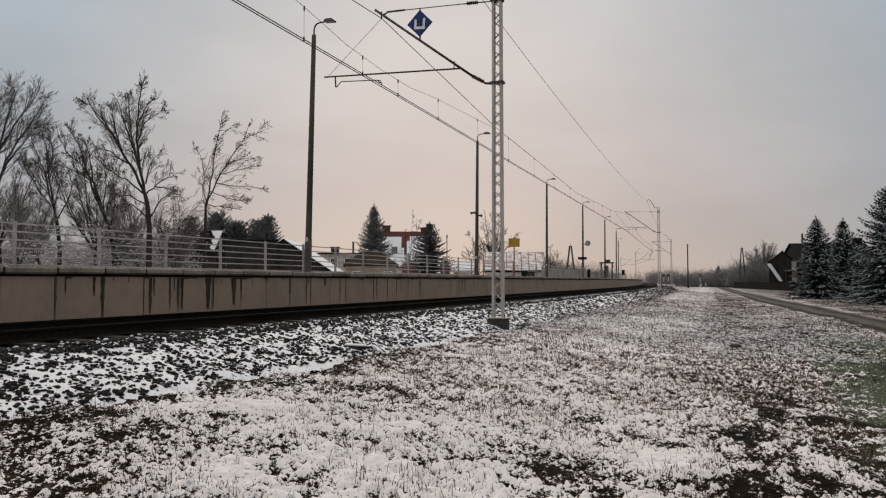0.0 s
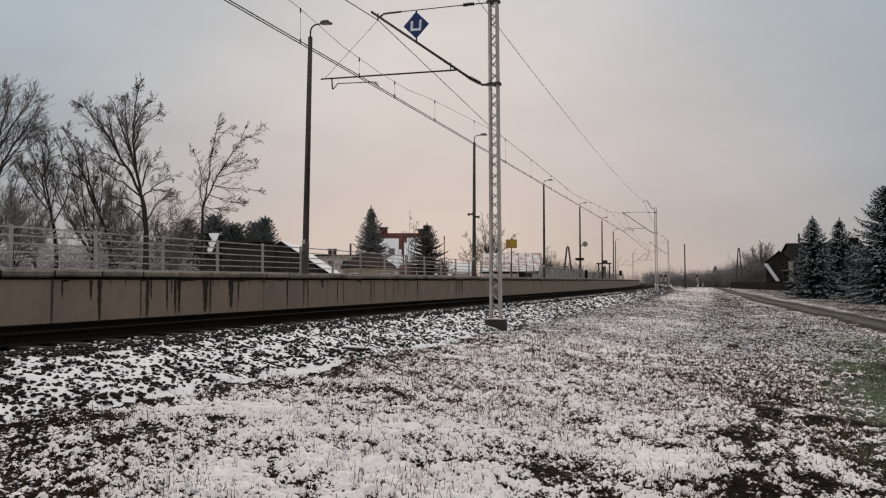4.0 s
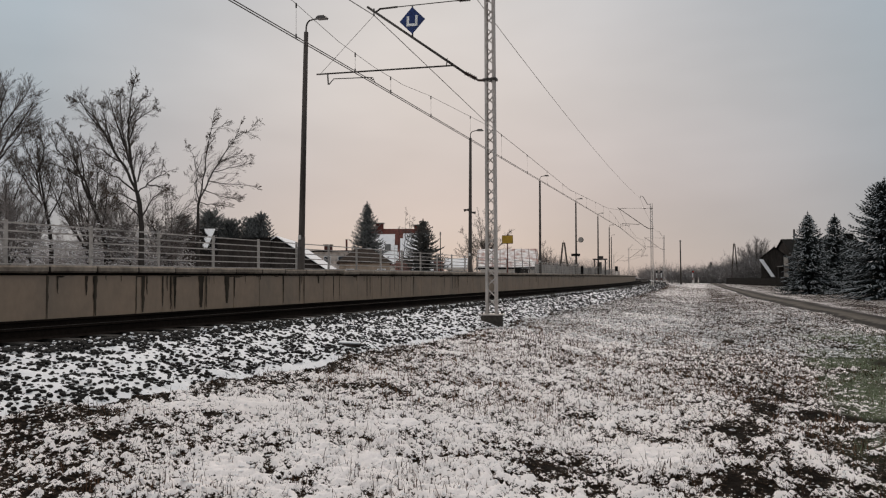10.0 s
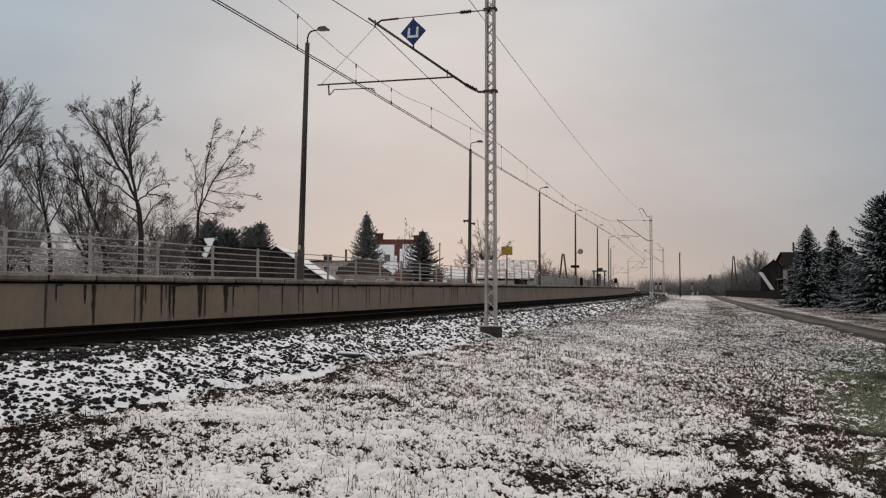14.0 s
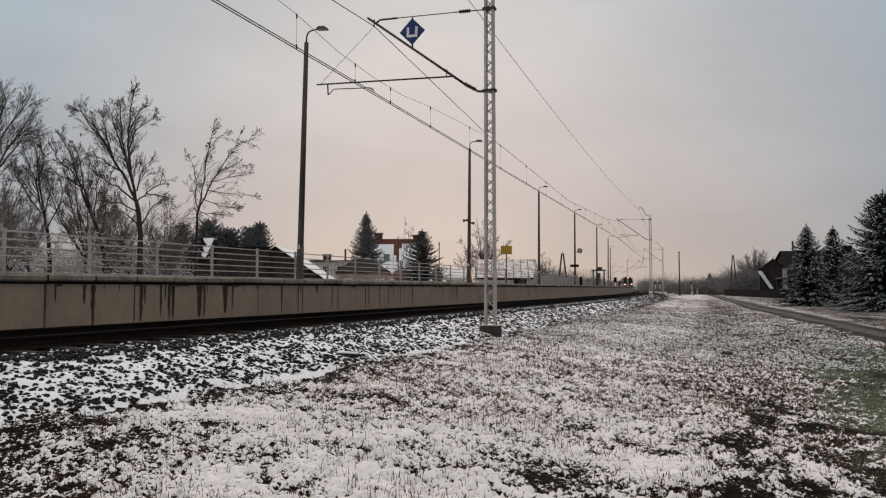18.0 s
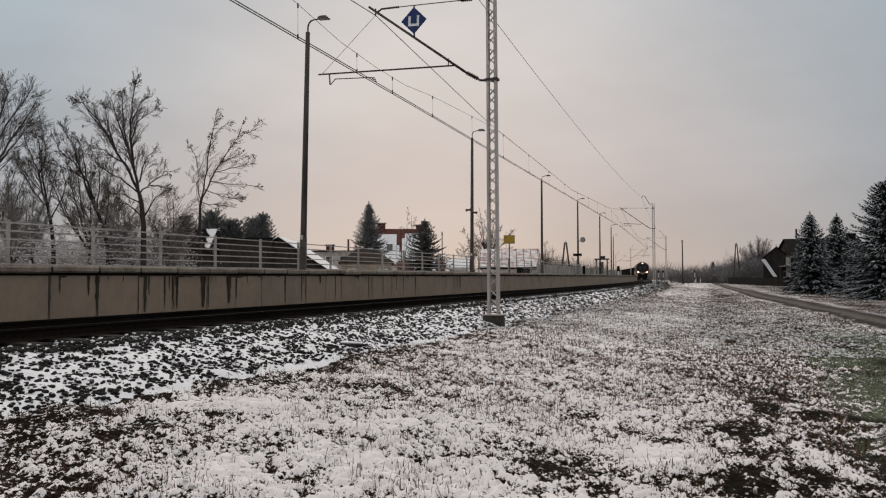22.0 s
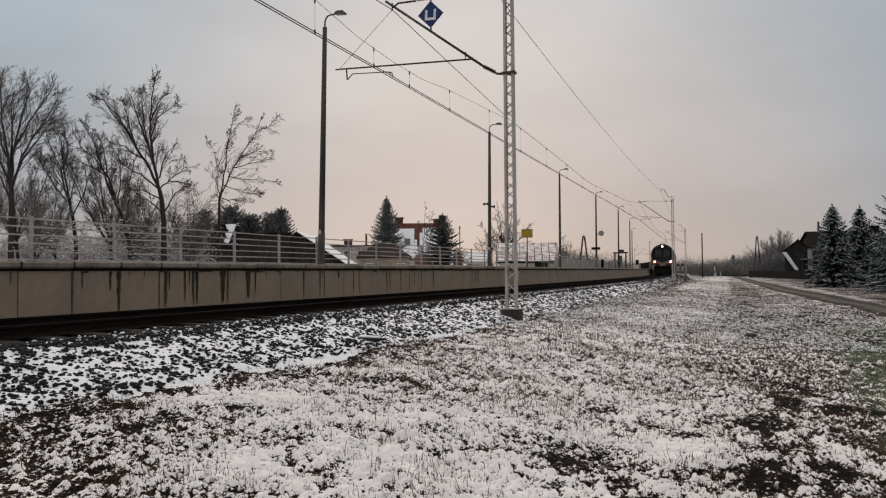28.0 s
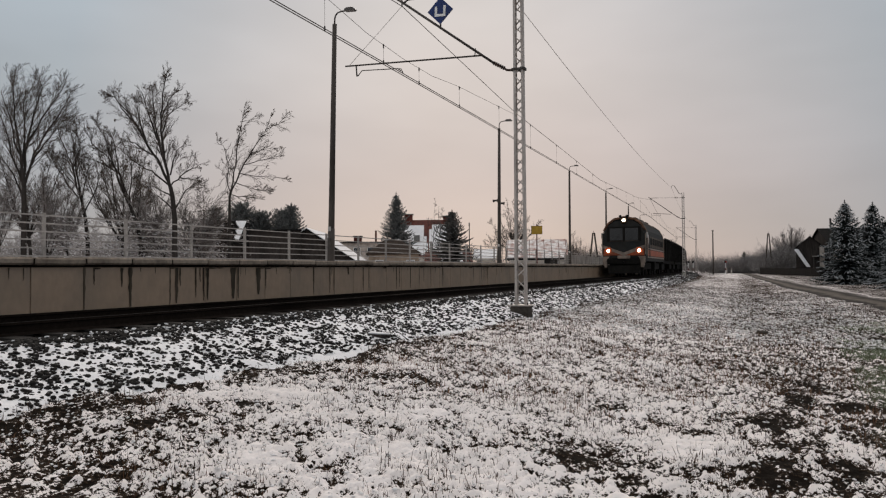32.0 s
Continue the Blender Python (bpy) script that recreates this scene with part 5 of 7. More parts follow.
spruce(11.4, 76.3, -1.0, 7.5, 6.4, 36, M_FIRSNOW, "spruce dusted with snow beside the lane", 1.2, 1.0, snowy=0.3)
spruce(11.6, 57.0, -1.0, 8.4, 7.4, 37, M_FIRSNOW, "large spruce with drooping snow-laden branches", 1.3, 0.72, snowy=0.34)
spruce(14.4, 59.0, -1.0, 9.5, 8.4, 38, M_FIRSNOW, "tall spruce with snow-laden branches", 1.1, 0.9, snowy=0.28)
spruce(1.6, 212.0, -1.0, 5.9, 5.4, 40, M_FIRSNOW, "small far spruce with snow beside the lane")
brush("thicket", -66, 42, -32.4, 36.2, -0.3, 5.2, 1.5, 520, 41, "snow-covered bare undergrowth behind the platform", M_SNOWBRUSH)
brush("thicket", -56, 37, -25, 34, -0.3, 1.9, 0.6, 200, 54, "low dark scrub at the foot of the trees", M_BARK)


def bush_snow():
    """Pads of snow caught in the undergrowth, in drifts of their own."""
    rng = np.random.default_rng(17)
    n = 9000
    u, h = rng.random(n), 1.0 + 2.6 * rng.random(n) ** 1.3
    x, y = -29.6 + 4.6 * u + rng.normal(0, 0.5, n), 25.4 + 6.4 * u + rng.normal(0, 0.5, n)
    keep = fractal(x * 1.5, h * 2.4, 3, 55) + 0.05 * (2.2 - h) > 0.50
    x, y, h = x[keep], y[keep], h[keep]
    n = len(x)
    bv = np.array([(1, 0, 0), (0.3, 0.95, 0), (-0.8, 0.6, 0), (-0.8, -0.6, 0), (0.3, -0.95, 0), (0.1, 0, 0.9), (0, 0.1, -0.8)])
    bf = np.array([(k, (k + 1) % 5, 5) for k in range(5)] + [((k + 1) % 5, k, 6) for k in range(5)])
    r = rng.uniform(0.010, 0.042, n)
    v, f = scattered(bv, bf, np.stack((x, y, h - 0.3), -1), np.stack((r * rng.uniform(1.0, 5.0, n), r, r * rng.uniform(0.4, 0.9, n)), -1), rng.uniform(0, 6.28, n), rng.normal(0, 0.7, n))
    tagged(bulk("bush_snow", v, f, M_SNOWBRUSH, smooth=True), "snow caught in the twigs of the undergrowth", "snow", kind="stuff")


bush_snow()
brush("thicket", -90, 60, -36, 62, -0.3, 5.5, 3, 260, 51, "frosted hedge behind the trees", M_SNOWBRUSH)
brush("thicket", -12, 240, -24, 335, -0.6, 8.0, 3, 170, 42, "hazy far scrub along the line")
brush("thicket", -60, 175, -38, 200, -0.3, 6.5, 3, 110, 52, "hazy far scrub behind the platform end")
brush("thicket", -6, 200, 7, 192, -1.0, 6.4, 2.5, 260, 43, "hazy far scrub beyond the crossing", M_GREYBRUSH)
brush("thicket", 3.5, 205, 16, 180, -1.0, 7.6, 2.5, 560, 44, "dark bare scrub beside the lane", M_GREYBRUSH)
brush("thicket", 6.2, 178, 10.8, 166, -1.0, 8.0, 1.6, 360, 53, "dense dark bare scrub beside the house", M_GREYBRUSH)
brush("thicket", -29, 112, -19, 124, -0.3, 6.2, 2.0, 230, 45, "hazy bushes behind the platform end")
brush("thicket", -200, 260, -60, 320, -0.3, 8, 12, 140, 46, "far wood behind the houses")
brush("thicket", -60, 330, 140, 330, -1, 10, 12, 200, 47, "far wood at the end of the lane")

# ---- houses ----
def window(parent, x0, x1, z0, z1, y, frame_mat=M_WHITE):
    w = part("window", Geo().box(x0 - 0.06, x1 + 0.06, y - 0.05, y + 0.02, z0 - 0.06, z1 + 0.06), frame_mat, parent)
    part("pane", Geo().box(x0, x1, y - 0.056, y - 0.052, z0, z1), M_GLASS, w)
    return w


def house(name, at, w, d, eaves, ridge, wall_mat, roof_mat, label, windows=(), chimneys=(), along=True, over=0.35, snowmat=None, snow_part=(0, 1), chimney_mat=None):
    """w along x, d along y; the ridge runs along x when along, else along y."""
    t = thing(name, at, label, "house")
    g = Geo()
    if along:
        g.add([(0, 0, -0.4), (w, 0, -0.4), (w, d, -0.4), (0, d, -0.4), (0, 0, eaves), (w, 0, eaves), (w, d, eaves), (0, d, eaves), (0, d / 2, ridge), (w, d / 2, ridge)],
              [(3, 2, 1, 0), (0, 1, 5, 4), (2, 3, 7, 6), (1, 2, 6, 9, 5), (3, 0, 4, 8, 7), (4, 5, 9, 8), (6, 7, 8, 9)])
        slope = [((-over, -over), (w + over, -over)), ((-over, d + over), (w + over, d + over))]
    else:
        g.add([(0, 0, -0.4), (w, 0, -0.4), (w, d, -0.4), (0, d, -0.4), (0, 0, eaves), (w, 0, eaves), (w, d, eaves), (0, d, eaves), (w / 2, 0, ridge), (w / 2, d, ridge)],
              [(3, 2, 1, 0), (0, 1, 5, 8, 4), (2, 3, 7, 9, 6), (1, 2, 6, 5), (3, 0, 4, 7), (5, 6, 9, 8), (7, 4, 8, 9)])
        slope = []
    part("wall", g, wall_mat, t)
    half = (d if along else w) / 2
    drop = (ridge - eaves) / half * over
    for sgn in (0, 1):
        for mat, lift, th, nm, ext in ((roof_mat, 0.02, 0.14, "roof", 0.0), (snowmat, 0.165, 0.07, "roof_snow", -0.05)):
            if mat is None:
                continue
            r = Geo()
            o2 = over + ext
            if along:
                ye = -o2 if sgn == 0 else d + o2
                x0, x1 = (-o2, w + o2) if nm == "roof" else (-o2 + (w + 2 * o2) * snow_part[0], -o2 + (w + 2 * o2) * snow_part[1])
                ze = eaves - drop + lift
                a = [(x0, ye, ze), (x1, ye, ze), (x1, d / 2, ridge + lift), (x0, d / 2, ridge + lift)]
            else:
                xe = -o2 if sgn == 0 else w + o2
                ze = eaves - drop + lift
                a = [(xe, -o2, ze), (xe, d + o2, ze), (w / 2, d + o2, ridge + lift), (w / 2, -o2, ridge + lift)]
            b = [(p, q, z_ + th) for p, q, z_ in a]
            r.add(a + b, [(0, 1, 2, 3), (7, 6, 5, 4), (0, 4, 5, 1), (1, 5, 6, 2), (2, 6, 7, 3), (3, 7, 4, 0)])
            part(nm, r, mat, t)
    for cx, cy, cw, top in chimneys:
        c = part("chimney", Geo().box(cx - cw, cx + cw, cy - cw, cy + cw, eaves, top, b=0.03), chimney_mat or M_REDROOF, t)
        part("chimney_cap", Geo().box(cx - cw * 1.25, cx + cw * 1.25, cy - cw * 1.25, cy + cw * 1.25, top + 0.002, top + 0.08), M_FOOT, c)
    for x0, x1, z0, z1 in windows:
        window(t, x0, x1, z0, z1, 0)
    return t


shed = house("shed", pose(-35.5, 49.5, -0.3, 0, 0, 21), 7.4, 8, 1.6, 4.05, M_DARKWOOD, M_DARKROOF, "dark boarded shed with snow on its roof slope", along=False, snowmat=M_ROOFSNOW)
part("wing_wall", Geo().box(-3.6, 3.25, -0.45, 6.0, -0.4, 4.0), M_DARKWOOD, shed)
part("wing_roof", Geo().box(-3.75, 3.3, -0.65, 6.2, 4.004, 4.12), M_DARKROOF, shed)
hut = house("garden_hut", pose(-28.6, 36.37, -0.3, 0, 0, 37), 1.2, 2.4, 2.55, 3.8, M_DARKWOOD, M_DARKROOF, "small dark hut with a patch of snow on its roof", along=True, over=0.15)
left = (0.60, 0.46, 0.66, 0.54, 0.80, 0.62, 0.55)
rows_ = [(left[k], 0.70 + 0.08 * k, -0.05 + 0.2 * k, 2.64 + 0.208 * k) for k in range(7)]
vs = [(x_, y_, z_ + h_) for a, b, y_, z_ in rows_ for x_ in (a, b) for h_ in (0.02, 0.09)]
part("roof_snow", Geo().add(vs, [q for k in range(6) for q in ((4 * k + 1, 4 * k + 3, 4 * k + 7, 4 * k + 5), (4 * k, 4 * k + 4, 4 * k + 6, 4 * k + 2), (4 * k, 4 * k + 1, 4 * k + 5, 4 * k + 4), (4 * k + 2, 4 * k + 6, 4 * k + 7, 4 * k + 3))] + [(0, 2, 3, 1), (24, 25, 27, 26)]), M_ROOFSNOW, hut)
house("long_house", pose(-48.3, 83.3, -0.3, 0, 0, 22), 5.6, 8, 4.3, 4.5, M_LONGWALL, M_DARKROOF, "long low grey house with a flat dark roof", ((0.5, 1.3, 2.7, 3.7), (2.4, 3.2, 2.7, 3.7), (4.2, 5.0, 2.7, 3.7)), ((2.6, 3, 0.5, 5.3), (5.0, 3, 0.12, 6.0)))
pale = house("pale_house", pose(-32.2, 68.3, -0.3, 0, 0, 22), 5.8, 7, 2.5, 6.0, M_PLASTER, M_REDROOF, "pale house with a red-brown roof half under snow", ((1.0, 1.9, 0.8, 1.8),), ((0.9, 3.5, 0.42, 6.7), (5.0, 3.5, 0.4, 6.5)))


def roof_patch(parent, x0, x1, u0, u1, d=7, eaves=2.5, ridge=6.0, over=0.35):
    """Snow lying on the front slope between fractions u0 and u1 of its rise."""
    def at(x, u, h):
        y = -over + (d / 2 + over) * u
        z = eaves - (ridge - eaves) / (d / 2) * over + (ridge - eaves) * (1 + over / (d / 2)) * u
        return (x, y, z + 0.165 + h)
    a = [at(x0, u0, 0), at(x1, u0, 0), at(x1, u1, 0), at(x0, u1, 0)]
    b = [at(x0, u0, 0.08), at(x1, u0, 0.08), at(x1, u1, 0.08), at(x0, u1, 0.08)]
    part("roof_snow", Geo().add(a + b, [(3, 2, 1, 0), (4, 5, 6, 7), (0, 1, 5, 4), (1, 2, 6, 5), (2, 3, 7, 6), (3, 0, 4, 7)]), M_ROOFSNOW, parent)


roof_patch(pale, -0.3, 2.55, 0.0, 0.82)
roof_patch(pale, 2.57, 2.85, 0.0, 0.5)
roof_patch(pale, 2.87, 3.0, 0.0, 0.3)
roof_patch(pale, 3.12, 3.4, 0.0, 0.7)
roof_patch(pale, 3.42, 6.1, 0.0, 0.84)
part("roof_window", Geo().box(1.55, 2.15, -0.45, 0.45, 0, 0.1, pose(0, 1.2, 4.05, 45, 0, 0)), M_GLASS, pale)
low = thing("low_house", pose(-24.4, 46.35, -0.3, 0, 0, 26), "low tan house with a brown hipped roof before the spruces", "house")
part("wall", Geo().box(0.2, 3.75, 0.2, 4.6, -0.4, 2.0), M_TANWALL, low)
for q in (((0, 0), (3.95, 0), (2.5, 2.2), (1.3, 2.2)), ((3.95, 4.8), (0, 4.8), (1.3, 2.6), (2.5, 2.6)), ((0, 4.8), (0, 0), (1.3, 2.2), (1.3, 2.6)), ((3.95, 0), (3.95, 4.8), (2.5, 2.6), (2.5, 2.2))):
    a = [(u, w_, z_) for (u, w_), z_ in zip(q, (1.93, 1.93, 2.95, 2.95))]
    part("roof", Geo().add(a + [(u, w_, z_ + 0.1) for u, w_, z_ in a], [(3, 2, 1, 0), (4, 5, 6, 7), (0, 1, 5, 4), (1, 2, 6, 5), (2, 3, 7, 6), (3, 0, 4, 7)]), M_BROWNROOF, low)
part("ridge_snow", Geo().box(1.3, 2.5, 2.25, 2.55, 3.06, 3.1), M_ROOFSNOW, low)
for u in (0.7, 2.9):
    window(low, u, u + 0.5, 0.9, 1.5, 0.2)
house("brown_annex", pose(-25.4, 60.0, -0.3, 0, 0, 22), 3.6, 4, 1.3, 2.3, M_DARKWOOD, M_REDROOF, "low annex with a brown roof partly under snow", along=True, snowmat=M_ROOFSNOW, snow_part=(0.35, 0.8))
out_house = house("outbuilding", pose(-17.2, 57.6, -0.3, 0, 0, 15), 4.4, 6, 1.7, 3.1, M_PLASTER, M_DARKROOF, "low outbuilding with a ribbed roof under patchy snow", ((0.6, 1.2, 0.5, 1.2), (2.2, 2.8, 0.5, 1.2), (3.2, 3.9, 0.3, 1.3)), along=True, snowmat=M_PATCHROOF)
for k in range(9):
    part("roof_rib", Geo().tube([(-0.2 + 0.6 * k, -0.36, 1.78), (-0.2 + 0.6 * k, 2.95, 3.33)], 0.022, 5), M_REDROOF, out_house)
house("white_cabin", pose(-20.0, 57.5, -0.3, 0, 0, 15), 1.3, 3, 1.7, 2.3, M_PLASTER, M_PLASTER, "small white cabin behind the platform", along=True, snowmat=M_ROOFSNOW)
dark = house("dark_house", pose(15.2, 147.8, -1.0, 0, 0, 8), 12.5, 14, 5.9, 8.55, M_DARKWOOD, M_DARKROOF, "dark wooden house with a steep roof beside the lane", ((3.4, 4.5, 1.6, 3.8), (8.0, 9.2, 1.6, 3.5)), ((11.5, 7.0, 0.7, 9.5),), chimney_mat=M_DARKROOF)
part("flue", Geo().tube([(0.5, 0.9, 0.0), (0.5, 0.9, 10.2)], 0.17, 8), M_DARKSTEEL, dark)
part("pale_corner", Geo().box(0.6, 2.3, -0.03, 0.1, -0.3, 6.2), M_LONGWALL, dark)
wing = house("house_wing", pose(9.75, 146.6, -1.0, 0, 0, -5), 4.5, 9, 4.9, 6.85, M_DARKWOOD, M_DARKROOF, "lower dark wing of the house with snow on its verge", along=False)
part("canopy", Geo().box(2.6, 4.6, -1.6, -0.02, 3.3, 3.45), M_GREYWALL, wing)
part("pale_end_wall", Geo().box(3.75, 4.52, -0.06, -0.008, -0.3, 5.05), M_LONGWALL, wing)
part("canopy_post", Geo().tube([(2.8, -1.5, -0.1), (2.8, -1.5, 3.3)], 0.07, 8), M_DARKSTEEL, wing)
part("verge_snow", Geo().add([(-0.35, -0.8, 4.7), (0.35, -0.8, 4.7), (2.3, -0.8, 1.5), (1.65, -0.8, 1.5), (-0.35, -0.65, 4.7), (0.35, -0.65, 4.7), (2.3, -0.65, 1.5), (1.65, -0.65, 1.5)],
                           [(3, 2, 1, 0), (4, 5, 6, 7), (0, 1, 5, 4), (1, 2, 6, 5), (2, 3, 7, 6), (3, 0, 4, 7)]), M_ROOFSNOW, wing)

# fence along the lane
def board_fence(p, q, z, h, n):
    t = thing("board_fence", pose(0, 0, 0), "dark boarded fence along the snowy verge", "fence")
    a, b = Vector((*p, z)), Vector((*q, z))
    ang = math.degrees(math.atan2(b.y - a.y, b.x - a.x))
    L = (b - a).length / n
    board = Geo().box(0.01, L - 0.01, -0.02, 0.02, 0.05, h, b=0.008).mesh("board")
    for i in range(n):
        u = a.lerp(b, i / n)
        part("board", board, M_FENCE, t, at=pose(u.x, u.y, z + random.uniform(-0.03, 0.03), 0, 0, ang))
    for i in range(0, n + 1, 8):
        u = a.lerp(b, i / n)
        part("fence_post", Geo().box(-0.06, 0.06, 0.03, 0.13, -0.1, h + 0.1), M_FENCE, t, at=pose(u.x, u.y, z, 0, 0, ang))


board_fence((4.3, 168.0), (11.5, 124.0), -1.0, 1.3, 120)
board_fence((11.5, 124.0), (22.0, 121.0), -1.0, 1.3, 30)


def a_pole(x, y, z, top):
    t = thing("a_frame_pole", pose(x, y, z, 0, 0, 20), "concrete A-frame pole of a power line", "power pole", "power poles")
    for s in (-1, 1):
        part("leg", Geo().tube([(s * 0.85, 0, -0.2), (s * 0.12, 0, top - 0.1), (s * 0.1, 0, top)], [0.14, 0.12, 0.11], 8), M_PLINTH, t)
    part("cross_piece", Geo().box(-0.45, 0.45, -0.06, 0.06, top * 0.5, top * 0.5 + 0.12), M_FOOT, t)
    part("pin", Geo().tube([(0, 0, top), (0, 0, top + 0.3)], 0.03, 6), M_DARKSTEEL, t)


a_pole(-19.8, 109.8, -0.3, 6.1)
a_pole(6.05, 169.5, -1.0, 8.6)


def plain_pole(x, y, z, top, r, label):
    t = thing("pole", pose(x, y, z), label, "pole")
    part("shaft", Geo().tube([(0, 0, -0.2), (0, 0, top)], [r, r * 0.75], 8), M_LAMPPOST, t, smooth=True)
    part("cap", Geo().tube([(0, 0, top), (0, 0, top + 0.25)], [r * 1.4, r * 1.1], 8), M_GALV, t)


plain_pole(-4.3, 147.3, -1.0, 8.3, 0.14, "slim dark pole beside the crossing")
plain_pole(-20.3, 56.6, -0.3, 4.4, 0.05, "thin pale pole beside the white cabin")


def crossing_signal(x, y, red):
    t = thing("crossing_signal", pose(x, y, -1.0), "level crossing signal with a dark head on a striped post", "signal", "crossing signals")
    part("post", Geo().tube([(0, 0, -0.1), (0, 0, 2.6)], 0.07, 8), M_WHITE, t)
    part("band", Geo().tube([(0, 0, 0.8), (0, 0, 1.4)], 0.075, 8), M_REDROOF, t)
    part("head", Geo().box(-0.22, 0.22, -0.1, 0.05, 2.52, 2.98, b=0.03), M_UNDER, t)
    part("hood", Geo().tube([(0, -0.25, 2.88), (0, -0.1, 2.88)], 0.08, 10), M_UNDER, t)
    for s in (-1, 1):
        part("lens", Geo().tube([(s * 0.11, -0.13, 2.75), (s * 0.11, -0.10, 2.75)], 0.09, 12), M_RED if (red and s > 0) else M_GLASS, t, "red lit lens" if red and s > 0 else "")


crossing_signal(-2.6, 178.0, True)
crossing_signal(-9.2, 172.0, False)
crossing_signal(-10.4, 176.0, False)
for k, (x, y) in enumerate(((-2.2, 165.0), (-1.3, 165.0), (3.3, 196.0), (4.3, 196.0))):
    t = thing("marker_post", pose(x, y, -1.0), "short white marker post beside the crossing", "post", "marker posts")
    part("post", Geo().box(-0.09, 0.09, -0.09, 0.09, -0.1, 1.35, b=0.02), M_PLASTER, t)
    part("top_band", Geo().box(-0.095, 0.095, -0.095, 0.095, 1.05, 1.2), M_REDROOF, t)

# ---- platform fittings ----
def platform_fittings():
    t = thing("platform_sign", pose(-11.45, 44.2, 0.70, 0, 0, 14), "blank yellow sign board on a rusty post", "sign")
    part("post", Geo().tube([(0, 0, 0), (0, 0, 2.6)], 0.035, 8), M_REDROOF, t)
    part("board", Geo().box(-0.32, 0.32, -0.05, -0.03, 2.0, 2.48, b=0.004), M_YELLOW, t)
    part("frame", Geo().box(-0.34, 0.34, -0.03, 0.0, 1.98, 2.5), M_DARKSTEEL, t)
    t = thing("litter_bin", pose(-11.25, 46.0, 0.70), "black litter bin on the platform", "bin")
    part("bin", Geo().tube([(0, 0, 0.02), (0, 0, 0.50)], [0.16, 0.2], 12), M_UNDER, t)
    part("rim", Geo().tube([(0, 0, 0.50), (0, 0, 0.54)], 0.215, 12), M_DARKSTEEL, t)
    t = thing("bench", pose(-11.6, 49.0, 0.70, 0, 0, 90), "plain slatted bench on the platform", "bench")
    for k in range(3):
        part("seat_slat", Geo().box(-0.75, 0.75, -0.2 + 0.14 * k, -0.09 + 0.14 * k, 0.42, 0.45), M_DARKWOOD, t)
    for x in (-0.6, 0.6):
        part("leg", Geo().box(x - 0.03, x + 0.03, -0.18, 0.18, 0, 0.42), M_DARKSTEEL, t)
    t = thing("platform_mirror", pose(-11.71, 71.45, 4.2), "round mirror on a lamp post", "mirror")
    part("disc", Geo().tube([(0.5, -0.08, 0), (0.5, -0.04, 0)], 0.23, 18), M_GALV, t)
    part("rim", Geo().tube([(0.5, -0.04, 0), (0.5, 0.0, 0)], 0.26, 18), M_DARKSTEEL, t)
    part("arm", Geo().tube([(0, 0.1, -0.2), (0.5, 0.0, 0)], 0.03, 6), M_DARKSTEEL, t)
    t = thing("station_board", pose(-11.71, 71.3, 2.75), "dark board fixed to a lamp post", "sign")
    part("board", Geo().box(-0.42, 0.42, -0.04, 0.0, -0.12, 0.12, b=0.004), M_UNDER, t)
    part("clamp", Geo().box(-0.05, 0.05, 0.0, 0.27, -0.05, 0.05), M_DARKSTEEL, t)
    t = thing("cabinet", pose(-11.3, 72.5, 0.70), "dark slim cabinet beside a lamp post", "cabinet")
    part("body", Geo().box(-0.13, 0.13, -0.1, 0.1, 0, 0.95, b=0.02), M_UNDER, t)
    part("lid", Geo().box(-0.15, 0.15, -0.12, 0.12, 0.95, 1.0), M_DARKSTEEL, t)
    for k, (x, y, z, s) in enumerate(((-11.39, 36.27, 4.1, -1), (-11.39, 36.27, 3.95, 1))):
        t = thing("loudspeaker", pose(x, y, z), "grey horn loudspeaker on a lamp post", "loudspeaker", "loudspeakers")
        part("horn", Geo().tube([(s * 0.08, 0, 0), (s * 0.2, 0, 0), (s * 0.3, 0, -0.02)], [0.04, 0.05, 0.08], 10), M_DARKSTEEL, t)
        part("driver", Geo().tube([(s * 0.02, 0, 0), (s * 0.1, 0, 0)], 0.07, 8), M_DARKSTEEL, t)
    t = thing("shelter", pose(-12.15, 87.0, 0.70, 0, 0, 6), "open platform shelter with a thin dark roof", "shelter")
    for x in (0, 1.25):
        for y in (0, 2.6):
            part("post", Geo().box(x - 0.05, x + 0.05, y - 0.05, y + 0.05, 0, 1.95), M_DARKSTEEL, t)
    part("roof", Geo().box(-0.2, 1.5, -0.3, 2.9, 1.95, 2.05, b=0.02), M_DARKSTEEL, t)
    part("roof_box", Geo().box(0.5, 1.05, 0.1, 0.5, 2.05, 2.35, b=0.02), M_DARKSTEEL, t)
    part("side_panel", Geo().box(-0.02, 0.02, 0.1, 2.5, 0.3, 1.7), M_GLASS, t)
    part("rear_panel", Geo().box(0.35, 0.8, 2.52, 2.56, 0.3, 1.7), M_GREYWALL, t)
    t = thing("dwarf_signal", pose(-11.6, 105.0, 0.70), "small dark signal head on a pale post", "signal")
    part("post", Geo().tube([(0, 0, 0), (0, 0, 0.7)], 0.09, 8), M_PLASTER, t)
    part("head", Geo().box(-0.2, 0.2, -0.12, 0.12, 0.7, 1.4, b=0.03), M_UNDER, t)


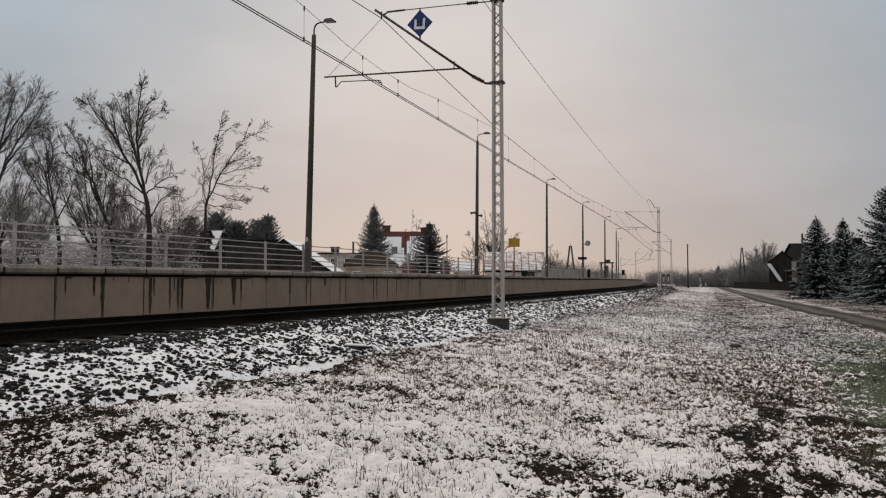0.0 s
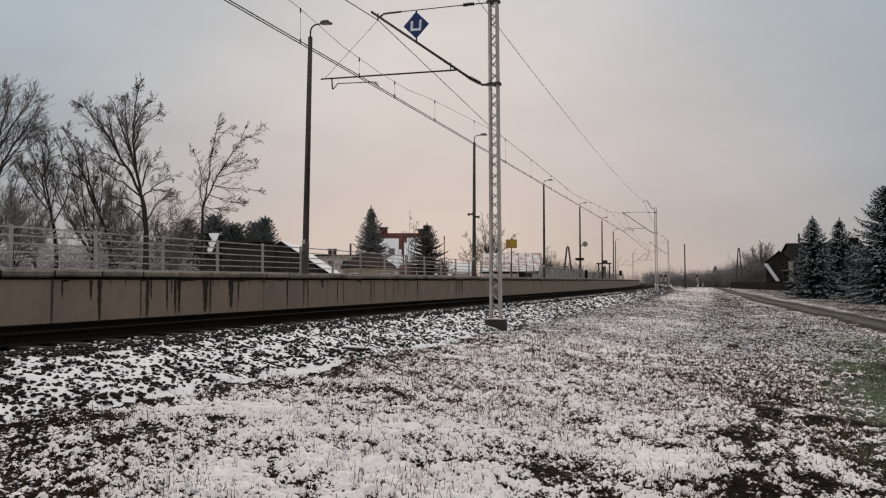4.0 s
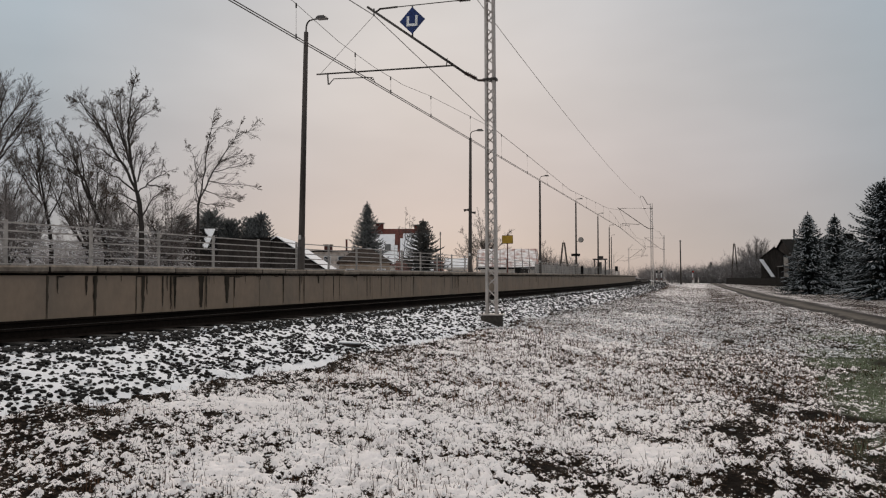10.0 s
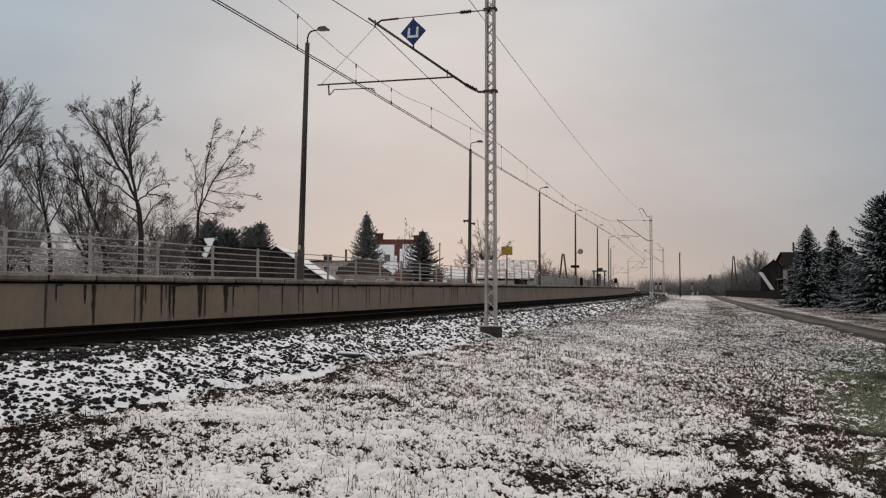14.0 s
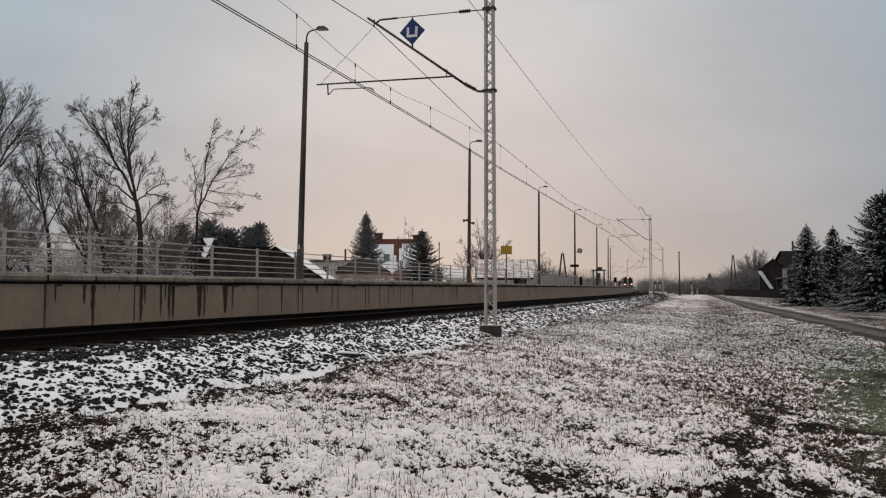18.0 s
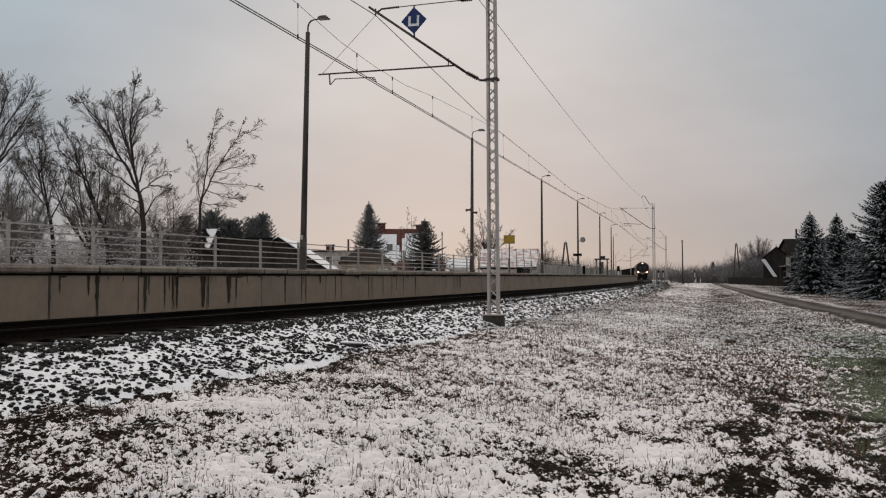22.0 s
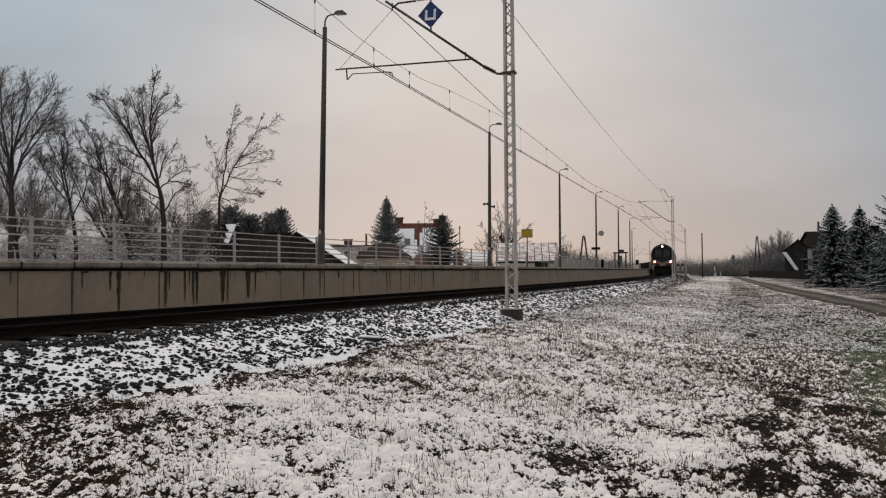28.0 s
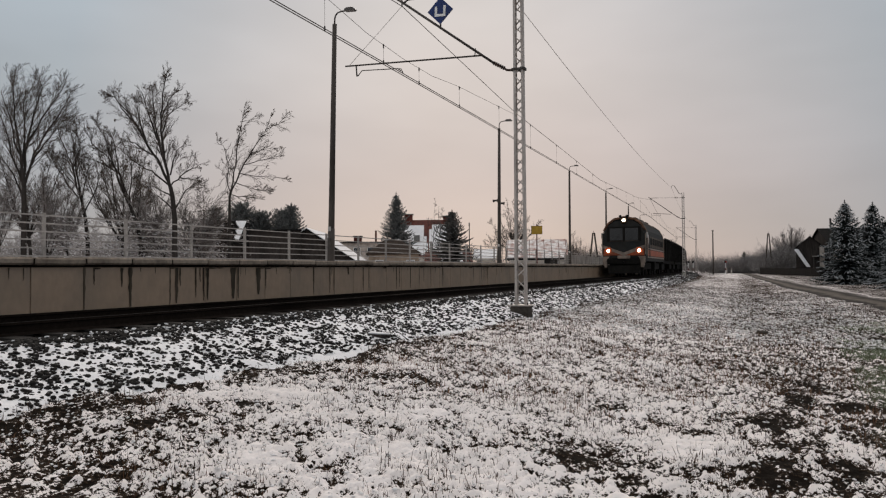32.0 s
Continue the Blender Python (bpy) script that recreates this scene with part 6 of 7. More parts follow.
panel_wall = thing("panel_wall", pose(0, 0, 0), "pale concrete panel wall behind the far platform", "wall", kind="structure")
panel = Geo().box(-0.04, 0.04, -0.94, 0.94, -0.3, 1.62, b=0.01).mesh("panel")
pier = Geo().box(-0.07, 0.07, -0.055, 0.055, -0.3, 1.68, b=0.01).mesh("pier")
for k in range(31):
    part("panel", panel, M_GREYWALL, panel_wall, at=beside(-5.3, 58.0 + 2.0 * k))
    part("pier", pier, M_GREYWALL, panel_wall, at=beside(-5.3, 57.0 + 2.0 * k))


platform_fittings()

# ---- train ----
def locomotive():
    """Front at y = 0 facing -y, rail level z = 0, 13 m long."""
    t = thing("locomotive", pose(0, 470, 0), "dark diesel locomotive with an orange band and lit headlights", "locomotive")
    # rounded body section
    sec = [(-1.48, 1.05), (-1.5, 1.5), (-1.5, 2.75), (-1.42, 3.15), (-1.15, 3.62), (-0.7, 3.95), (0, 4.08), (0.7, 3.95), (1.15, 3.62), (1.42, 3.15), (1.5, 2.75), (1.5, 1.5), (1.48, 1.05)]
    rings = [(0.0, 0.90, -0.10), (0.22, 0.97, -0.03), (0.8, 1.0, 0.0), (12.2, 1.0, 0.0), (12.8, 0.97, -0.03), (13.0, 0.9, -0.1)]
    g = Geo()
    vs = [(x * s, y + (0.0 if z < 2.1 else (z - 2.1) * 0.16 * (1 if y < 6 else -1) * (1 if y < 0.5 or y > 12.5 else 0.0)), (z if z < 2.4 else 2.4 + (z - 2.4) * (1 + dz))) for y, s, dz in rings for x, z in sec]
    n = len(sec)
    fs = [(i * n + k, i * n + (k + 1) % n, (i + 1) * n + (k + 1) % n, (i + 1) * n + k) for i in range(len(rings) - 1) for k in range(n)]
    fs += [tuple(range(n)), tuple(range(6 * n - 1, 5 * n - 1, -1))]
    g.add(vs, fs)
    body = part("body", g, M_LOCO_DARK, t)
    part("roof", Geo().prism([(-1.14, 3.66), (-0.7, 3.99), (0, 4.13), (0.7, 3.99), (1.14, 3.66), (0.68, 3.92), (0, 4.05), (-0.68, 3.92)], 0.28, 12.5), M_LOCO_ROOF, t)
    for s in (-1, 1):
        part("side_band", Geo().box(s * 1.50 - 0.012, s * 1.50 + 0.012, 0.85, 12.4, 1.40, 1.80), M_LOCO_ORANGE, t, "orange band along the side")
        part("band_edge", Geo().box(s * 1.50 - 0.016, s * 1.50 + 0.016, 0.85, 12.4, 1.84, 1.93), M_LOCO_GREY, t, "pale line above the band")
        part("sill_edge", Geo().box(s * 1.49 - 0.016, s * 1.49 + 0.016, 0.85, 12.4, 1.26, 1.36), M_LOCO_GREY, t, "pale line below the band")
        part("upper_side", Geo().box(s * 1.495 - 0.014, s * 1.495 + 0.014, 1.6, 12.0, 2.0, 2.78), M_LOCO_SIDE, t, "pale louvred upper side")
        part("corner_pillar", Geo().box(s * 1.36 - 0.1, s * 1.36 + 0.1, 0.10, 0.36, 1.5, 2.95, b=0.02), M_LOCO_DARK, t)
        for k in range(6):
            part("louvre", Geo().box(s * 1.515 - 0.012, s * 1.515 + 0.012, 2.2 + k * 1.6, 3.4 + k * 1.6, 2.2, 2.65), M_UNDER, t)
        part("cab_side_window", Geo().box(s * 1.505 - 0.012, s * 1.505 + 0.012, 0.75, 1.45, 2.2, 2.85), M_GLASS, t)
        part("handrail", Geo().tube([(s * 1.45, -0.02, 1.5), (s * 1.45, -0.02, 2.9)], 0.025, 6), M_LOCO_GREY, t)
        part("front_window", Geo().box(s * 0.52 - 0.44, s * 0.52 + 0.44, -0.012, 0.04, 2.46, 3.3, pose(0, 0.1, 0), b=0.01), M_CABGLASS, t)
        part("headlight", Geo().tube([(s * 1.03, -0.16, 1.76), (s * 1.03, 0.02, 1.76)], [0.105, 0.125], 14), M_LIGHT, t, "lit round headlight")
        # orange painted ring, widened to stand in for the lamp's glow
        part("headlight_ring", Geo().tube([(s * 1.03, -0.10, 1.76), (s * 1.03, 0.06, 1.76)], [0.24, 0.27], 14), M_LOCO_ORANGE, t)
        # pale chevron that falls to the middle
        part("chevron", Geo().add([(s * 1.38, -0.05, 2.14), (s * 1.38, -0.05, 1.93), (0, -0.09, 1.40), (0, -0.09, 1.62), (s * 1.38, 0.05, 2.14), (s * 1.38, 0.05, 1.93), (0, 0.05, 1.40), (0, 0.05, 1.62)],
                                  [(0, 1, 2, 3), (7, 6, 5, 4), (0, 4, 5, 1), (2, 6, 7, 3), (3, 7, 4, 0), (1, 5, 6, 2)]), M_LOCO_GREY, t, "pale chevron stripe")
        part("buffer", Geo().tube([(s * 0.88, -0.55, 1.05), (s * 0.88, -0.5, 1.05), (s * 0.88, -0.48, 1.05), (s * 0.88, 0.1, 1.05)], [0.2, 0.21, 0.09, 0.1], 12), M_UNDER, t)
        part("front_step", Geo().prism([(s * 0.98, 1.36), (s * 1.42, 1.36), (s * 1.42, 0.95), (s * 1.30, 0.62), (s * 1.14, 0.62), (s * 1.10, 1.1)], -0.06, 0.22), M_LOCO_GREY, t)
        part("side_mirror", Geo().box(s * 1.52 - 0.05, s * 1.52 + 0.05, 0.30, 0.42, 2.62, 3.0, b=0.01), M_LOCO_PALE, t, "pale mirror at the cab corner")
        part("cab_corner_edge", Geo().box(s * 1.455 - 0.035, s * 1.455 + 0.035, 0.40, 0.50, 1.42, 2.75, b=0.01), M_LOCO_GREY, t)
        part("horn", Geo().tube([(s * 0.22, 0.35, 4.05), (s * 0.22, 0.1, 4.12)], [0.05, 0.1], 8), M_UNDER, t)
        part("fuel_tank_side", Geo().box(s * 1.05 - 0.35, s * 1.05 + 0.35, 6.1, 7.0, 0.35, 1.02, b=0.05), M_UNDER, t)
    part("roof_rim", Geo().tube([(x * 0.985, 0.34, z * 0.995) for x, z in sec[3:10]], 0.085, 6), M_RUST, t, "dusty rim round the cab roof")
    part("lower_front_band", Geo().add([(-1.36, -0.03, 1.88), (-1.36, -0.03, 1.42), (1.36, -0.03, 1.42), (1.36, -0.03, 1.88), (0, -0.07, 1.48)], [(0, 1, 4), (1, 2, 4), (2, 3, 4)]), M_LOCO_ORANGE, t, "orange lower front")
    part("front_panel", Geo().box(-0.42, 0.42, -0.09, 0.02, 1.2, 1.42, b=0.02), M_LOCO_GREY, t)
    for yy in (0.75, 11.9):
        ring = [(x * 1.008, yy, z * 1.004) for x, z in sec[1:-1]]
        part("cab_edge_trim", Geo().tube(ring, 0.045, 5), M_LOCO_GREY, t, "pale trim round the cab edge")
    for s in (-1, 1):
        part("wiper", Geo().tube([(s * 0.5, 0.06, 2.56), (s * 0.2, 0.12, 2.95)], 0.012, 4), M_UNDER, t)
        part("window_sill", Geo().box(s * 0.52 - 0.46, s * 0.52 + 0.46, 0.04, 0.09, 2.40, 2.43), M_LOCO_SIDE, t)
        part("side_door", Geo().box(s * 1.51 - 0.012, s * 1.51 + 0.012, 1.62, 2.2, 1.3, 2.9), M_LOCO_DARK, t)
        part("side_step", Geo().box(s * 1.42 - 0.08, s * 1.42 + 0.08, 1.65, 2.15, 0.45, 0.5), M_UNDER, t)
    part("buffer_beam", Geo().box(-1.42, 1.42, -0.02, 0.35, 0.82, 1.3, b=0.02), M_UNDER, t)
    part("coupling", Geo().tube([(0, -0.4, 0.95), (0, 0.0, 1.0)], 0.07, 8), M_UNDER, t)
    part("snow_plough", Geo().add([(-1.1, -0.05, 0.75), (1.1, -0.05, 0.75), (1.0, -0.25, 0.2), (-1.0, -0.25, 0.2), (-1.1, 0.2, 0.75), (1.1, 0.2, 0.75), (1.0, 0.05, 0.2), (-1.0, 0.05, 0.2)],
                                [(0, 3, 2, 1), (4, 5, 6, 7), (0, 1, 5, 4), (3, 7, 6, 2), (0, 4, 7, 3), (1, 2, 6, 5)]), M_UNDER, t)
    part("top_headlight_housing", Geo().box(-0.24, 0.24, 0.12, 0.6, 3.62, 4.02, b=0.06), M_LOCO_ROOF, t)
    part("top_headlight", Geo().tube([(0, 0.06, 3.83), (0, 0.2, 3.83)], [0.11, 0.12], 14), M_LIGHT, t, "lit round headlight")
    part("windscreen_band", Geo().box(-1.14, 1.14, -0.004, 0.05, 2.36, 3.4, pose(0, 0.1, 0)), M_UNDER, t)
    for k, y in enumerate((1.9, 3.6, 5.3, 7.8, 9.5, 11.2)):
        for s in (-1, 1):
            part("wheel", Geo().tube([(s * 0.72, y, 0.55), (s * 0.86, y, 0.55)], 0.55, 16), M_UNDER, t)
    for y in (1.2, 7.1):
        part("bogie_frame", Geo().box(-1.15, 1.15, y, y + 4.8, 0.45, 0.95, b=0.05), M_UNDER, t)
    for y in (2.8, 5.8, 8.8):
        part("roof_hatch", Geo().box(-0.5, 0.5, y, y + 1.6, 4.0, 4.2, b=0.04), M_LOCO_ROOF, t)
    part("exhaust", Geo().tube([(0, 5.1, 4.0), (0, 5.1, 4.3)], 0.18, 10), M_UNDER, t)
    return t


def wagon():
    """Open high-sided wagon, 14 m long, from y = 0."""
    t = thing("goods_wagon", pose(0, 500, 0), "dark high-sided goods wagon with upright ribs", "goods wagon", "wagons of the train")
    part("floor_frame", Geo().box(-1.3, 1.3, 0.3, 13.7, 0.95, 1.25), M_UNDER, t)
    for s in (-1, 1):
        part("side", Geo().box(s * 1.42 - 0.04, s * 1.42 + 0.04, 0.4, 13.6, 1.2, 3.0), M_WAGON, t)
        part("top_rail", Geo().box(s * 1.45 - 0.07, s * 1.45 + 0.07, 0.38, 13.62, 2.95, 3.07), M_WAGON, t)
        for k in range(9):
            part("rib", Geo().box(s * 1.5 - 0.05, s * 1.5 + 0.05, 0.5 + k * 1.6, 0.62 + k * 1.6, 1.15, 2.95), M_UNDER, t)
        for y in (0.0, 14.0):
            d_ = -1 if y == 0 else 1
            part("buffer", Geo().tube([(s * 0.88, y + d_ * 0.1, 1.05), (s * 0.88, y - d_ * 0.5, 1.05)], [0.2, 0.1], 10), M_UNDER, t)
        for y in (1.7, 3.5, 10.5, 12.3):
            part("wheel", Geo().tube([(s * 0.72, y, 0.46), (s * 0.86, y, 0.46)], 0.46, 14), M_UNDER, t)
    for y in (0.4, 13.6):
        part("end_wall", Geo().box(-1.42, 1.42, y - 0.04, y + 0.04, 1.2, 3.0), M_WAGON, t)
    part("load", Geo().add([(-1.36, 0.5, 2.5), (1.36, 0.5, 2.5), (1.36, 13.5, 2.5), (-1.36, 13.5, 2.5), (0, 3.5, 3.0), (0, 7, 2.85), (0, 10.5, 3.0)],
                          [(0, 1, 4), (1, 2, 5), (1, 5, 4), (2, 6, 5), (2, 3, 6), (3, 5, 6), (3, 0, 5), (0, 4, 5)]), M_UNDER, t)
    for y in (1.2, 10.0):
        part("bogie_frame", Geo().box(-1.1, 1.1, y, y + 2.8, 0.4, 0.9, b=0.04), M_UNDER, t)
    return t


loco = locomotive()
first_wagon = wagon()
wagons = [first_wagon] + [copy_thing(first_wagon, pose(0, 515 + 15 * i, 0)) for i in range(9)]


# ---- run-off stains on the platform face ----
def stains():
    """Run-off down the face: at the joints, and where the caps leak."""
    rng = random.Random(5)

    def streak(y, w, h, top=0.652, wander=0.006):
        vs, n_ = [], 8
        for i in range(n_ + 1):
            u = i / n_
            c, half = rng.gauss(0, wander) * u, w * (1 - 0.7 * u ** 3) * rng.uniform(0.75, 1.2)
            vs += [(0.0055, c - half, top - h * u), (0.0055, c + half, top - h * u)]
        part("run_off_stain", Geo().add(vs, [(2 * i, 2 * i + 2, 2 * i + 3, 2 * i + 1) for i in range(n_)]), M_RUNOFF, plat, at=beside(EDGE, y))

    # joints that leak, by their distance along the wall
    for y, w, h in ((9.16, 0.022, 0.70), (9.35, 0.016, 0.30), (9.93, 0.028, 0.34), (10.12, 0.045, 0.70), (11.07, 0.02, 0.7), (11.24, 0.05, 0.69), (11.33, 0.02, 0.36), (11.75, 0.022, 0.6),
                    (11.87, 0.014, 0.3), (11.97, 0.022, 0.66), (12.09, 0.035, 0.66), (12.86, 0.085, 0.66), (13.02, 0.03, 0.66), (13.70, 0.075, 0.6), (13.96, 0.02, 0.5), (15.86, 0.03, 0.66),
                    (16.6, 0.028, 0.66), (16.8, 0.022, 0.66), (17.5, 0.045, 0.2), (18.3, 0.024, 0.66), (18.62, 0.02, 0.66), (20.3, 0.026, 0.66), (20.5, 0.02, 0.6), (21.26, 0.026, 0.66),
                    (21.9, 0.022, 0.66), (22.25, 0.02, 0.5), (22.8, 0.024, 0.66), (23.8, 0.034, 0.66)):
        streak(y, w, h)
    for k in range(34):
        streak(rng.uniform(24.5, 60), rng.uniform(0.012, 0.03), rng.uniform(0.15, 0.6))
    for k in range(26):
        streak(rng.uniform(5, 24), rng.uniform(0.006, 0.014), rng.uniform(0.05, 0.22))
    for k in range(30):
        y = rng.uniform(5.0, 30)
        streak(y, rng.uniform(0.04, 0.2), rng.uniform(0.01, 0.035))


stains()

# ---- loose stones of the ballast ----
def ico(seed, flat=0.8):
    rng = random.Random(seed)
    bm = bmesh.new()
    bmesh.ops.create_icosphere(bm, subdivisions=1, radius=1.0)
    v = np.array([tuple(p.co * rng.uniform(0.78, 1.15)) for p in bm.verts]) * (1, 1, flat)
    f = np.array([[q.index for q in p.verts] for p in bm.faces])
    bm.free()
    return v, f


def ballast():
    rng = np.random.default_rng(4)
    meshes = []
    for k in range(6):
        v, f = ico(100 + k)
        me = bpy.data.meshes.new("ballast_stone")
        me.from_pydata([tuple(p) for p in v * 0.038], [], [tuple(q) for q in f])
        me.polygons.foreach_set("use_smooth", [True] * len(me.polygons))
        me.materials.append(M_STONE)
        meshes.append(me)
    for k in range(300):
        o, y = rng.uniform(1.65, 3.2), rng.uniform(4.0, 9.5)
        z = float(np.interp(o, SHOULDER_O, SHOULDER_Z)) + rng.uniform(-0.012, 0.012)
        s = rng.uniform(0.4, 0.98)
        ob = new("stone", meshes[k % 6])
        ob.parent = shoulder
        ob.matrix_basis = pose(tx(y) + o, y, z, rng.uniform(-30, 30), rng.uniform(-30, 30), rng.uniform(0, 360)) @ Matrix.Scale(s, 4)
    V, F, n = [], [], 0
    for (y0, y1, o0, o1, count, r0, r1, seed) in ((1, 14, 1.6, 3.25, 11500, 0.011, 0.034, 1), (14, 32, 1.6, 3.3, 7000, 0.016, 0.042, 2), (32, 70, 1.55, 3.32, 3600, 0.028, 0.06, 3), (70, 150, 1.4, 3.4, 2200, 0.05, 0.10, 4)):
        bv, bf = ico(seed)
        o, y = rng.uniform(o0, o1, count), rng.uniform(y0, y1, count)
        z = np.interp(o, SHOULDER_O, SHOULDER_Z) + rng.uniform(-0.03, 0.015, count)
        x = track_x(y) + o
        r = rng.uniform(r0, r1, count)
        sc = np.stack((r * rng.uniform(0.8, 1.3, count), r, r * rng.uniform(0.7, 1.1, count)), -1)
        v, f = scattered(bv, bf, np.stack((x, y, z), -1), sc, rng.uniform(0, 6.28, count), rng.uniform(-0.5, 0.5, count))
        V.append(v)
        F.append(f + n)
        n += len(v)
    tagged(bulk("ballast_stones", np.concatenate(V), np.concatenate(F), M_STONE, smooth=True), "angular dark ballast stones capped with snow", "ballast", kind="stuff")
    bv, bf = ico(7)
    count = 11000
    y = rng.uniform(3, 60, count)
    o = 1.1 + 0.85 * rng.random(count) ** 1.2
    r = rng.uniform(0.02, 0.045, count)
    z = np.interp(o, SHOULDER_O, SHOULDER_Z) + 0.022
    v, f = scattered(bv, bf, np.stack((track_x(y) + o, y, z), -1), np.stack((r, r, r * 0.8), -1), rng.uniform(0, 6.28, count), rng.uniform(-0.5, 0.5, count))
    tagged(bulk("bare_stones", v, f, M_GREYSTONE), "bare grey ballast stones along the sleeper ends", "ballast", kind="stuff")
    count = 900
    y = rng.uniform(3, 50, count)
    r = rng.uniform(0.012, 0.034, count)
    v, f = scattered(bv, bf, np.stack((track_x(y) + rng.normal(1.68, 0.12, count), y, rng.normal(-0.135, 0.012, count)), -1), np.stack((r, r * rng.uniform(0.7, 1.6, count), r * 0.62), -1), rng.uniform(0, 6.28, count), rng.uniform(-0.2, 0.2, count))
    tagged(bulk("snow_clods", v, f, M_ROOFSNOW, smooth=True), "small clods of snow on the ballast crest", "snow", kind="stuff")
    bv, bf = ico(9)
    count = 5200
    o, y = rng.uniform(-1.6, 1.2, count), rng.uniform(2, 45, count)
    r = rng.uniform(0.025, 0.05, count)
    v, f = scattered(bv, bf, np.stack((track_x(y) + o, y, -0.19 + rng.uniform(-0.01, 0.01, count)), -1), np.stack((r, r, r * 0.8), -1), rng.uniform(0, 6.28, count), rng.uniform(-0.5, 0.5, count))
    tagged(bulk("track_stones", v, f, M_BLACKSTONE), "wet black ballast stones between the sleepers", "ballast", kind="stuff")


ballast()


# ---- grass standing through the snow ----
def grass(name, count, x0, x1, y0, y1, h0, h1, w, mat, seed, label, want, clump=0.4):
    rng = np.random.default_rng(seed)
    x, y = rng.uniform(x0, x1, count * 3), rng.uniform(y0, y1, count * 3)
    dens = fractal(x * 1.6, y * 1.6, 3, 71) * 0.6 + fractal(x * 5, y * 5, 2, 72) * 0.4
    o = x - track_x(y)
    keep = (dens + rng.uniform(-0.12, 0.12, len(x)) > clump) & (o > 2.55) & want(x, y)
    x, y = x[keep][:count], y[keep][:count]
    n = len(x)
    z = surface(x, y)[0] - 0.012
    bv = np.array([(-0.5, 0, 0), (0.5, 0, 0), (-0.35, 0.10, 0.55), (0.35, 0.10, 0.55), (0.0, 0.32, 1.0)])
    bf = np.array([(0, 1, 3), (0, 3, 2), (2, 3, 4)])
    h = rng.uniform(h0, h1, n) * rng.choice([0.6, 1.0, 1.5], n, p=[0.5, 0.4, 0.1])
    sc = np.stack((np.full(n, w) * rng.uniform(0.6, 1.4, n), h * rng.uniform(0.3, 1.8, n), h), -1)
    v, f = scattered(bv, bf, np.stack((x, y, z), -1), sc, rng.uniform(0, 6.28, n), rng.normal(0, 0.75, n))
    tagged(bulk(name, v, f, mat), label, "grass", kind="stuff")


def off_road(x, y):
    left, right = road_edges(y)
    bare = np.zeros(len(x))
    for b in BARE:
        bare = np.maximum(bare, patch(x, y, *b))
    return ((x < left - 0.1) | (x > right + 0.2)) & (bare < 0.35)


grass("dry_grass", 22000, -5.9, 3.0, 3.4, 14, 0.03, 0.10, 0.0055, M_STRAW, 1, "dry brown grass stalks standing through snow", off_road, 0.53)
grass("dark_grass", 34000, -5.9, 3.5, 3.4, 18, 0.025, 0.07, 0.008, M_DARKGRASS, 2, "dark wet grass tufts in thin snow", off_road, 0.54)
grass("mid_grass", 12000, -4.6, 1.6, 7.5, 20, 0.045, 0.12, 0.0075, M_RUSSET, 9, "reddish dry stalks standing in the middle of the verge", off_road, 0.47)
grass("distant_grass", 9000, -5.0, 3.2, 40, 100, 0.06, 0.15, 0.016, M_STRAW, 7, "dry grass in the far field", off_road, 0.4)
grass("far_dark_grass", 20000, -5.2, 6.0, 13, 50, 0.03, 0.085, 0.018, M_DARKGRASS, 8, "dark wet tufts further along the verge", off_road, 0.54)
grass("far_grass", 26000, -5.2, 8.5, 12, 42, 0.04, 0.10, 0.012, M_STRAW, 3, "dry grass on the verge of the line", off_road, 0.44)
grass("green_grass", 50000, 0.4, 4.6, 4.5, 28, 0.03, 0.075, 0.0065, M_GREEN, 4, "short green grass showing through snow", lambda x, y: off_road(x, y) & (green_at(x, y) > 0.2), 0.3)

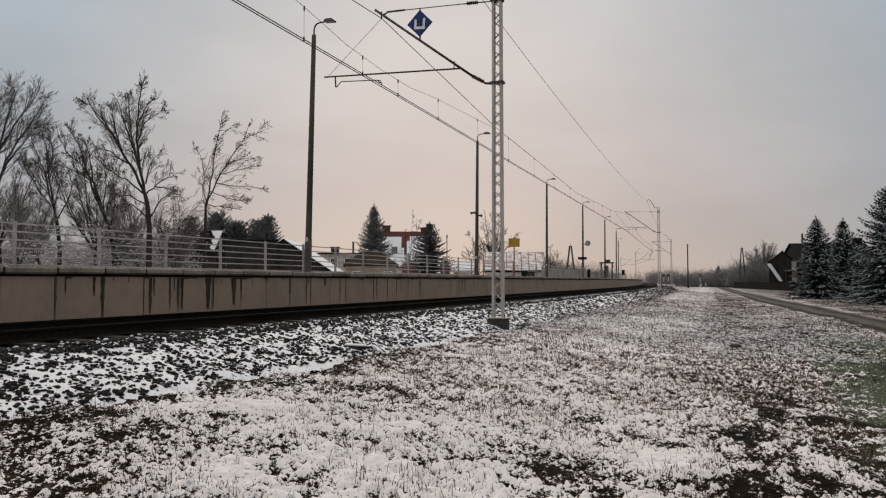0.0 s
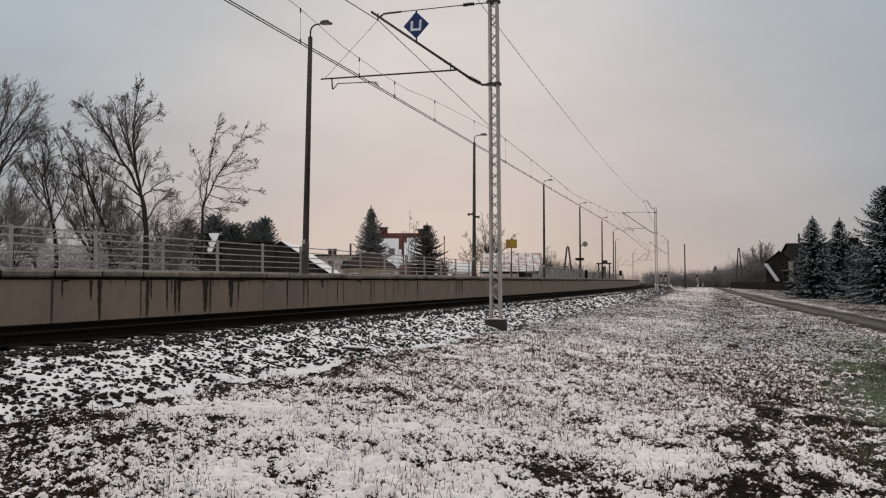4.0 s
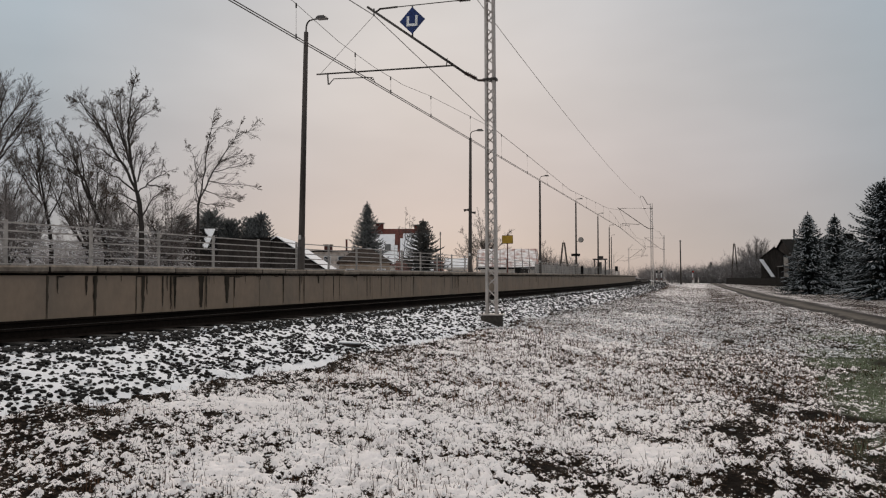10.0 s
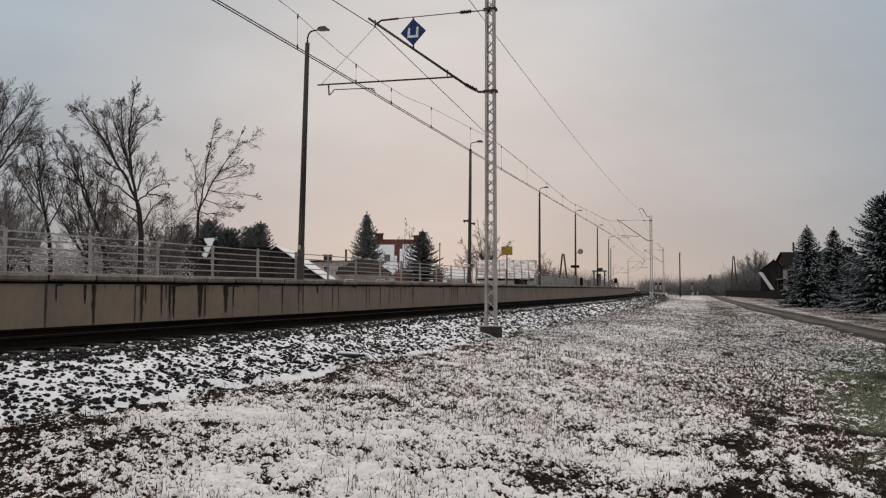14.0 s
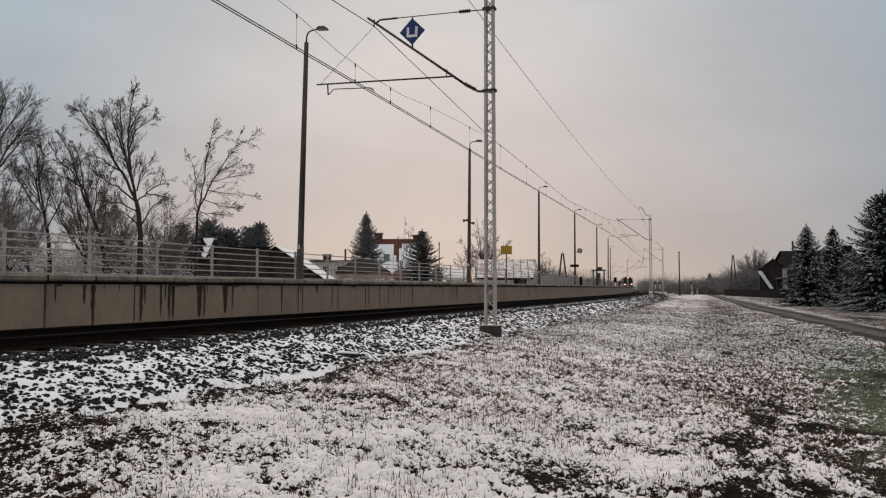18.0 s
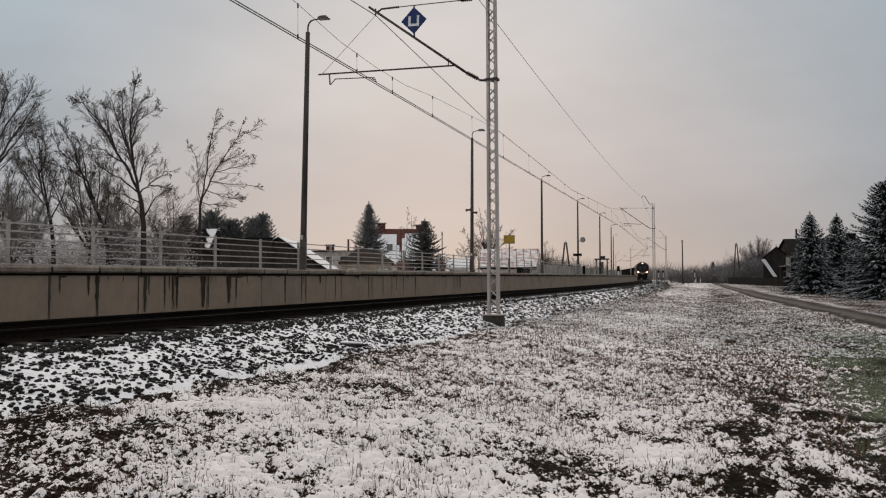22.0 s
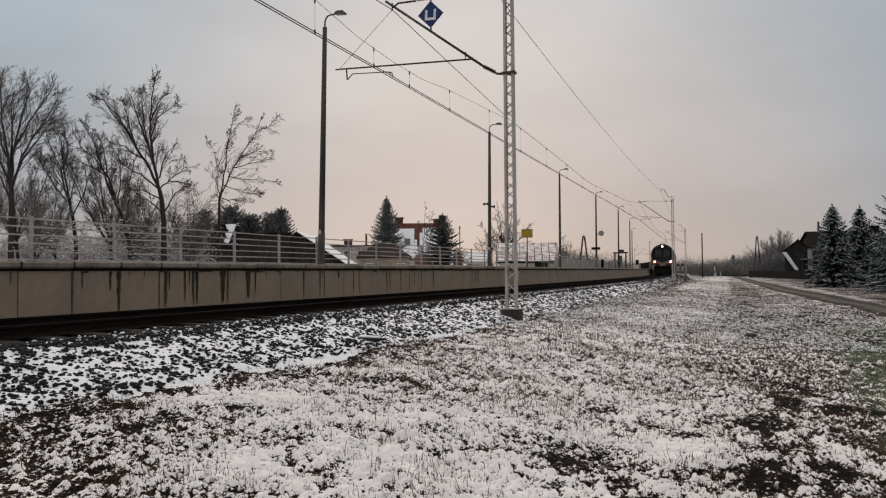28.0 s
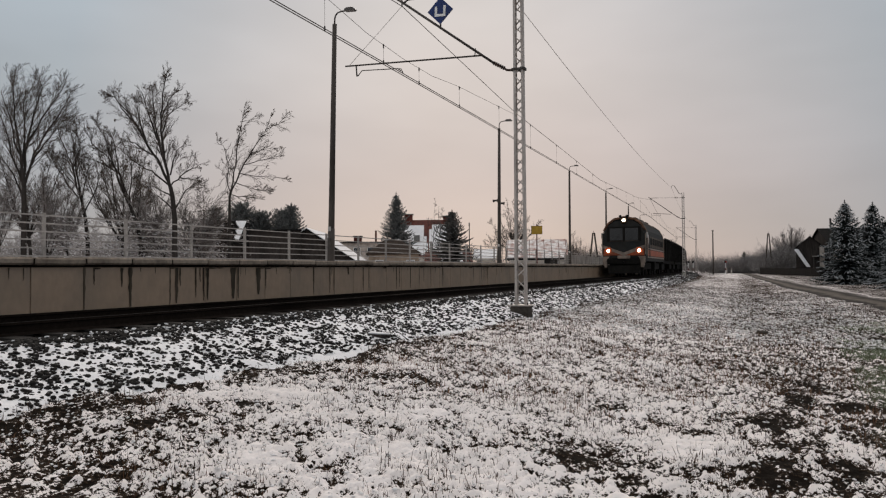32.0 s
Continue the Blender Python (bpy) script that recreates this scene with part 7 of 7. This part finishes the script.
def snow_lumps(name, count, x0, x1, y0, y1, r0, r1, seed, label):
    """Small clods of snow caught in the grass, thinner where the ground is bare."""
    rng = np.random.default_rng(seed)
    x = rng.uniform(x0, x1, count * 2)
    y = 1 / rng.uniform(1 / y1, 1 / y0, count * 2)
    bare = np.zeros(len(x))
    for b in BARE:
        bare = np.maximum(bare, patch(x, y, *b))
    dens = fractal(x * 2.2, y * 2.2, 3, 91) * 0.5 + fractal(x * 9, y * 9, 2, 92) * 0.5 - 0.10 * bare - 0.05 * green_at(x, y)
    keep = (dens + rng.uniform(-0.12, 0.12, len(x)) > 0.40) & (x - track_x(y) > 2.75)
    keep &= x < road_edges(y)[0] - 0.1
    x, y = x[keep][:count], y[keep][:count]
    n = len(x)
    z = surface(x, y)[0]
    bv = np.array([(1, 0, 0), (0.3, 0.95, 0), (-0.8, 0.6, 0), (-0.8, -0.6, 0), (0.3, -0.95, 0), (0.1, 0, 0.9), (0, 0.1, -0.8)])
    bf = np.array([(k, (k + 1) % 5, 5) for k in range(5)] + [((k + 1) % 5, k, 6) for k in range(5)])
    r = rng.uniform(r0, r1, n) * rng.choice([0.6, 1.0, 1.4], n, p=[0.45, 0.4, 0.15])
    sc = np.stack((r * rng.uniform(0.8, 1.5, n), r, r * rng.uniform(0.4, 0.75, n)), -1)
    v, f = scattered(bv, bf, np.stack((x, y, z + r * 0.25), -1), sc, rng.uniform(0, 6.28, n), rng.uniform(-0.4, 0.4, n))
    tagged(bulk(name, v, f, M_CLOD, smooth=True), label, "snow", kind="stuff")


snow_lumps("snow_lumps", 6000, -6.5, 4.2, 3.6, 18, 0.008, 0.018, 5, "small lumps of snow caught in the dry grass")
snow_lumps("far_snow_lumps", 10000, -6.5, 4.2, 16, 45, 0.018, 0.04, 6, "lumps of snow caught in the grass further off")

# ---- board lying by the ballast ----
plank = thing("plank", pose(-5.35, 10.6, -0.50, 0, 3, 18), "short plank under snow at the foot of the ballast", "plank")
part("board", Geo().box(-0.18, 0.18, -0.07, 0.07, 0.0, 0.05, b=0.008), M_DARKWOOD, plank)
part("snow_layer", Geo().box(-0.175, 0.175, -0.065, 0.065, 0.052, 0.08, b=0.012), M_ROOFSNOW, plank)
block = thing("stone_block", pose(0.5, 18.6, -0.97, 0, 0, 30), "small dark block lying in the grass", "block")
part("block", Geo().box(-0.1, 0.1, -0.1, 0.1, -0.08, 0.075, b=0.02), M_PLINTH, block)


def train_rows(offset, length):
    rows = []
    for k in range(33):
        y = 51.3 + 13.1 * (32 - k) + offset + length / 2
        m = pose(tx(y), y, 0, 0, 0, heading(y)) @ Matrix.Translation((0, -length / 2, 0))
        rows.append((float(k), m))
    return rows


def motions():
    walk(loco, train_rows(0, 13.0))
    for i, w in enumerate(wagons):
        walk(w, train_rows(13.6 + 14.6 * i, 14.0))


motions()
